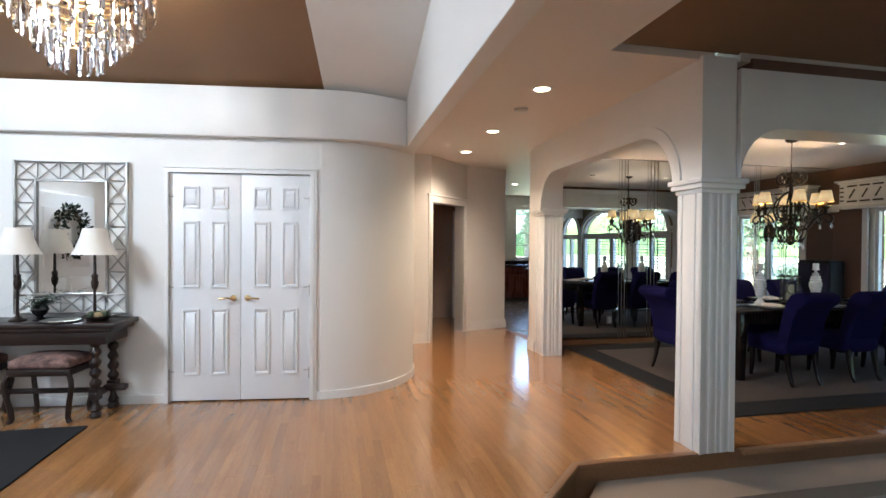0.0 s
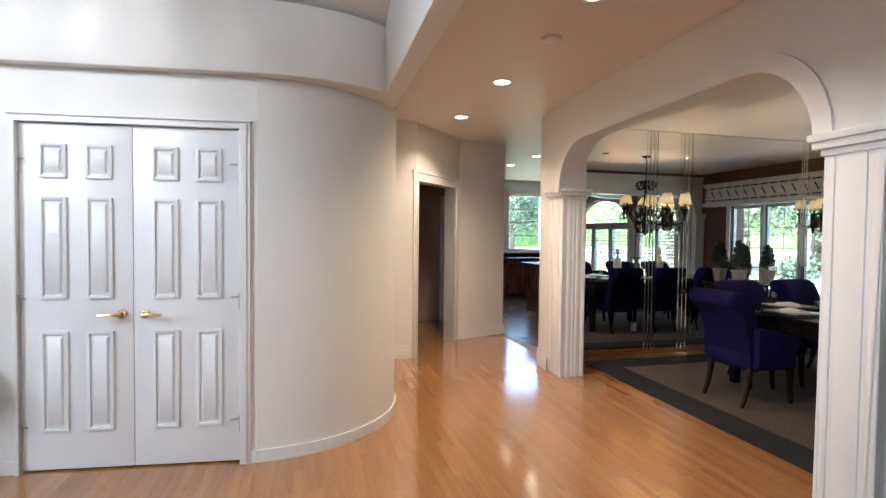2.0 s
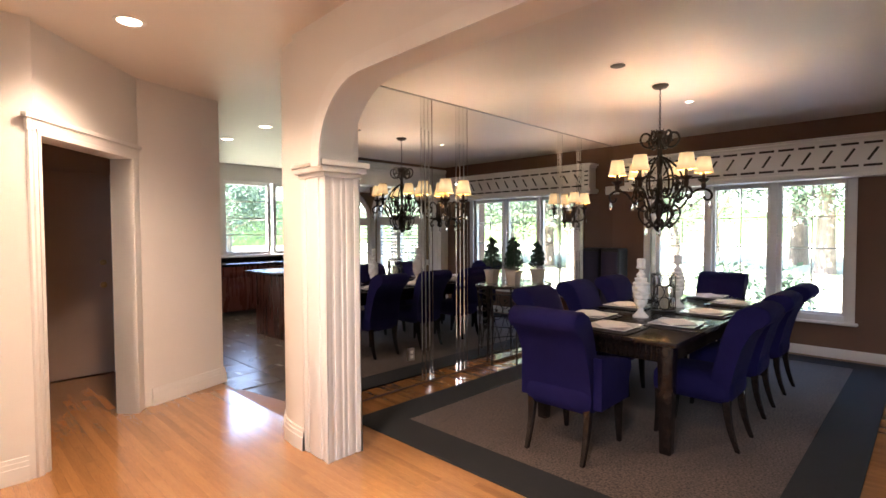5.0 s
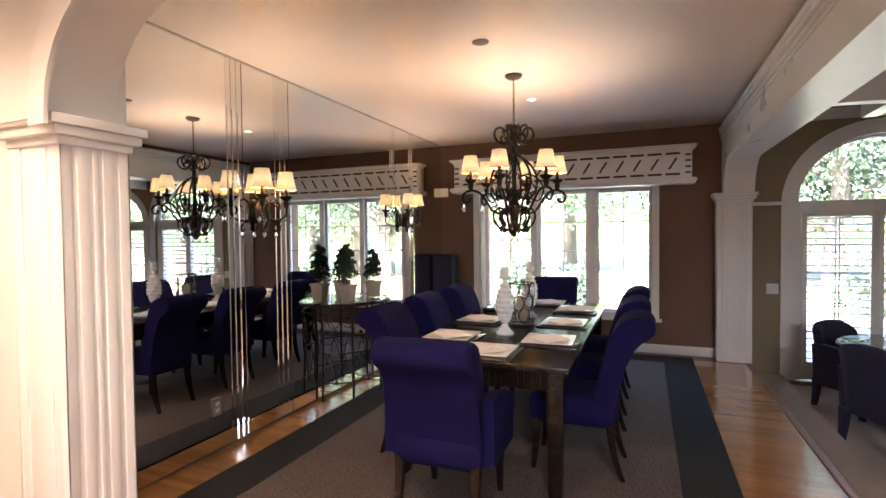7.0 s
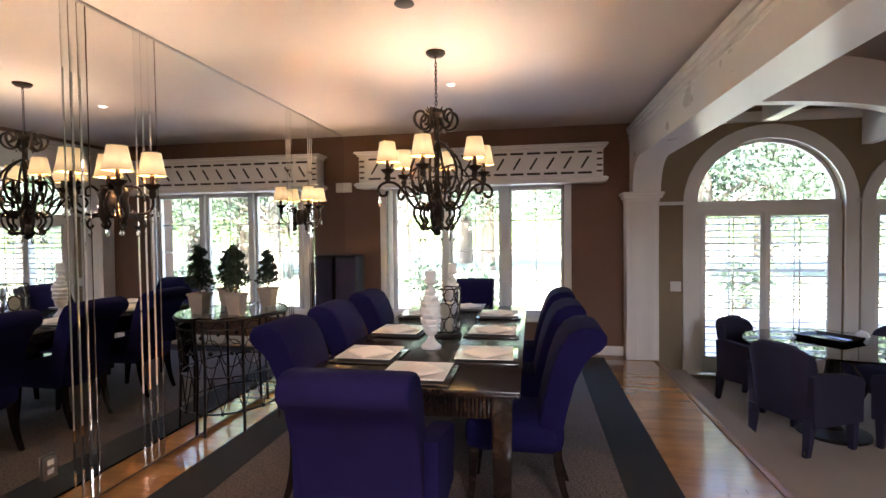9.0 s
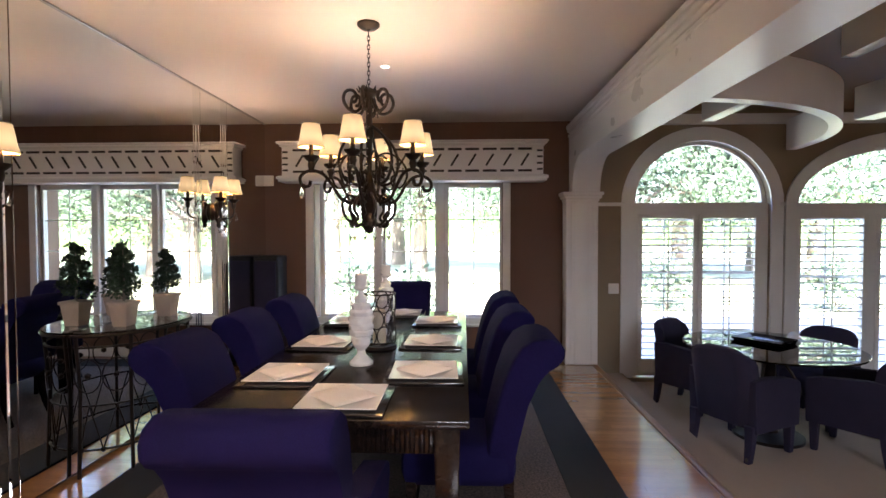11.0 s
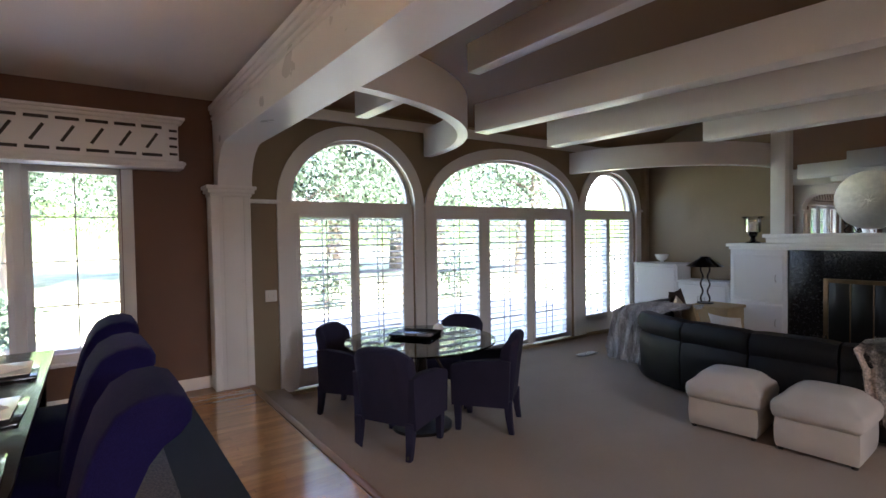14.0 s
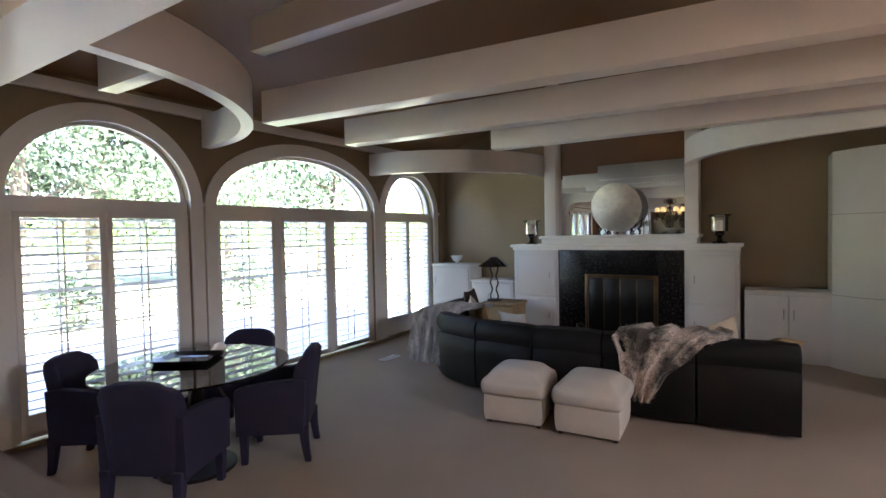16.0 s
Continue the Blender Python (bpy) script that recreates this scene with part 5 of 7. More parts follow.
for k in range(8):
    f0, f1 = arc[int(k * 3)], arc[int(k * 3 + 3)]
    for z0, z1 in ((0.16, 0.42),):
        bm = bmesh.new()
        mid = ((f0[0] + f1[0]) / 2 * 0.93, min((f0[1] + f1[1]) / 2 * 0.93, -0.015))
        tube(bm, [(f0[0] * 0.92, min(f0[1] * 0.92, -0.015), z0), (mid[0], mid[1], z1)], 0.004, 5)
        tube(bm, [(f1[0] * 0.92, min(f1[1] * 0.92, -0.015), z0), (mid[0], mid[1], z1)], 0.004, 5)
        part("lattice_bar", bm, IRON, con)
        bm = bmesh.new()
        bmesh.ops.create_icosphere(bm, subdivisions=1, radius=0.018, matrix=Matrix.Translation((f0[0] * 0.92, min(f0[1] * 0.92, -0.02), z0)))
        part("leaf_knob", bm, IRON, con)
    bm = bmesh.new()
    c = Vector(((f0[0] + f1[0]) / 2 * 0.95, min((f0[1] + f1[1]) / 2 * 0.95, -0.01), 0.60))
    d = Vector((f1[0] - f0[0], f1[1] - f0[1], 0)).normalized()
    tube(bm, [tuple(c + d * 0.07 * math.cos(t) + Vector((0, min(0, 0), 0.10 * math.sin(t)))) for t in [j * math.pi / 10 for j in range(21)]], 0.004, 5)
    part("ring", bm, IRON, con)
    bm = bmesh.new()
    bmesh.ops.create_icosphere(bm, subdivisions=1, radius=0.02, matrix=Matrix.Translation(tuple(c)))
    part("rosette", bm, IRON, con)


def leaf_cloud(bm, spots, size, rnd):
    """Many small folded leaves round the given (x, y, z, spread) spots."""
    for x, y, z, s in spots:
        d = Vector((rnd.gauss(0, 1), rnd.gauss(0, 1), rnd.gauss(0, 1) + 0.3)).normalized()
        p = Vector((x, y, z)) + d * s * rnd.uniform(0.6, 1.1)
        side = d.cross(Vector((rnd.gauss(0, 1), rnd.gauss(0, 1), rnd.gauss(0, 1)))).normalized()
        tip = (d + side.cross(d) * 0.5).normalized()
        q = size * rnd.uniform(0.6, 1.3)
        a, b, c, e = p, p + tip * q * 0.5 + side * q * 0.28, p + tip * q, p + tip * q * 0.5 - side * q * 0.28
        v = [bm.verts.new(t) for t in (a, b, c, e)]
        bm.faces.new((v[0], v[1], v[2])), bm.faces.new((v[0], v[2], v[3]))
    return bm


def topiary(x, y, h, r, seed):
    rnd = random.Random(seed)
    t = thing("topiary", pose(x, y, TOPZ), "dark green spiral topiary in a grey square pot", "plant", "topiaries on the console")
    bm = bmesh.new()
    v = box(bm, -0.062, 0.062, -0.062, 0.062, 0, 0.15)
    for q in v:
        if q.co.z < 0.01:
            q.co.x *= 0.72
            q.co.y *= 0.72
    box(bm, -0.068, 0.068, -0.068, 0.068, 0.135, 0.155)
    part("pot", soft(bm, 0.004), TERRACOTTA, t)
    bm = bmesh.new()
    tube(bm, [(0, 0, 0.13), (0.004, 0, 0.3), (0, 0.003, h - 0.02)], 0.008, 6, (1, 0.8, 0.3))
    part("trunk", bm, BARK, t)
    bm = bmesh.new()
    spots = []
    for k in range(2000):
        f = rnd.random()
        a = f * 3.6 * 2 * math.pi
        rad = r * (1 - 0.68 * f)
        z = 0.19 + f * (h - 0.24)
        spots.append((rad * 0.66 * math.cos(a), rad * 0.66 * math.sin(a), z, rad * 0.34))
    leaf_cloud(bm, spots, 0.024, rnd)
    part("crown", bm, LEAF, t)


topiary(5.24, 6.59, 0.55, 0.11, 2)
topiary(5.65, 6.56, 0.50, 0.095, 3)
spk = thing("floor_speaker", pose(7.66, 6.60, 0), "tall black floor speaker in the mirrored corner", "speaker")
part("cabinet", rbox(-0.15, 0.15, -0.14, 0.14, 0.03, 1.20, 0.03, 3), LEATHER, spk)
part("grille", rbox(-0.165, -0.148, -0.12, 0.12, 0.12, 1.15, 0.01), SLATEBLUE, spk)
part("plinth", rbox(-0.16, 0.16, -0.15, 0.15, 0, 0.03, 0.005), LACQUER, spk)

# ---- living room ----
def club_chair(m):
    c = thing("game_chair", m @ Matrix.Diagonal((0.95, 0.90, 1, 1)), "dusky navy upholstered armchair on casters", "chair", "chairs round the glass table")
    part("seat", cushion(-0.22, 0.27, -0.24, 0.24, 0.26, 0.46, 0.025), SLATEBLUE, c)
    bm = bmesh.new()
    n = 14
    rows = []
    for f in range(n + 1):
        u = f / n * 2 - 1
        y = 0.27 * u
        lean = 0.0 if abs(u) < 0.75 else (abs(u) - 0.75) * 0.2
        top = 0.815 - 0.06 * abs(u) ** 4 - 0.012 * u * u
        rows.append([bm.verts.new(p) for p in ((-0.27 + lean, y, 0.24), (-0.31 + lean, y, 0.55), (-0.345 + lean, y, top - 0.03), (-0.325 + lean, y, top), (-0.27 + lean, y, top), (-0.235 + lean, y, top - 0.04), (-0.20 + lean, y, 0.55), (-0.16 + lean, y, 0.24))])
    for a, b in zip(rows, rows[1:]):
        for j in range(8):
            bm.faces.new((a[j], a[(j + 1) % 8], b[(j + 1) % 8], b[j]))
    bm.faces.new(list(reversed(rows[0]))), bm.faces.new(rows[-1])
    part("backrest", soft(bm, 0.012, 2, 0.9), SLATEBLUE, c)
    for s in (-1, 1):
        prof = [(-0.25, 0.22), (-0.27, 0.60), (-0.18, 0.61), (0.05, 0.595), (0.20, 0.575), (0.275, 0.55), (0.29, 0.52), (0.28, 0.40), (0.275, 0.22)]
        part("armrest", profile_solid(prof, s * 0.265 - 0.045, s * 0.265 + 0.045, 0.012), SLATEBLUE, c)
    for sx in (-1, 1):
        for sy in (-1, 1):
            leg = part("leg", leg_mesh(0.235 * sx - 0.01, 0.255 * sy, 0.27, 0.024, 0.036, 0.0 if sx > 0 else -0.03), SLATEBLUE, c)
            bm = bmesh.new()
            x = 0.235 * sx - 0.01 - (0.03 if sx < 0 else 0)
            lathe(bm, [(0.001, -0.012), (0.022, -0.012), (0.026, 0), (0.022, 0.012), (0.001, 0.012)], 12, pose(x, 0.255 * sy, 0.026, 90))
            part("caster", bm, VENT, leg)
    return c


gc = club_chair(pose(6.18, 2.28, LOW, 0, 0, -63))
for x, y, a in ((7.10, 2.25, 215), (6.09, 1.475, 38), (6.76, 1.33, 121)):
    copy_thing(gc, pose(x, y, LOW, 0, 0, a) @ Matrix.Diagonal((0.95, 0.90, 1, 1)))

gt = thing("glass_table", pose(6.38, 1.96, LOW), "round glass game table on a dark iron pedestal", "table")
bm = bmesh.new()
lathe(bm, [(0.001, 0.735), (0.64, 0.735), (0.645, 0.742), (0.64, 0.75), (0.001, 0.75)], 56)
part("glass_top", bm, DARKGLASS, gt)
bm = bmesh.new()
lathe(bm, [(0.001, 0.715), (0.30, 0.715), (0.31, 0.725), (0.30, 0.735), (0.001, 0.735)], 32)
part("support_plate", bm, LACQUER, gt)
bm = bmesh.new()
lathe(bm, [(0.001, 0), (0.26, 0), (0.26, 0.025), (0.08, 0.05), (0.055, 0.1), (0.05, 0.6), (0.10, 0.70), (0.10, 0.715), (0.001, 0.715)], 24)
part("pedestal", bm, IRON, gt)
for k in range(4):
    bm = bmesh.new()
    a = radians(45 + 90 * k)
    turned(bm, smooth_line([(0.05, 0.25), (0.16, 0.30), (0.22, 0.42), (0.16, 0.55), (0.12, 0.64), (0.26, 0.71)]), a, 0.012, 8)
    part("scroll", bm, IRON, gt)
tr = thing("tray", pose(6.52, 1.92, LOW + 0.75, 0, 0, 35) @ Matrix.Diagonal((0.8, 0.8, 0.8, 1)), "dark wooden square tray on the glass table", "tray")
bm = bmesh.new()
v = box(bm, -0.19, 0.19, -0.15, 0.15, 0, 0.012)
part("base", bm, LACQUER, tr)
for a, b, c, d, s in ((-0.24, -0.19, -0.20, 0.20, 0), (0.19, 0.24, -0.20, 0.20, 0), (-0.24, 0.24, -0.20, -0.15, 1), (-0.24, 0.24, 0.15, 0.20, 1)):
    bm = bmesh.new()
    v = box(bm, a, b, c, d, 0.002, 0.012)
    for q in v:
        out = (abs(q.co.x) > 0.2) if not s else (abs(q.co.y) > 0.16)
        if out:
            q.co.z += 0.03
    part("side", bm, LACQUER, tr)
bt = thing("table_bell", pose(6.6, 1.62, LOW + 0.75), "small white shell ornament beside the tray", "ornament")
bm = bmesh.new()
lathe(bm, [(0.001, 0), (0.04, 0), (0.055, 0.02), (0.04, 0.05), (0.02, 0.065), (0.001, 0.07)], 14)
part("shell", bm, CHINA, bt)

# curved leather sectional
sofa = thing("sectional_sofa", pose(0, 0, LOW), "curved black leather sectional sofa seen from behind", "sofa")
PATHS = [[(2.70, -0.61), (3.40, -0.525)], [(3.42, -0.523), (4.15, -0.46)], [(4.17, -0.458), (4.80, -0.435)], [(4.82, -0.435), (5.45, -0.49)], [(5.47, -0.495), (5.97, -0.68), (6.30, -1.02)], [(6.32, -1.05), (6.52, -1.48), (6.60, -2.05)]]


def swept(path, profile, n=6):
    """Sweep a profile of (inward, z) along a plan path."""
    line = smooth_line(path, n) if len(path) > 2 else [Vector(path[0]).lerp(Vector(path[1]), k / n) for k in range(n + 1)]
    bm = bmesh.new()
    rows = []
    for k, p in enumerate(line):
        d = (line[min(k + 1, len(line) - 1)] - line[max(k - 1, 0)]).normalized()
        nrm = Vector((d.y, -d.x))
        f = k / (len(line) - 1)
        e = 0.012 * max(0, 1 - min(f, 1 - f) * 14)
        rows.append([bm.verts.new((p.x + nrm.x * (u + (e if u < 0.2 else -e)), p.y + nrm.y * (u + (e if u < 0.2 else -e)), z - (e if z > 0.4 else 0))) for u, z in profile])
    m = len(profile)
    for a, b in zip(rows, rows[1:]):
        for j in range(m):
            bm.faces.new((a[j], a[(j + 1) % m], b[(j + 1) % m], b[j]))
    bm.faces.new(list(reversed(rows[0]))), bm.faces.new(rows[-1])
    return bm


BACK = [(0.03, 0.04), (0.0, 0.12), (-0.01, 0.40), (0.0, 0.52), (0.03, 0.56), (0.20, 0.56), (0.26, 0.45), (0.28, 0.04)]
PILLOW = [(0.02, 0.54), (-0.005, 0.60), (0.0, 0.68), (0.04, 0.735), (0.13, 0.75), (0.23, 0.72), (0.28, 0.64), (0.29, 0.54), (0.26, 0.46)]
SEAT = [(0.26, 0.04), (0.26, 0.42), (0.40, 0.46), (0.80, 0.46), (0.90, 0.43), (0.92, 0.36), (0.90, 0.04)]
for p in PATHS:
    sec = part("back_section", swept(p, BACK), LEATHER, sofa)
    part("back_pillow", swept(p, PILLOW), LEATHER, sec)
    part("seat", swept(p, SEAT), LEATHER, sofa)
arm = profile_solid([(0.0, 0.03), (-0.005, 0.50), (0.03, 0.57), (0.30, 0.58), (0.92, 0.55), (0.95, 0.48), (0.95, 0.03)], -0.11, 0.11, 0.01)
bmesh.ops.transform(arm, matrix=pose(2.80, -0.64, 0, 0, 0, -81), verts=arm.verts)
part("armrest", arm, LEATHER, sofa)


def drape(points, name, label, mat, m, seed):
    """A soft throw: a grid laid over a line of points, with uneven folds."""
    rnd = random.Random(seed)
    t = thing(name, m, label, "throw")
    bm = bmesh.new()
    n = 16
    rows = []
    for k, (c, half, up) in enumerate(points):
        c = Vector(c)
        row = []
        for j in range(n + 1):
            f = j / n * 2 - 1
            ph = f * half * (1 + 0.06 * math.sin(k * 1.7) + 0.05 * math.sin(3.1 * k + 5 * f))
            lift = 0.018 * math.sin(f * 11 + k * 0.6) + 0.012 * math.sin(f * 23 + k) + rnd.uniform(-0.004, 0.004)
            row.append(bm.verts.new(c + Vector((ph, 0.12 * ph * math.sin(k), 0)) + Vector(up) * (0.02 + lift)))
        rows.append(row)
    for a, b in zip(rows, rows[1:]):
        for j in range(n):
            bm.faces.new((a[j], a[j + 1], b[j + 1], b[j]))
    bmesh.ops.subdivide_edges(bm, edges=bm.edges[:], cuts=2, use_grid_fill=True)
    bmesh.ops.solidify(bm, geom=bm.faces[:], thickness=0.022)
    tuft = bmesh.new()
    bm.normal_update()
    for f in bm.faces:
        if rnd.random() < 0.6:
            c, nn = f.calc_center_median(), f.normal
            for q in range(3):
                p = c + Vector((rnd.uniform(-1, 1), rnd.uniform(-1, 1), rnd.uniform(-1, 1))) * 0.012
                d = (nn + Vector((rnd.gauss(0, 0.5), rnd.gauss(0, 0.5), rnd.gauss(-0.3, 0.5)))).normalized() * rnd.uniform(0.008, 0.02)
                s = d.orthogonal().normalized() * 0.003
                v = [tuft.verts.new(w) for w in (p - s, p + s, p + d)]
                tuft.faces.new(v)
    part("pelt", bm, mat, t)
    tagged(part("pile", tuft, mat, t), "", "", "", "stuff")


drape([((3.72, -1.20, 0.49), 0.32, (0, 0, 1)), ((3.70, -1.05, 0.50), 0.42, (0, 0.1, 1)), ((3.74, -0.93, 0.485), 0.44, (0, 0.4, 1)), ((3.80, -0.855, 0.44), 0.38, (0, 1, 0.4)), ((3.86, -0.83, 0.30), 0.26, (0, 1, 0.1)), ((3.92, -0.82, 0.16), 0.17, (0, 1, 0)), ((3.95, -0.815, 0.02), 0.13, (0, 1, 0)), ((3.96, -0.81, -0.08), 0.09, (0, 1, 0))],
      "fur_throw", "mottled brown and white fur throw over the sofa back", FUR, pose(-0.12, 0.37, 0.045), 5)
STRIPE = material("striped_grey_fur", (0.33, 0.33, 0.34), 0.95, tone=0.75, scale=5, grain=0.4, bump=1.0, bump_scale=50, stretch=(3.5, 0.6, 1.0), sheen=0.4)
drape([((6.10, -1.75, 0.49), 0.24, (0, 0, 1)), ((6.2, -1.52, 0.50), 0.27, (0.1, 0.1, 1)), ((6.30, -1.33, 0.485), 0.28, (0.3, 0.3, 1)), ((6.36, -1.25, 0.42), 0.27, (0.5, 0.8, 0.3)), ((6.40, -1.21, 0.22), 0.26, (0.5, 0.8, 0)), ((6.42, -1.19, 0.0), 0.27, (0.5, 0.8, 0)), ((6.43, -1.18, -0.12), 0.26, (0.5, 0.8, 0))],
      "fur_throw", "grey striped fur throw hanging over the sofa end", STRIPE, pose(-0.19, 0.41, 0.045), 9)


def pillow(m, mat, label, s=0.42):
    p = thing("cushion", m, label, "cushion", "sofa cushions")
    bm = bmesh.new()
    n = 10
    for sgn in (-1, 1):
        g = [[bm.verts.new((s * (i / n - 0.5) * (1 - 0.08 * (1 - abs(2 * j / n - 1) ** 2)), sgn * 0.075 * ((1 - abs(2 * i / n - 1) ** 2.5) * (1 - abs(2 * j / n - 1) ** 2.5)) ** 0.6, s * (j / n) * (1 - 0.05 * (1 - abs(2 * i / n - 1) ** 2)))) for j in range(n + 1)] for i in range(n + 1)]
        for i in range(n):
            for j in range(n):
                bm.faces.new((g[i][j], g[i + 1][j], g[i + 1][j + 1], g[i][j + 1]))
    bmesh.ops.remove_doubles(bm, verts=bm.verts, dist=1e-4)
    part("cover", bm, mat, p)


TANCUSH = material("tan_cushion", (0.36, 0.26, 0.14), 0.9, tone=0.15, bump=0.4, bump_scale=200)
BROWNCUSH = material("dark_brown_cushion", (0.05, 0.03, 0.022), 0.8, tone=0.15, bump=0.4, bump_scale=200)
pillow(pose(5.92, -1.45, LOW + 0.45, -14, 0, -60), RED, "cream cushion leaning on the leather sofa")
pillow(pose(5.76, -1.35, LOW + 0.45, -14, 0, -40), TANCUSH, "tan cushion leaning on the leather sofa", 0.38)
pillow(pose(6.14, -1.75, LOW + 0.45, -10, 0, -78), BROWNCUSH, "dark brown cushion leaning on the sofa", 0.46)
pillow(pose(5.2, -1.0, LOW + 0.45, -18, 0, -12), OTTOMAN, "off-white cushion on the leather sofa", 0.36)
pillow(pose(3.28, -1.2, LOW + 0.44, -20, 20, 30), RED, "cream cushion at the sofa end", 0.42)
pillow(pose(3.02, -1.3, LOW + 0.46, -55, -10, 60), TANCUSH, "tan cushion leaning back at the sofa end", 0.40)


def ottoman(m):
    o = thing("ottoman", m, "cream upholstered cube ottoman with a padded lid", "ottoman", "pair of ottomans")
    part("base", cushion(-0.262, 0.262, -0.262, 0.262, 0.025, 0.27, 0.0, 6, 0.014), OTTOMAN, o)
    part("cushion", cushion(-0.295, 0.295, -0.295, 0.295, 0.235, 0.39, 0.085, 10, 0.06), OTTOMAN, o)
    for sx in (-1, 1):
        for sy in (-1, 1):
            bm = bmesh.new()
            lathe(bm, [(0.001, 0), (0.02, 0), (0.022, 0.035), (0.001, 0.035)], 10, Matrix.Translation((sx * 0.22, sy * 0.22, 0)))
            part("foot", bm, VENT, o)
    return o


ot = ottoman(pose(4.79, -0.115, LOW, 0, 0, 8))
copy_thing(ot, pose(4.146, -0.155, LOW, 0, 0, 3))

# fireplace with built-ins
FY = -3.3
fp = tagged(new("fireplace"), "black granite fireplace in a white mantel surround", "fireplace", "", "structure")
fp.location.x = -0.05
bm = bmesh.new()
for a, b, c, d in ((3.86, 4.2, LOW, 1.135), (5.2, 5.62, LOW, 1.135), (4.2, 5.2, 0.78, 1.135)):
    box(bm, a, b, -3.75, FY - 0.03, c, d)
part("granite_surround", soft(bm, 0.004), GRANITE, fp)
part("hearth", rbox(3.86, 5.62, FY - 0.03, FY + 0.34, LOW, LOW + 0.08, 0.008), GRANITE, fp)
bm = bmesh.new()
box(bm, 4.2, 5.2, -3.74, -3.70, LOW, 0.78)
part("firebox", bm, VENT, fp)
scr = part("door_frame", soft(frame_of(on_y, 4.20, 5.20, LOW + 0.08, 0.78, 0.05, FY - 0.02, FY + 0.0), 0.004), BRONZE, fp, "dull bronze fire door frame")
for k in range(4):
    a = 4.25 + k * 0.225
    pn = part("glass_door", rbox(a + 0.004, a + 0.221, FY - 0.016, FY - 0.008, LOW + 0.13, 0.73, 0.002), SMOKED, scr)
    part("bar", rbox(a - 0.006, a + 0.006, FY - 0.012, FY + 0.004, LOW + 0.13, 0.73, 0.002), BRONZE, pn)
bm = bmesh.new()
box(bm, 3.205, 6.365, -3.75, FY + 0.05, 1.175, 1.22)
box(bm, 3.235, 6.335, -3.75, FY + 0.02, 1.135, 1.175)
part("mantel_shelf", soft(bm, 0.006), TRIM, fp)
bm = bmesh.new()
box(bm, 3.72, 5.87, -3.75, FY - 0.02, 1.221, 1.30)
box(bm, 3.688, 5.898, -3.75, FY + 0.02, 1.30, 1.348)
part("upper_shelf", soft(bm, 0.006), TRIM, fp)
for a, b in ((3.711, 3.879), (5.672, 5.854)):
    part("post", rbox(a, b, -3.75, FY - 0.12, 1.345, 4.0, 0.008), TRIM, fp)
bm = bmesh.new()
box(bm, 3.88, 5.67, FY - 0.26, FY - 0.25, 1.35, 3.1)
part("overmantel_mirror", bm, MIRROR, fp, "mirror panel above the mantel")
for a, b in ((3.19, 3.82), (5.555, 6.27)):
    cab = tagged(new("mantel_cabinet"), "white two-door built-in cabinet beside the hearth", "cabinet", "cabinets beside the fireplace")
    part("body", rbox(a, b, -3.74, FY, LOW, 1.133, 0.004), CABINET, cab)
    for z0, z1 in ((LOW + 0.12, 0.40), (0.43, 1.07)):
        d = part("door", rbox(a + 0.04, b - 0.04, FY, FY + 0.022, z0, z1, 0.006), CABINET, cab)
        part("panel", soft(frame_of(on_y, a + 0.05, b - 0.05, z0 + 0.02, z1 - 0.02, 0.012, FY + 0.02, FY + 0.028), 0.003), CABINET, d)
        hx = b - 0.12 if a < 4 else a + 0.12
        bm = bmesh.new()
        tube(bm, smooth_line([(hx, FY + 0.02, (z0 + z1) / 2 - 0.05), (hx, FY + 0.05, (z0 + z1) / 2 - 0.03), (hx, FY + 0.05, (z0 + z1) / 2 + 0.03), (hx, FY + 0.02, (z0 + z1) / 2 + 0.05)]), 0.006, 6)
        part("handle", bm, STEEL, d)
for a, b, top, n in ((2.22, 3.14, 0.64, 2), (6.31, 7.08, 0.64, 2), (7.09, 7.86, 0.89, 1)):
    cab = tagged(new("low_cabinet"), "low white built-in cabinet along the tan wall", "cabinet", "low built-in cabinets")
    part("body", rbox(a, b, -3.74, -3.34, LOW, top - 0.035, 0.004), CABINET, cab)
    part("top", rbox(a - 0.0, b + 0.0, -3.745, -3.30, top - 0.035, top, 0.006), CABINET, cab)
    for k in range(n):
        u0, u1 = a + 0.03 + (b - a - 0.06) * k / n, a + 0.03 + (b - a - 0.06) * (k + 1) / n
        d = part("door", rbox(u0 + 0.006, u1 - 0.006, -3.34, -3.32, LOW + 0.1, top - 0.06, 0.006), CABINET, cab)
        bm = bmesh.new()
        hx = u1 - 0.05 if k == 0 else u0 + 0.05
        tube(bm, [(hx, -3.318, top - 0.35), (hx, -3.295, top - 0.33), (hx, -3.295, top - 0.25), (hx, -3.318, top - 0.23)], 0.005, 6)
        part("handle", bm, STEEL, d)
tall = tagged(new("tall_cabinet"), "tall white built-in cabinet with curved front", "cabinet")
bm = bmesh.new()
prism(bm, [(2.27, -3.74), (2.27, -3.30), (2.0, -3.05), (1.6, -2.93), (1.10, -2.9), (1.10, -3.74)], LOW, 2.27)
part("body", soft(bm, 0.006), CABINET, tall)
bm = bmesh.new()
for z in (0.62, 1.55):
    prism(bm, [(2.275, -3.74), (2.275, -3.295), (2.0, -3.043), (1.6, -2.923), (1.10, -2.893), (1.10, -3.74)], z - 0.004, z + 0.004)
part("reveal", bm, STEEL, tall)
bm = bmesh.new()
bmesh.ops.create_uvsphere(bm, u_segments=10, v_segments=6, radius=0.018, matrix=Matrix.Translation((1.75, -2.95, 0.95)))
part("knob", bm, STEEL, tall)

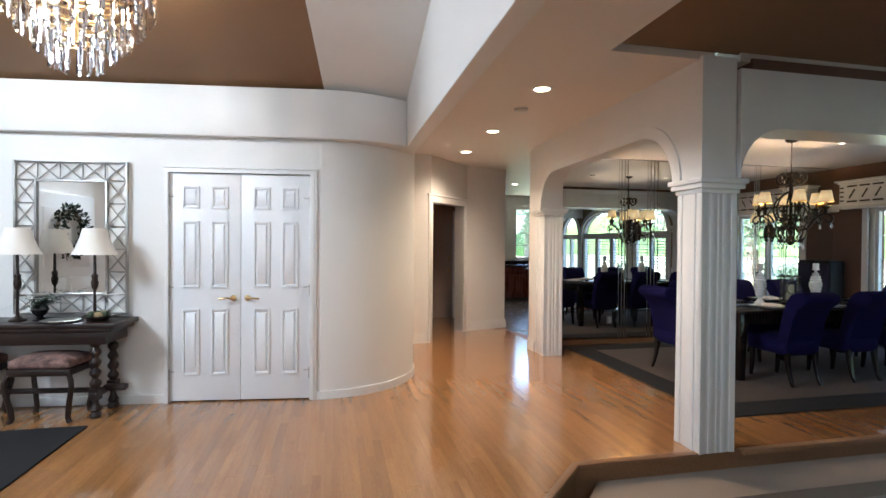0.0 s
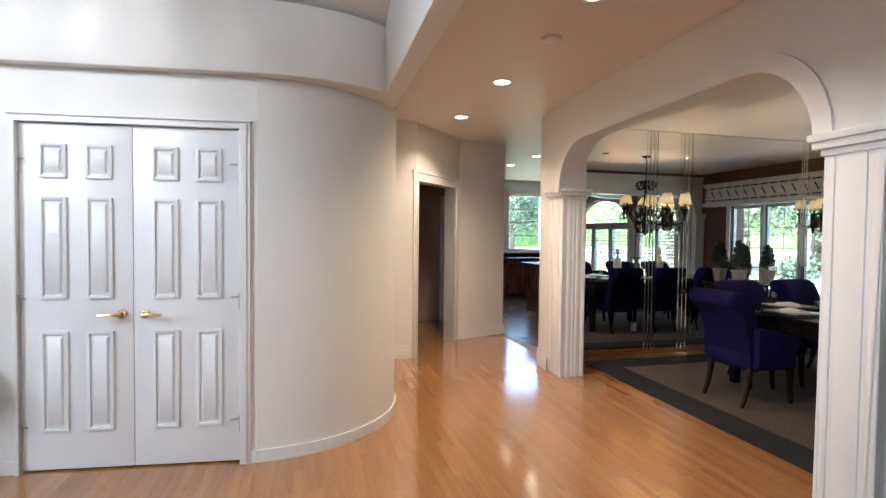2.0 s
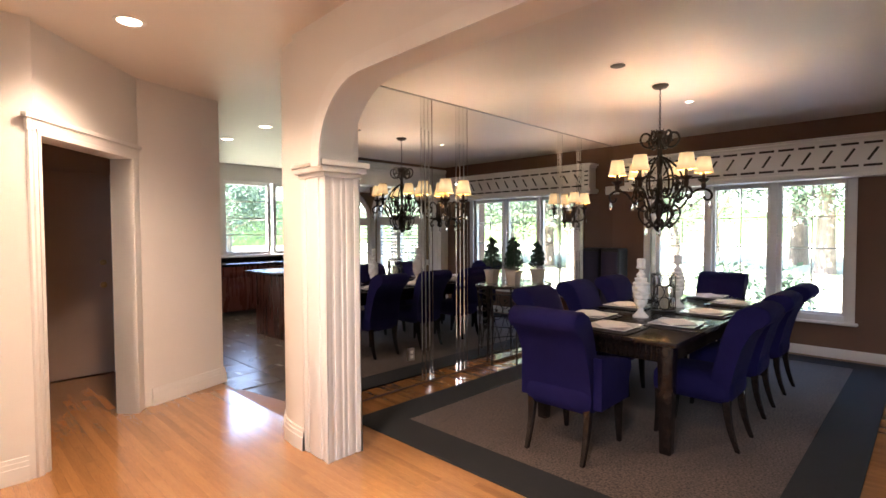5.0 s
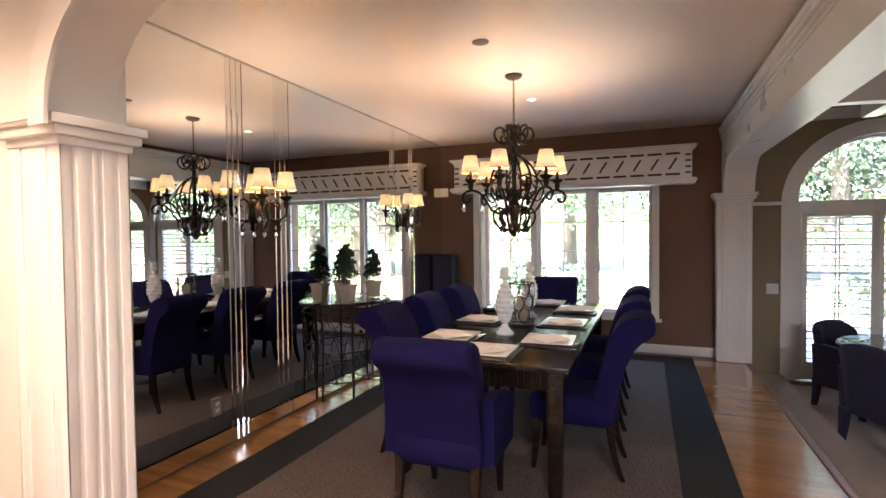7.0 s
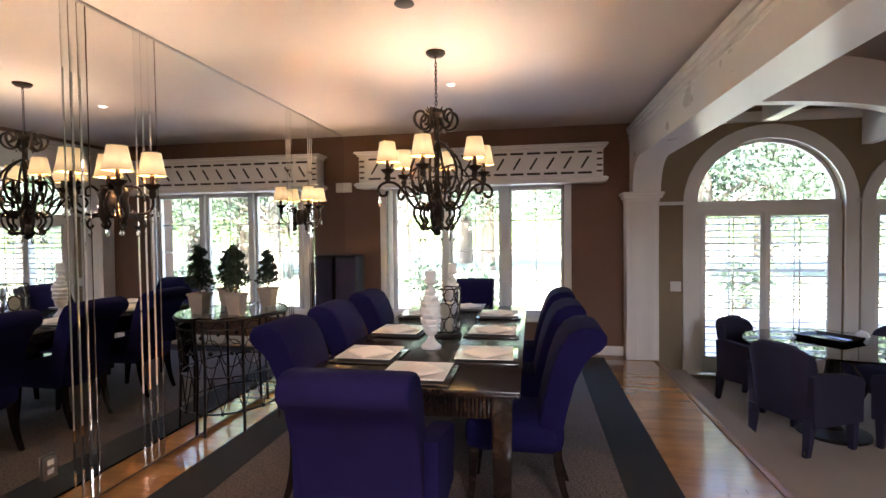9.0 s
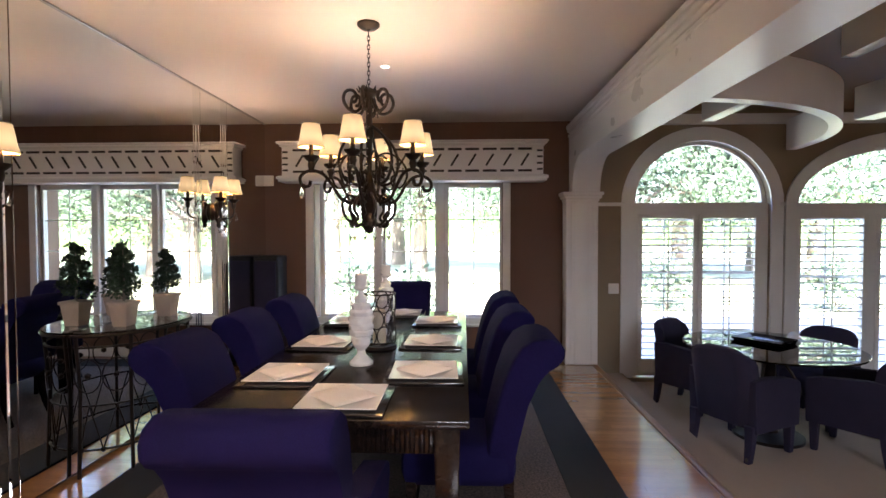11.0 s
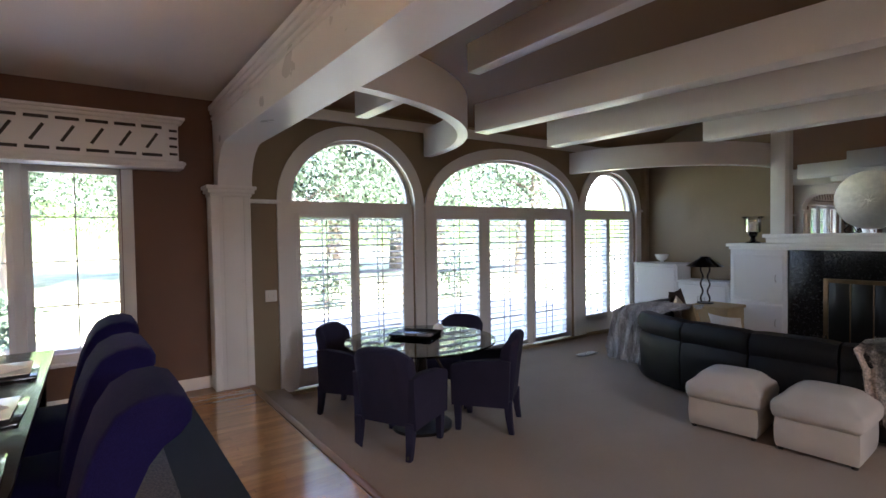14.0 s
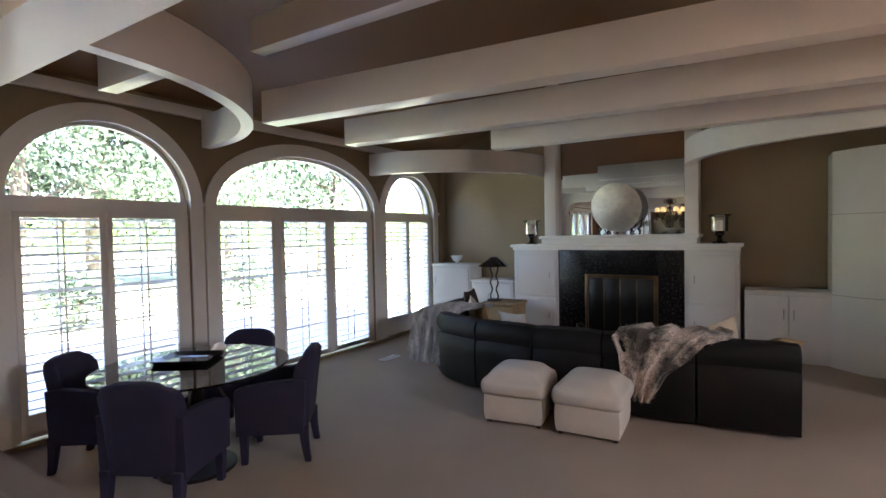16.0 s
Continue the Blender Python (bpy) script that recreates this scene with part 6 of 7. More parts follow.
pl = thing("silver_platter", pose(4.70, FY - 0.10, 1.348, -10), "large hammered silver round platter on a dark stand", "platter")
bm = bmesh.new()
lathe(bm, [(0.001, 0.03)] + [(0.022 * j, 0.03 - 0.00013 * j * j) for j in range(1, 16)] + [(0.35, 0.0), (0.348, -0.006), (0.30, -0.004), (0.001, 0.012)], 56, pose(0, 0.02, 0.40, -90))
rnd = random.Random(4)
for v in bm.verts:
    v.co.y += rnd.uniform(-0.0035, 0.0035)
part("dish", bm, SILVER, pl)
for s in (-1, 1):
    bm = bmesh.new()
    tube(bm, smooth_line([(s * 0.22, 0.06, 0.01), (s * 0.24, 0.09, 0.06), (s * 0.20, 0.07, 0.10), (s * 0.25, 0.0, 0.12), (s * 0.28, -0.03, 0.24)]), 0.012, 6)
    tube(bm, [(s * 0.24, 0.08, 0.006), (s * 0.16, -0.06, 0.006), (s * 0.26, -0.06, 0.2)], 0.008, 6)
    part("stand", bm, IRON, pl)
for x in (3.42, 6.03):
    cl = thing("candle_lantern", pose(x, FY - 0.14, 1.22) @ Matrix.Diagonal((1.25, 1.25, 1.25, 1)), "glass candle lantern on a black turned foot", "candle lantern", "mantel candle lanterns")
    bm = bmesh.new()
    lathe(bm, [(0.001, 0), (0.075, 0), (0.078, 0.012), (0.03, 0.03), (0.022, 0.06), (0.045, 0.085), (0.05, 0.10), (0.03, 0.115), (0.001, 0.115)], 18)
    part("foot", bm, LACQUER, cl)
    bm = bmesh.new()
    lathe(bm, [(0.045, 0.11), (0.075, 0.13), (0.078, 0.27), (0.112, 0.295), (0.115, 0.30), (0.081, 0.275), (0.078, 0.13), (0.047, 0.108)], 20, close=False)
    part("glass", bm, CRYSTAL, cl)
    bm = bmesh.new()
    lathe(bm, [(0.001, 0.115), (0.034, 0.115), (0.034, 0.24), (0.001, 0.238)], 14)
    part("candle", bm, CANDLE, cl)
et = thing("end_table", pose(6.21, -2.8, LOW), "square tan end table beside the sofa", "end table")
part("top", rbox(-0.26, 0.26, -0.26, 0.26, 0.58, 0.62, 0.01), TANCUSH, et)
part("box", rbox(-0.24, 0.24, -0.24, 0.24, 0.0, 0.58, 0.01), TANCUSH, et)
lp = thing("table_lamp", pose(6.38, -2.8, LOW + 0.62) @ Matrix.Diagonal((1.2, 1.2, 1.3, 1)), "black table lamp with twisted stem and wide shade", "lamp")
for s in (-1, 1):
    bm = bmesh.new()
    tube(bm, [(s * (0.04 + 0.014 * math.sin(k * 0.8)), 0.0, 0.012 + 0.40 * k / 20) for k in range(21)], 0.009, 6)
    part("stem", bm, IRON, lp)
bm = bmesh.new()
lathe(bm, [(0.001, 0), (0.09, 0), (0.09, 0.012), (0.001, 0.014)], 20)
part("base", bm, IRON, lp)
bm = bmesh.new()
lathe(bm, [(0.20, 0.40), (0.06, 0.49), (0.05, 0.505), (0.001, 0.51), (0.001, 0.50), (0.05, 0.487), (0.195, 0.40)], 24, close=False)
part("shade", bm, LACQUER, lp)
bw = thing("footed_bowl", pose(7.45, -3.5, 0.89), "white footed bowl on the corner cabinet", "bowl")
bm = bmesh.new()
lathe(bm, [(0.001, 0), (0.05, 0), (0.03, 0.02), (0.03, 0.03), (0.08, 0.06), (0.11, 0.12), (0.118, 0.14), (0.11, 0.14), (0.075, 0.065), (0.001, 0.045)], 20)
part("vessel", bm, CHINA, bw)
tu = thing("glass_tumbler", pose(5.15, FY + 0.16, LOW + 0.08), "glass candle jar on the hearth", "candle jar")
bm = bmesh.new()
lathe(bm, [(0.001, 0), (0.08, 0), (0.085, 0.24), (0.08, 0.24), (0.075, 0.02), (0.001, 0.015)], 18)
part("jar", bm, CRYSTAL, tu)

# ---- foyer ----
def foyer(x, y, z=0.0, rz=0.0):
    return CLOSET @ pose(x, y, z, 0, 0, rz)


ct = thing("hall_console", foyer(-2.36, -0.22), "dark carved wooden console table with twisted legs", "console table")
part("tabletop", rbox(-0.80, 0.80, -0.20, 0.20, 0.735, 0.775, 0.01), CARVED, ct)
bm = bmesh.new()
box(bm, -0.72, 0.72, -0.17, 0.17, 0.60, 0.735)
v = box(bm, -0.77, 0.77, -0.185, 0.185, 0.70, 0.74)
part("apron", soft(bm, 0.012), CARVED, ct)
for sx in (-1, 1):
    for sy in (-1, 1):
        prof = [(0.03, 0.05), (0.042, 0.07), (0.03, 0.10), (0.022, 0.12)]
        for k in range(4):
            z = 0.24 + k * 0.085
            prof += [(0.022, z), (0.042, z + 0.03), (0.042, z + 0.05), (0.022, z + 0.08)]
        prof += [(0.035, 0.585), (0.04, 0.605)]
        bm = bmesh.new()
        lathe(bm, [(0.001, 0.0), (0.035, 0.0), (0.045, 0.025), (0.035, 0.05)] + prof, 12, Matrix.Translation((sx * 0.62, sy * 0.13, 0)))
        box(bm, sx * 0.62 - 0.035, sx * 0.62 + 0.035, sy * 0.13 - 0.035, sy * 0.13 + 0.035, 0.15, 0.24)
        part("leg", bm, CARVED, ct)
    part("foot_rail", rbox(sx * 0.62 - 0.03, sx * 0.62 + 0.03, -0.17, 0.17, 0.17, 0.215, 0.012), CARVED, ct)
part("stretcher", rbox(-0.62, 0.62, -0.03, 0.03, 0.175, 0.21, 0.01), CARVED, ct)
part("stretcher", rbox(0.62, 0.80, -0.04, 0.03, 0.19, 0.24, 0.015), CARVED, ct)

SPOTTED = material("spotted_fabric", (0.17, 0.10, 0.085), 0.9, tone=0.75, scale=16, grain=0.3, bump=0.3, bump_scale=120)
for x in (-2.10, -2.76):
    st = thing("stool", foyer(x, -0.30), "dark cabriole stool with spotted fabric seat under the console", "stool", "stools under the console")
    part("seat", cushion(-0.24, 0.24, -0.17, 0.17, 0.42, 0.50, 0.03), SPOTTED, st)
    part("seat_frame", rbox(-0.235, 0.235, -0.165, 0.165, 0.37, 0.425, 0.01), CARVED, st)
    for sx in (-1, 1):
        for sy in (-1, 1):
            bm = bmesh.new()
            tube(bm, smooth_line([(sx * 0.22, sy * 0.15, 0.38), (sx * 0.245, sy * 0.165, 0.30), (sx * 0.22, sy * 0.15, 0.15), (sx * 0.205, sy * 0.14, 0.04), (sx * 0.225, sy * 0.15, 0.0)]), 0.02, 8, None)
            part("leg", bm, CARVED, st)

mr = thing("wall_mirror", foyer(-2.11, -0.002, 1.46), "square wall mirror in a silver lattice frame", "mirror")
SILVERFRAME = material("brushed_pewter", (0.45, 0.44, 0.42), 0.35, metal=0.9, tone=0.15, scale=10)
W, H = 0.46, 0.66
bm = bmesh.new()
box(bm, -W + 0.18, W - 0.18, -0.022, -0.016, -H + 0.18, H - 0.18)
part("glass", bm, MIRROR, mr)
bm = bmesh.new()
box(bm, -W, W, -0.010, 0.0, -H, H)
part("backing", bm, WHITE, mr)
bm = bmesh.new()
frame_of(on_y, -W, W, -H, H, 0.014, -0.04, -0.012, bm)
frame_of(on_y, -W + 0.165, W - 0.165, -H + 0.165, H - 0.165, 0.016, -0.04, -0.012, bm)
part("rim", soft(bm, 0.003), SILVERFRAME, mr)


def lattice(x0, x1, z0, z1):
    bm = bmesh.new()
    for a, b in (((x0, z0), (x1, z1)), ((x0, z1), (x1, z0))):
        tube(bm, [(a[0], -0.026, a[1]), (b[0], -0.026, b[1])], 0.006, 6)
    for a, b in (((x0, z0), (x0, z1)), ((x1, z0), (x1, z1)), ((x0, z0), (x1, z0)), ((x0, z1), (x1, z1))):
        tube(bm, [(a[0], -0.026, a[1]), (b[0], -0.026, b[1])], 0.005, 6)
    part("lattice_bar", bm, SILVERFRAME, mr)


for k in range(5):
    u0, u1 = -W + 0.007 + k * (2 * W - 0.014) / 5, -W + 0.007 + (k + 1) * (2 * W - 0.014) / 5
    lattice(u0, u1, H - 0.165, H - 0.007), lattice(u0, u1, -H + 0.007, -H + 0.165)
for k in range(5):
    z0, z1 = -H + 0.165 + k * (2 * H - 0.33) / 5, -H + 0.165 + (k + 1) * (2 * H - 0.33) / 5
    lattice(-W + 0.007, -W + 0.165, z0, z1), lattice(W - 0.165, W - 0.007, z0, z1)

for x in (-1.80, -2.39):
    tl = thing("table_lamp", foyer(x, -0.25, 0.775), "slim dark table lamp with a white bell shade", "lamp", "console lamps")
    bm = bmesh.new()
    lathe(bm, [(0.001, 0), (0.06, 0), (0.062, 0.012), (0.03, 0.03), (0.012, 0.045), (0.010, 0.25), (0.022, 0.27), (0.028, 0.31), (0.020, 0.35), (0.026, 0.37), (0.012, 0.39), (0.010, 0.54), (0.001, 0.55)], 14)
    part("stem", bm, CARVED, tl)
    bm = bmesh.new()
    lathe(bm, [(0.165, 0.545), (0.135, 0.60), (0.105, 0.68), (0.085, 0.76), (0.082, 0.76), (0.102, 0.68), (0.132, 0.60), (0.162, 0.545)], 28, close=False)
    part("shade", bm, SHADEOFF, tl)
pt = thing("potted_fern", foyer(-2.24, -0.22, 0.775), "green fern in a dark glass urn on the console", "plant")
bm = bmesh.new()
lathe(bm, [(0.001, 0), (0.05, 0), (0.05, 0.01), (0.02, 0.03), (0.05, 0.06), (0.065, 0.09), (0.055, 0.12), (0.001, 0.12)], 16)
part("urn", bm, LACQUER, pt)
rnd = random.Random(11)
bm = bmesh.new()
for k in range(46):
    a, lift = rnd.uniform(0, 6.28), rnd.uniform(0.3, 1.2)
    ln = rnd.uniform(0.18, 0.32)
    prev = Vector((0, 0, 0.12))
    for j in range(1, 9):
        f = j / 8
        p = Vector((math.cos(a) * ln * f * math.cos(lift * (1 - f)), math.sin(a) * ln * f * math.cos(lift * (1 - f)), 0.12 + ln * (math.sin(lift) * f - 0.5 * f * f)))
        d = (p - prev)
        for s in (-1, 1):
            q = Vector((-math.sin(a), math.cos(a), 0.1)) * s * 0.045 * (1.1 - f) + d * 0.6
            w = d.normalized() * 0.010
            v = [bm.verts.new(t) for t in (prev - w, prev + w, prev + q)]
            bm.faces.new(v)
        prev = p
part("fronds", bm, LEAF, pt)
bo = thing("fruit_bowl", foyer(-1.76, -0.28, 0.775), "low dark bowl filled with dried moss balls", "bowl")
bm = bmesh.new()
lathe(bm, [(0.001, 0), (0.05, 0), (0.09, 0.03), (0.11, 0.045), (0.105, 0.048), (0.06, 0.02), (0.001, 0.012)], 20)
part("dish", bm, CARVED, bo)
for k in range(6):
    bm = bmesh.new()
    a = k * 1.05
    bmesh.ops.create_icosphere(bm, subdivisions=2, radius=0.033, matrix=Matrix.Translation((0.05 * math.cos(a), 0.05 * math.sin(a), 0.05)))
    part("moss_ball", bm, TANCUSH if k % 2 else LEAF, bo)
dish = thing("serving_dish", foyer(-2.02, -0.32, 0.775), "low silver beaded dish on the console", "dish")
bm = bmesh.new()
lathe(bm, [(0.001, 0), (0.09, 0), (0.14, 0.018), (0.135, 0.02), (0.08, 0.006), (0.001, 0.006)], 24)
part("plate", bm, SILVER, dish)
mat_ = solid("door_mat", rbox(-3.4, -1.95, 2.4, 4.36, 0.0, 0.014, 0.004), RUGBLACK, "large plain black mat on the oak floor", "mat")

# crystal chandelier of the foyer
cc = thing("crystal_chandelier", pose(-1.63, 3.48, 2.43), "tiered chandelier of long clear crystal prisms", "chandelier")
PRISM = {}
for ln in (0.16, 0.2):
    bm = bmesh.new()
    lathe(bm, [(0.001, -ln - 0.012), (0.013, -ln), (0.013, 0)], 3)
    PRISM[ln] = mesh_of(bm, "prism", CRYSTAL, 0)
for r, z, n, ln in ((0.07, 0.18, 7, 0.16), (0.13, 0.24, 13, 0.2), (0.20, 0.33, 20, 0.2), (0.28, 0.42, 26, 0.2), (0.35, 0.52, 32, 0.2), (0.41, 0.62, 38, 0.2), (0.41, 0.82, 38, 0.2)):
    bm = bmesh.new()
    tube(bm, [(r * math.cos(k * math.pi / 16), r * math.sin(k * math.pi / 16), z + 0.004) for k in range(33)], 0.006, 6)
    rg = part("tier_ring", bm, BRASS, cc)
    for k in range(n):
        a = 2 * math.pi * k / n
        part("prism", PRISM[ln], CRYSTAL, rg, "", pose(r * math.cos(a), r * math.sin(a), z, 0, 0, math.degrees(a) + (k % 3) * 15))
bm = bmesh.new()
tube(bm, [(0, 0, 0.2), (0, 0, 1.2)], 0.012, 8)
for z in (0.184, 0.244, 0.334, 0.424, 0.524, 0.624, 0.824):
    r = {0.184: 0.07, 0.244: 0.13, 0.334: 0.20, 0.424: 0.28, 0.524: 0.35, 0.624: 0.41, 0.824: 0.41}[z]
    for k in range(3):
        a = k * 2.094
        tube(bm, [(0, 0, z), (r * math.cos(a), r * math.sin(a), z)], 0.005, 5)
part("stem", bm, BRASS, cc)
for k in range(6):
    bm = bmesh.new()
    a = k * 1.047
    bmesh.ops.create_uvsphere(bm, u_segments=10, v_segments=6, radius=0.03, matrix=Matrix.Translation((0.12 * math.cos(a), 0.12 * math.sin(a), 0.45)))
    part("bulb", bm, BULB, cc)
lamp("crystal_lamp", "POINT", pose(-1.63, 3.48, 2.85), 6.5, (1.0, 0.86, 0.7), soft=0.05)

# entrance side of the foyer, seen in the mirror
ed = tagged(new("door_4"), "white panelled entrance door with a wreath", "door", "", "structure")
part("leaf", rbox(-4.6, -4.55, 1.5, 2.6, 0.0, 2.1, 0.005), DOORWHITE, ed)
for y0, y1 in ((1.6, 2.0), (2.1, 2.5)):
    for z0, z1 in ((0.2, 0.9), (1.05, 1.9)):
        part("panel", rbox(-4.555, -4.54, y0, y1, z0, z1, 0.006), DOORWHITE, ed)
wr = thing("wreath", pose(-4.53, 2.05, 1.56), "dark green leafy wreath on the entrance door", "wreath")
bm = bmesh.new()
rnd = random.Random(21)
leaf_cloud(bm, [(rnd.uniform(0.0, 0.04), 0.24 * math.cos(t), 0.31 * math.sin(t), 0.08) for t in [rnd.uniform(0, 6.283) for _ in range(900)]], 0.06, rnd)
part("leaves", bm, LEAF, wr)
bm = bmesh.new()
tube(bm, [(0.01, 0.24 * math.cos(t), 0.31 * math.sin(t)) for t in [j * math.pi / 12 for j in range(25)]], 0.02, 6)
part("ring", bm, BARK, wr)

# ---- outside ----
bm = bmesh.new()
box(bm, 8.1, 13.5, -6, 7.5, -0.42, -0.36)
structure("pavement", bm, DECK, "pale sunlit terrace paving", "terrace")


def tree(x, y, h, spread, seed, leaves=1500):
    rnd = random.Random(seed)
    t = thing("tree", pose(x, y, -0.43), "tall leafy deciduous tree on the lawn", "tree", "trees on the lawn")
    bm = bmesh.new()
    bend = rnd.uniform(-0.4, 0.4)
    line = [(bend * f * f, 0.3 * bend * f, h * 0.8 * f) for f in (0, 0.2, 0.4, 0.6, 0.8, 1.0)]
    r = 0.03 * h
    tube(bm, line, r, 9, (1.25, 1, 0.85, 0.65, 0.45, 0.2))
    tips = []
    for k in range(16):
        f = rnd.uniform(0.22, 0.95)
        a = rnd.uniform(0, 6.283)
        base = Vector((bend * f * f, 0.3 * bend * f, h * 0.8 * f))
        ln = spread * (1.15 - 0.6 * f) * rnd.uniform(0.7, 1.1)
        tip = base + Vector((math.cos(a) * ln, math.sin(a) * ln, ln * rnd.uniform(0.1, 0.5)))
        mid = base.lerp(tip, 0.5) + Vector((0, 0, 0.1 * ln))
        tube(bm, [base, mid, tip], r * 0.35, 6, (1, 0.6, 0.2))
        tips += [mid, tip, mid.lerp(tip, 0.5), tip + Vector((rnd.gauss(0, 0.5), rnd.gauss(0, 0.5), rnd.gauss(0.3, 0.4)))]
    part("trunk", bm, BARK, t)
    # the crown: many small folded leaves in loose clumps round the twigs
    gen = np.random.default_rng(seed)
    at = np.array([tuple(p) for p in tips])[gen.integers(0, len(tips), leaves)]
    d = gen.normal(size=(leaves, 3))
    d[:, 2] += 0.3
    d /= np.linalg.norm(d, axis=1, keepdims=True)
    at = at + d * (spread * 0.44 * gen.random((leaves, 1)) ** 0.5)
    side = np.cross(d, gen.normal(size=(leaves, 3)))
    side /= np.linalg.norm(side, axis=1, keepdims=True)
    tip = d + np.cross(side, d) * 0.5
    tip /= np.linalg.norm(tip, axis=1, keepdims=True)
    q = 0.15 * gen.uniform(0.6, 1.4, (leaves, 1))
    pts = np.stack([at, at + tip * q * 0.5 + side * q * 0.3, at + tip * q, at + tip * q * 0.5 - side * q * 0.3], axis=1).reshape(-1, 3)
    me = bpy.data.meshes.new("crown")
    me.from_pydata(pts.tolist(), [], [f for k in range(0, 4 * leaves, 4) for f in ((k, k + 1, k + 2), (k, k + 2, k + 3))])
    me.materials.append(TREELEAF)
    part("crown", me, TREELEAF, t)


for k, (x, y, h, s) in enumerate(((27, 6.6, 11, 3.6), (21, -1.6, 9.5, 3.2), (20, -8.0, 9, 3.2), (25, 10.5, 11, 3.8), (24, 1.6, 11, 3.8), (24, -5.0, 11, 3.9), (30, 14, 12, 4.2), (33, 8.5, 13, 4.6), (27, -10, 12, 4.0), (19, -12, 10, 3.4), (30, 0, 13, 4.6), (31, 17, 13, 4.6), (9, 40, 9, 3.2), (3, 44, 10, 3.4), (15, 38, 9, 3.4))):
    tree(x, y, h, s, 100 + k, 22000)


def shrub(x, y, r, seed):
    rnd = random.Random(seed)
    t = thing("shrub", pose(x, y, -0.43), "rounded leafy green shrub beside the terrace", "shrub", "shrubs by the terrace")
    bm = bmesh.new()
    for k in range(7):
        a = k * 0.9
        tube(bm, [(0, 0, 0), (0.4 * r * math.cos(a), 0.4 * r * math.sin(a), 0.9 * r)], 0.015, 5, (1, 0.4))
    part("stems", bm, BARK, t)
    bm = bmesh.new()
    leaf_cloud(bm, [(rnd.gauss(0, 0.3 * r), rnd.gauss(0, 0.3 * r), r * 0.75 + rnd.gauss(0, 0.25 * r), 0.35 * r) for _ in range(700)], 0.16, rnd)
    part("crown", bm, TREELEAF, t)


for k, (x, y, r) in enumerate(((13.2, 5.6, 0.7), (14.6, -0.6, 0.9), (14.4, -4.6, 1.0), (14.5, 7.2, 0.8))):
    shrub(x, y, r, 300 + k)
bm = bmesh.new()
for k in range(60):
    a0, a1 = -2.2 + k * 0.075, -2.2 + (k + 1) * 0.075
    r = 75
    h0, h1 = 5 + 1.5 * math.sin(k * 1.3) + 1 * math.sin(k * 3.7), 5 + 1.5 * math.sin((k + 1) * 1.3) + 1 * math.sin((k + 1) * 3.7)
    v = [bm.verts.new(p) for p in ((8 + r * math.cos(a0), r * math.sin(a0), -1), (8 + r * math.cos(a1), r * math.sin(a1), -1), (8 + r * math.cos(a1), r * math.sin(a1), h1), (8 + r * math.cos(a0), r * math.sin(a0), h0))]
    bm.faces.new(v)
bmesh.ops.remove_doubles(bm, verts=bm.verts, dist=0.01)
WOODS = material("far_woods", (0.09, 0.16, 0.05), 0.9, tone=0.6, scale=0.5, grain=0.5, bump_scale=3)
structure("backdrop", bm, WOODS, "distant line of green woods", "woods")

# ---- floor strips and tiles ----
def tinted(base, name, spread):
    """The same surface with a shade of its own for each separate piece."""
    mat = base.copy()
    mat.name = name
    n, l = mat.node_tree.nodes, mat.node_tree.links
    geo = n.new("ShaderNodeNewGeometry")
    mr = n.new("ShaderNodeMapRange")
    mr.inputs["To Min"].default_value, mr.inputs["To Max"].default_value = 1 - spread, 1 + spread
    l.new(geo.outputs["Random Per Island"], mr.inputs["Value"])
    hsv = [q for q in n if q.type == "HUE_SAT"][0]
    old = hsv.inputs["Value"].links[0].from_socket
    mu = n.new("ShaderNodeMath")
    mu.operation = "MULTIPLY"
    l.new(old, mu.inputs[0]), l.new(mr.outputs["Result"], mu.inputs[1]), l.new(mu.outputs[0], hsv.inputs["Value"])
    return mat


REST = tinted(WOODFLOOR, "honey_oak_strips", 0.14)
floor = bpy.data.objects["floor_hall"]
rnd = random.Random(77)
STRIP = 0.0572
PLANKS = {}


def plank_mesh(ln):
    if ln not in PLANKS:
        bm = bmesh.new()
        v = box(bm, -STRIP / 2 + 0.0002, STRIP / 2 - 0.0002, 0.0003, ln - 0.0003, -0.0035, 0.0)
        for q in v:
            if q.co.z > -0.001:
                q.co.x *= 0.997
        PLANKS[ln] = mesh_of(bm, "floor_strip", WOODFLOOR, 0)
    return PLANKS[ln]


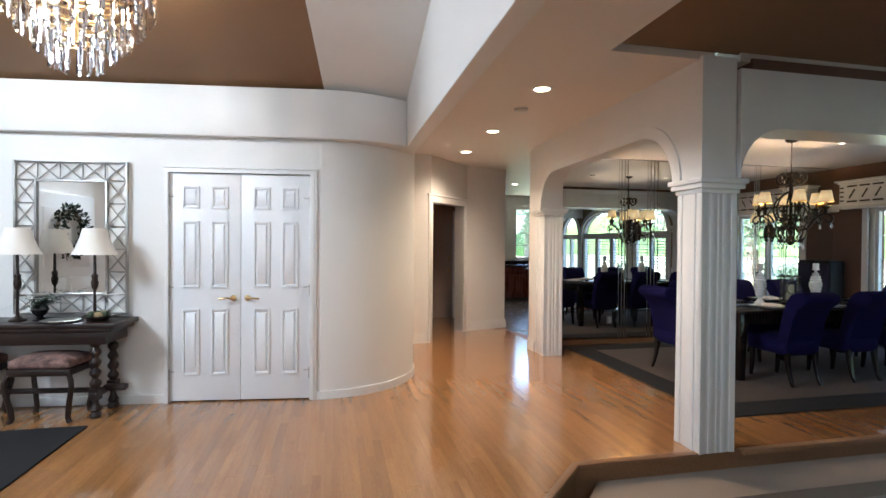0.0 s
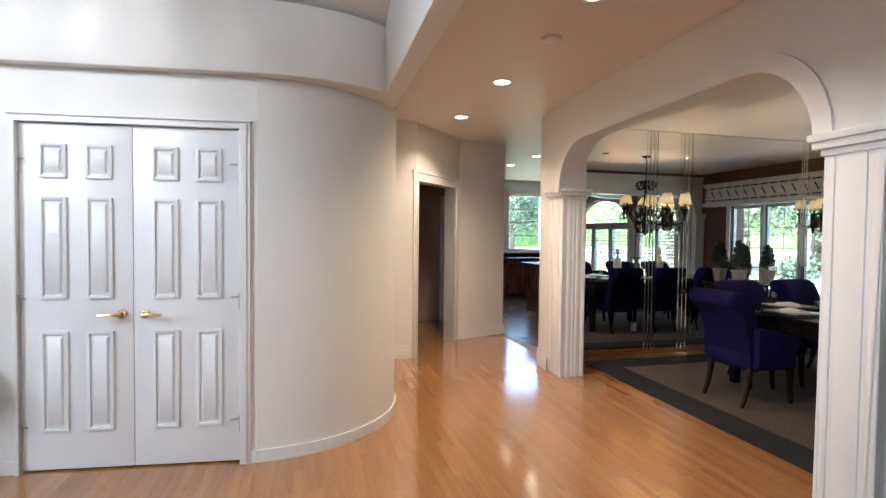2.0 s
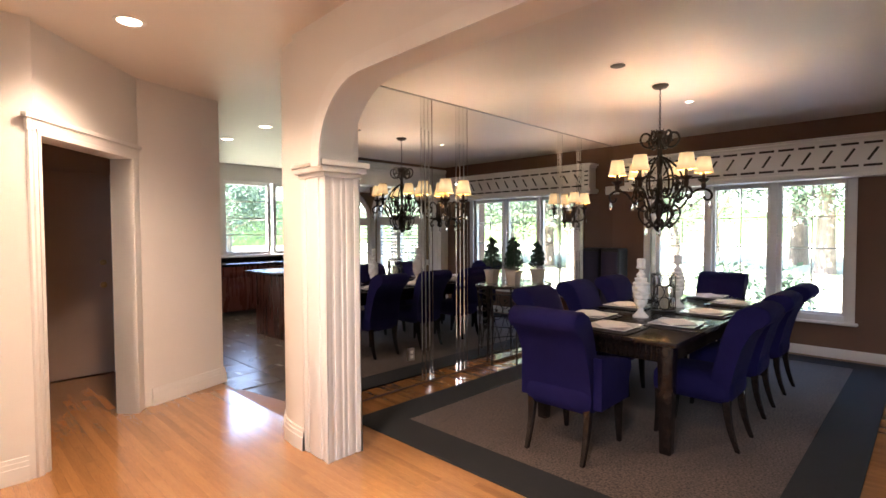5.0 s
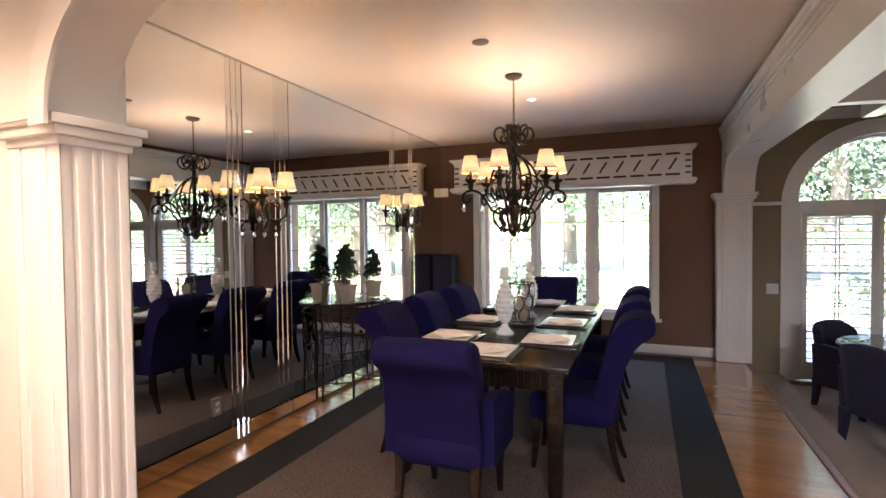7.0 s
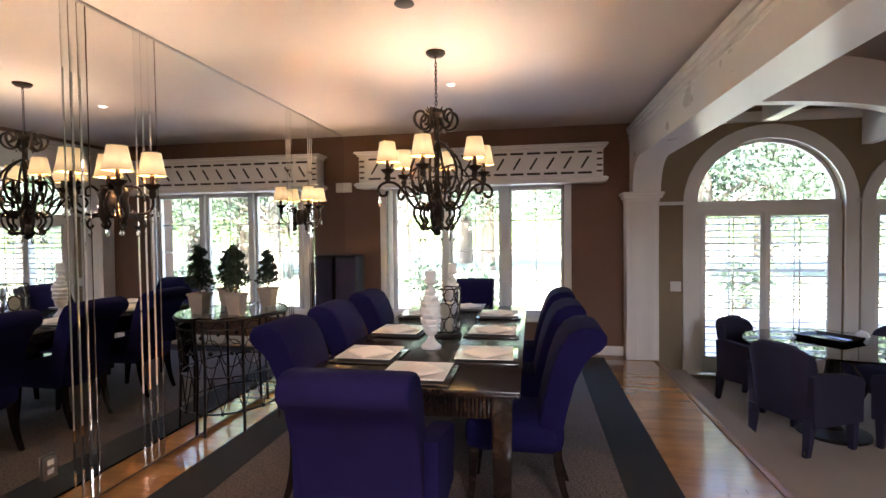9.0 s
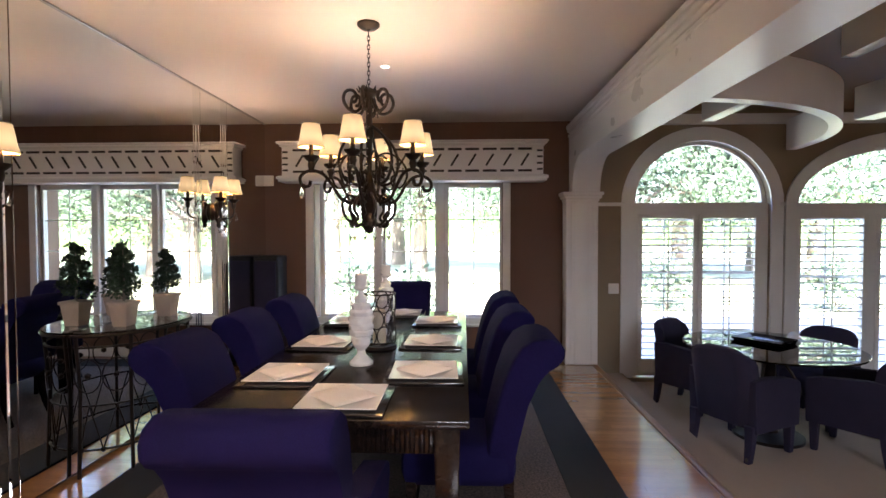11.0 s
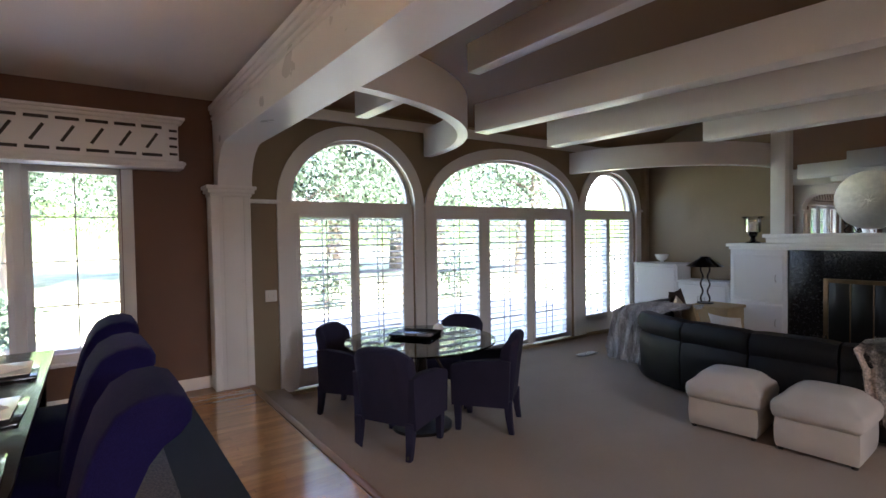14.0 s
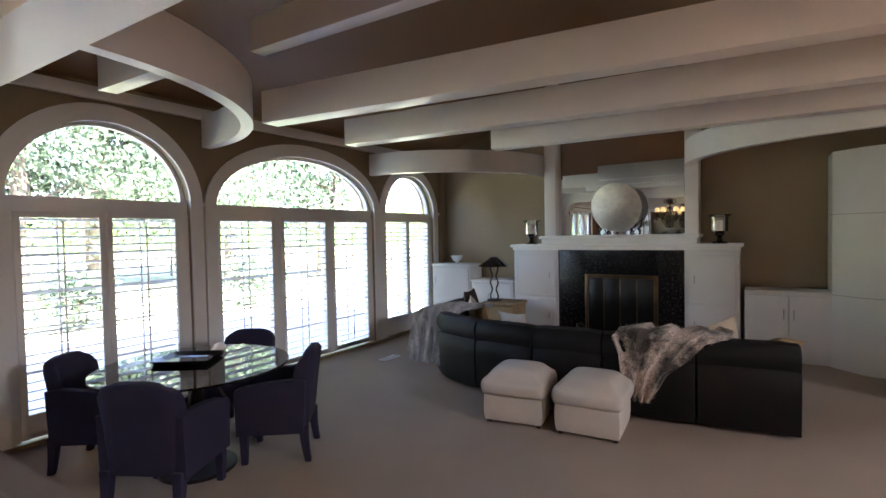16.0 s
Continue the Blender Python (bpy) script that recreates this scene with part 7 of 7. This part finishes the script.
def spans(x):
    """Where the oak floor runs along y at this x."""
    if x < 0.9:
        return [(-1.6, 7.15 if x > -0.25 else 4.9)]
    if x < 1.05:
        return [(-1.6, 7.15)]
    if x < 1.44:
        return [(2.66 + (x - 1.05) * 0.95, 9.4)]
    if x < 2.45:
        return [(3.06, 9.4)]
    if x < 2.72:
        return [(3.06, 8.0)]
    if x < 3.05:
        return [(3.06, 6.78)]
    return [(3.06, 3.62), (6.42, 6.78)]


verts, faces = [], []
count = 0
k = 0
x = -3.4
while x < 7.68:
    for y0, y1 in spans(x):
        y = y0 - rnd.uniform(0, 0.9)
        while y < y1:
            ln = rnd.choice((0.5, 0.7, 0.9, 1.1, 1.3))
            a, b = max(y, y0), min(y + ln, y1)
            whole = a == y and b == y + ln
            if b - a > 0.02:
                if whole and count < 300 and -0.7 < x < 2.45 and a > 2.4 and b < 7.6:
                    part("floor_strip", plank_mesh(ln), WOODFLOOR, floor, "", Matrix.Translation((x, a, 0)))
                    count += 1
                else:
                    i = len(verts)
                    h, g = STRIP / 2 - 0.0002, STRIP / 2 - 0.0003
                    verts += [(x - h, a, -0.0035), (x + h, a, -0.0035), (x + h, b - 0.001, -0.0035), (x - h, b - 0.001, -0.0035), (x - g, a + 0.0005, 0), (x + g, a + 0.0005, 0), (x + g, b - 0.0015, 0), (x - g, b - 0.0015, 0)]
                    faces += [(i + 4, i + 5, i + 6, i + 7), (i, i + 1, i + 5, i + 4), (i + 1, i + 2, i + 6, i + 5), (i + 2, i + 3, i + 7, i + 6), (i + 3, i, i + 4, i + 7)]
            y += ln
    x += STRIP
me = bpy.data.meshes.new("floor_strips")
me.from_pydata(verts, [], faces)
me.materials.append(REST)
tagged(part("floor_strips", me, REST, floor), "", "", "", "stuff")

kitchen = bpy.data.objects["floor_kitchen"]
bm = bmesh.new()
box(bm, -0.222, 0.222, -0.222, 0.222, -0.010, 0.0)
TILEMESH = mesh_of(soft(bm, 0.003, 1), "tile", TILE, 0)
for i in range(9):
    for j in range(12):
        x, y = 2.95 + i * 0.45, 7.2 + j * 0.45
        if x > 2.9 + max(0, (8.0 - y) * 0.25) and (x > 3.2 or y > 7.6):
            part("tile", TILEMESH, TILE, kitchen, "", Matrix.Translation((x, y, -0.003)))
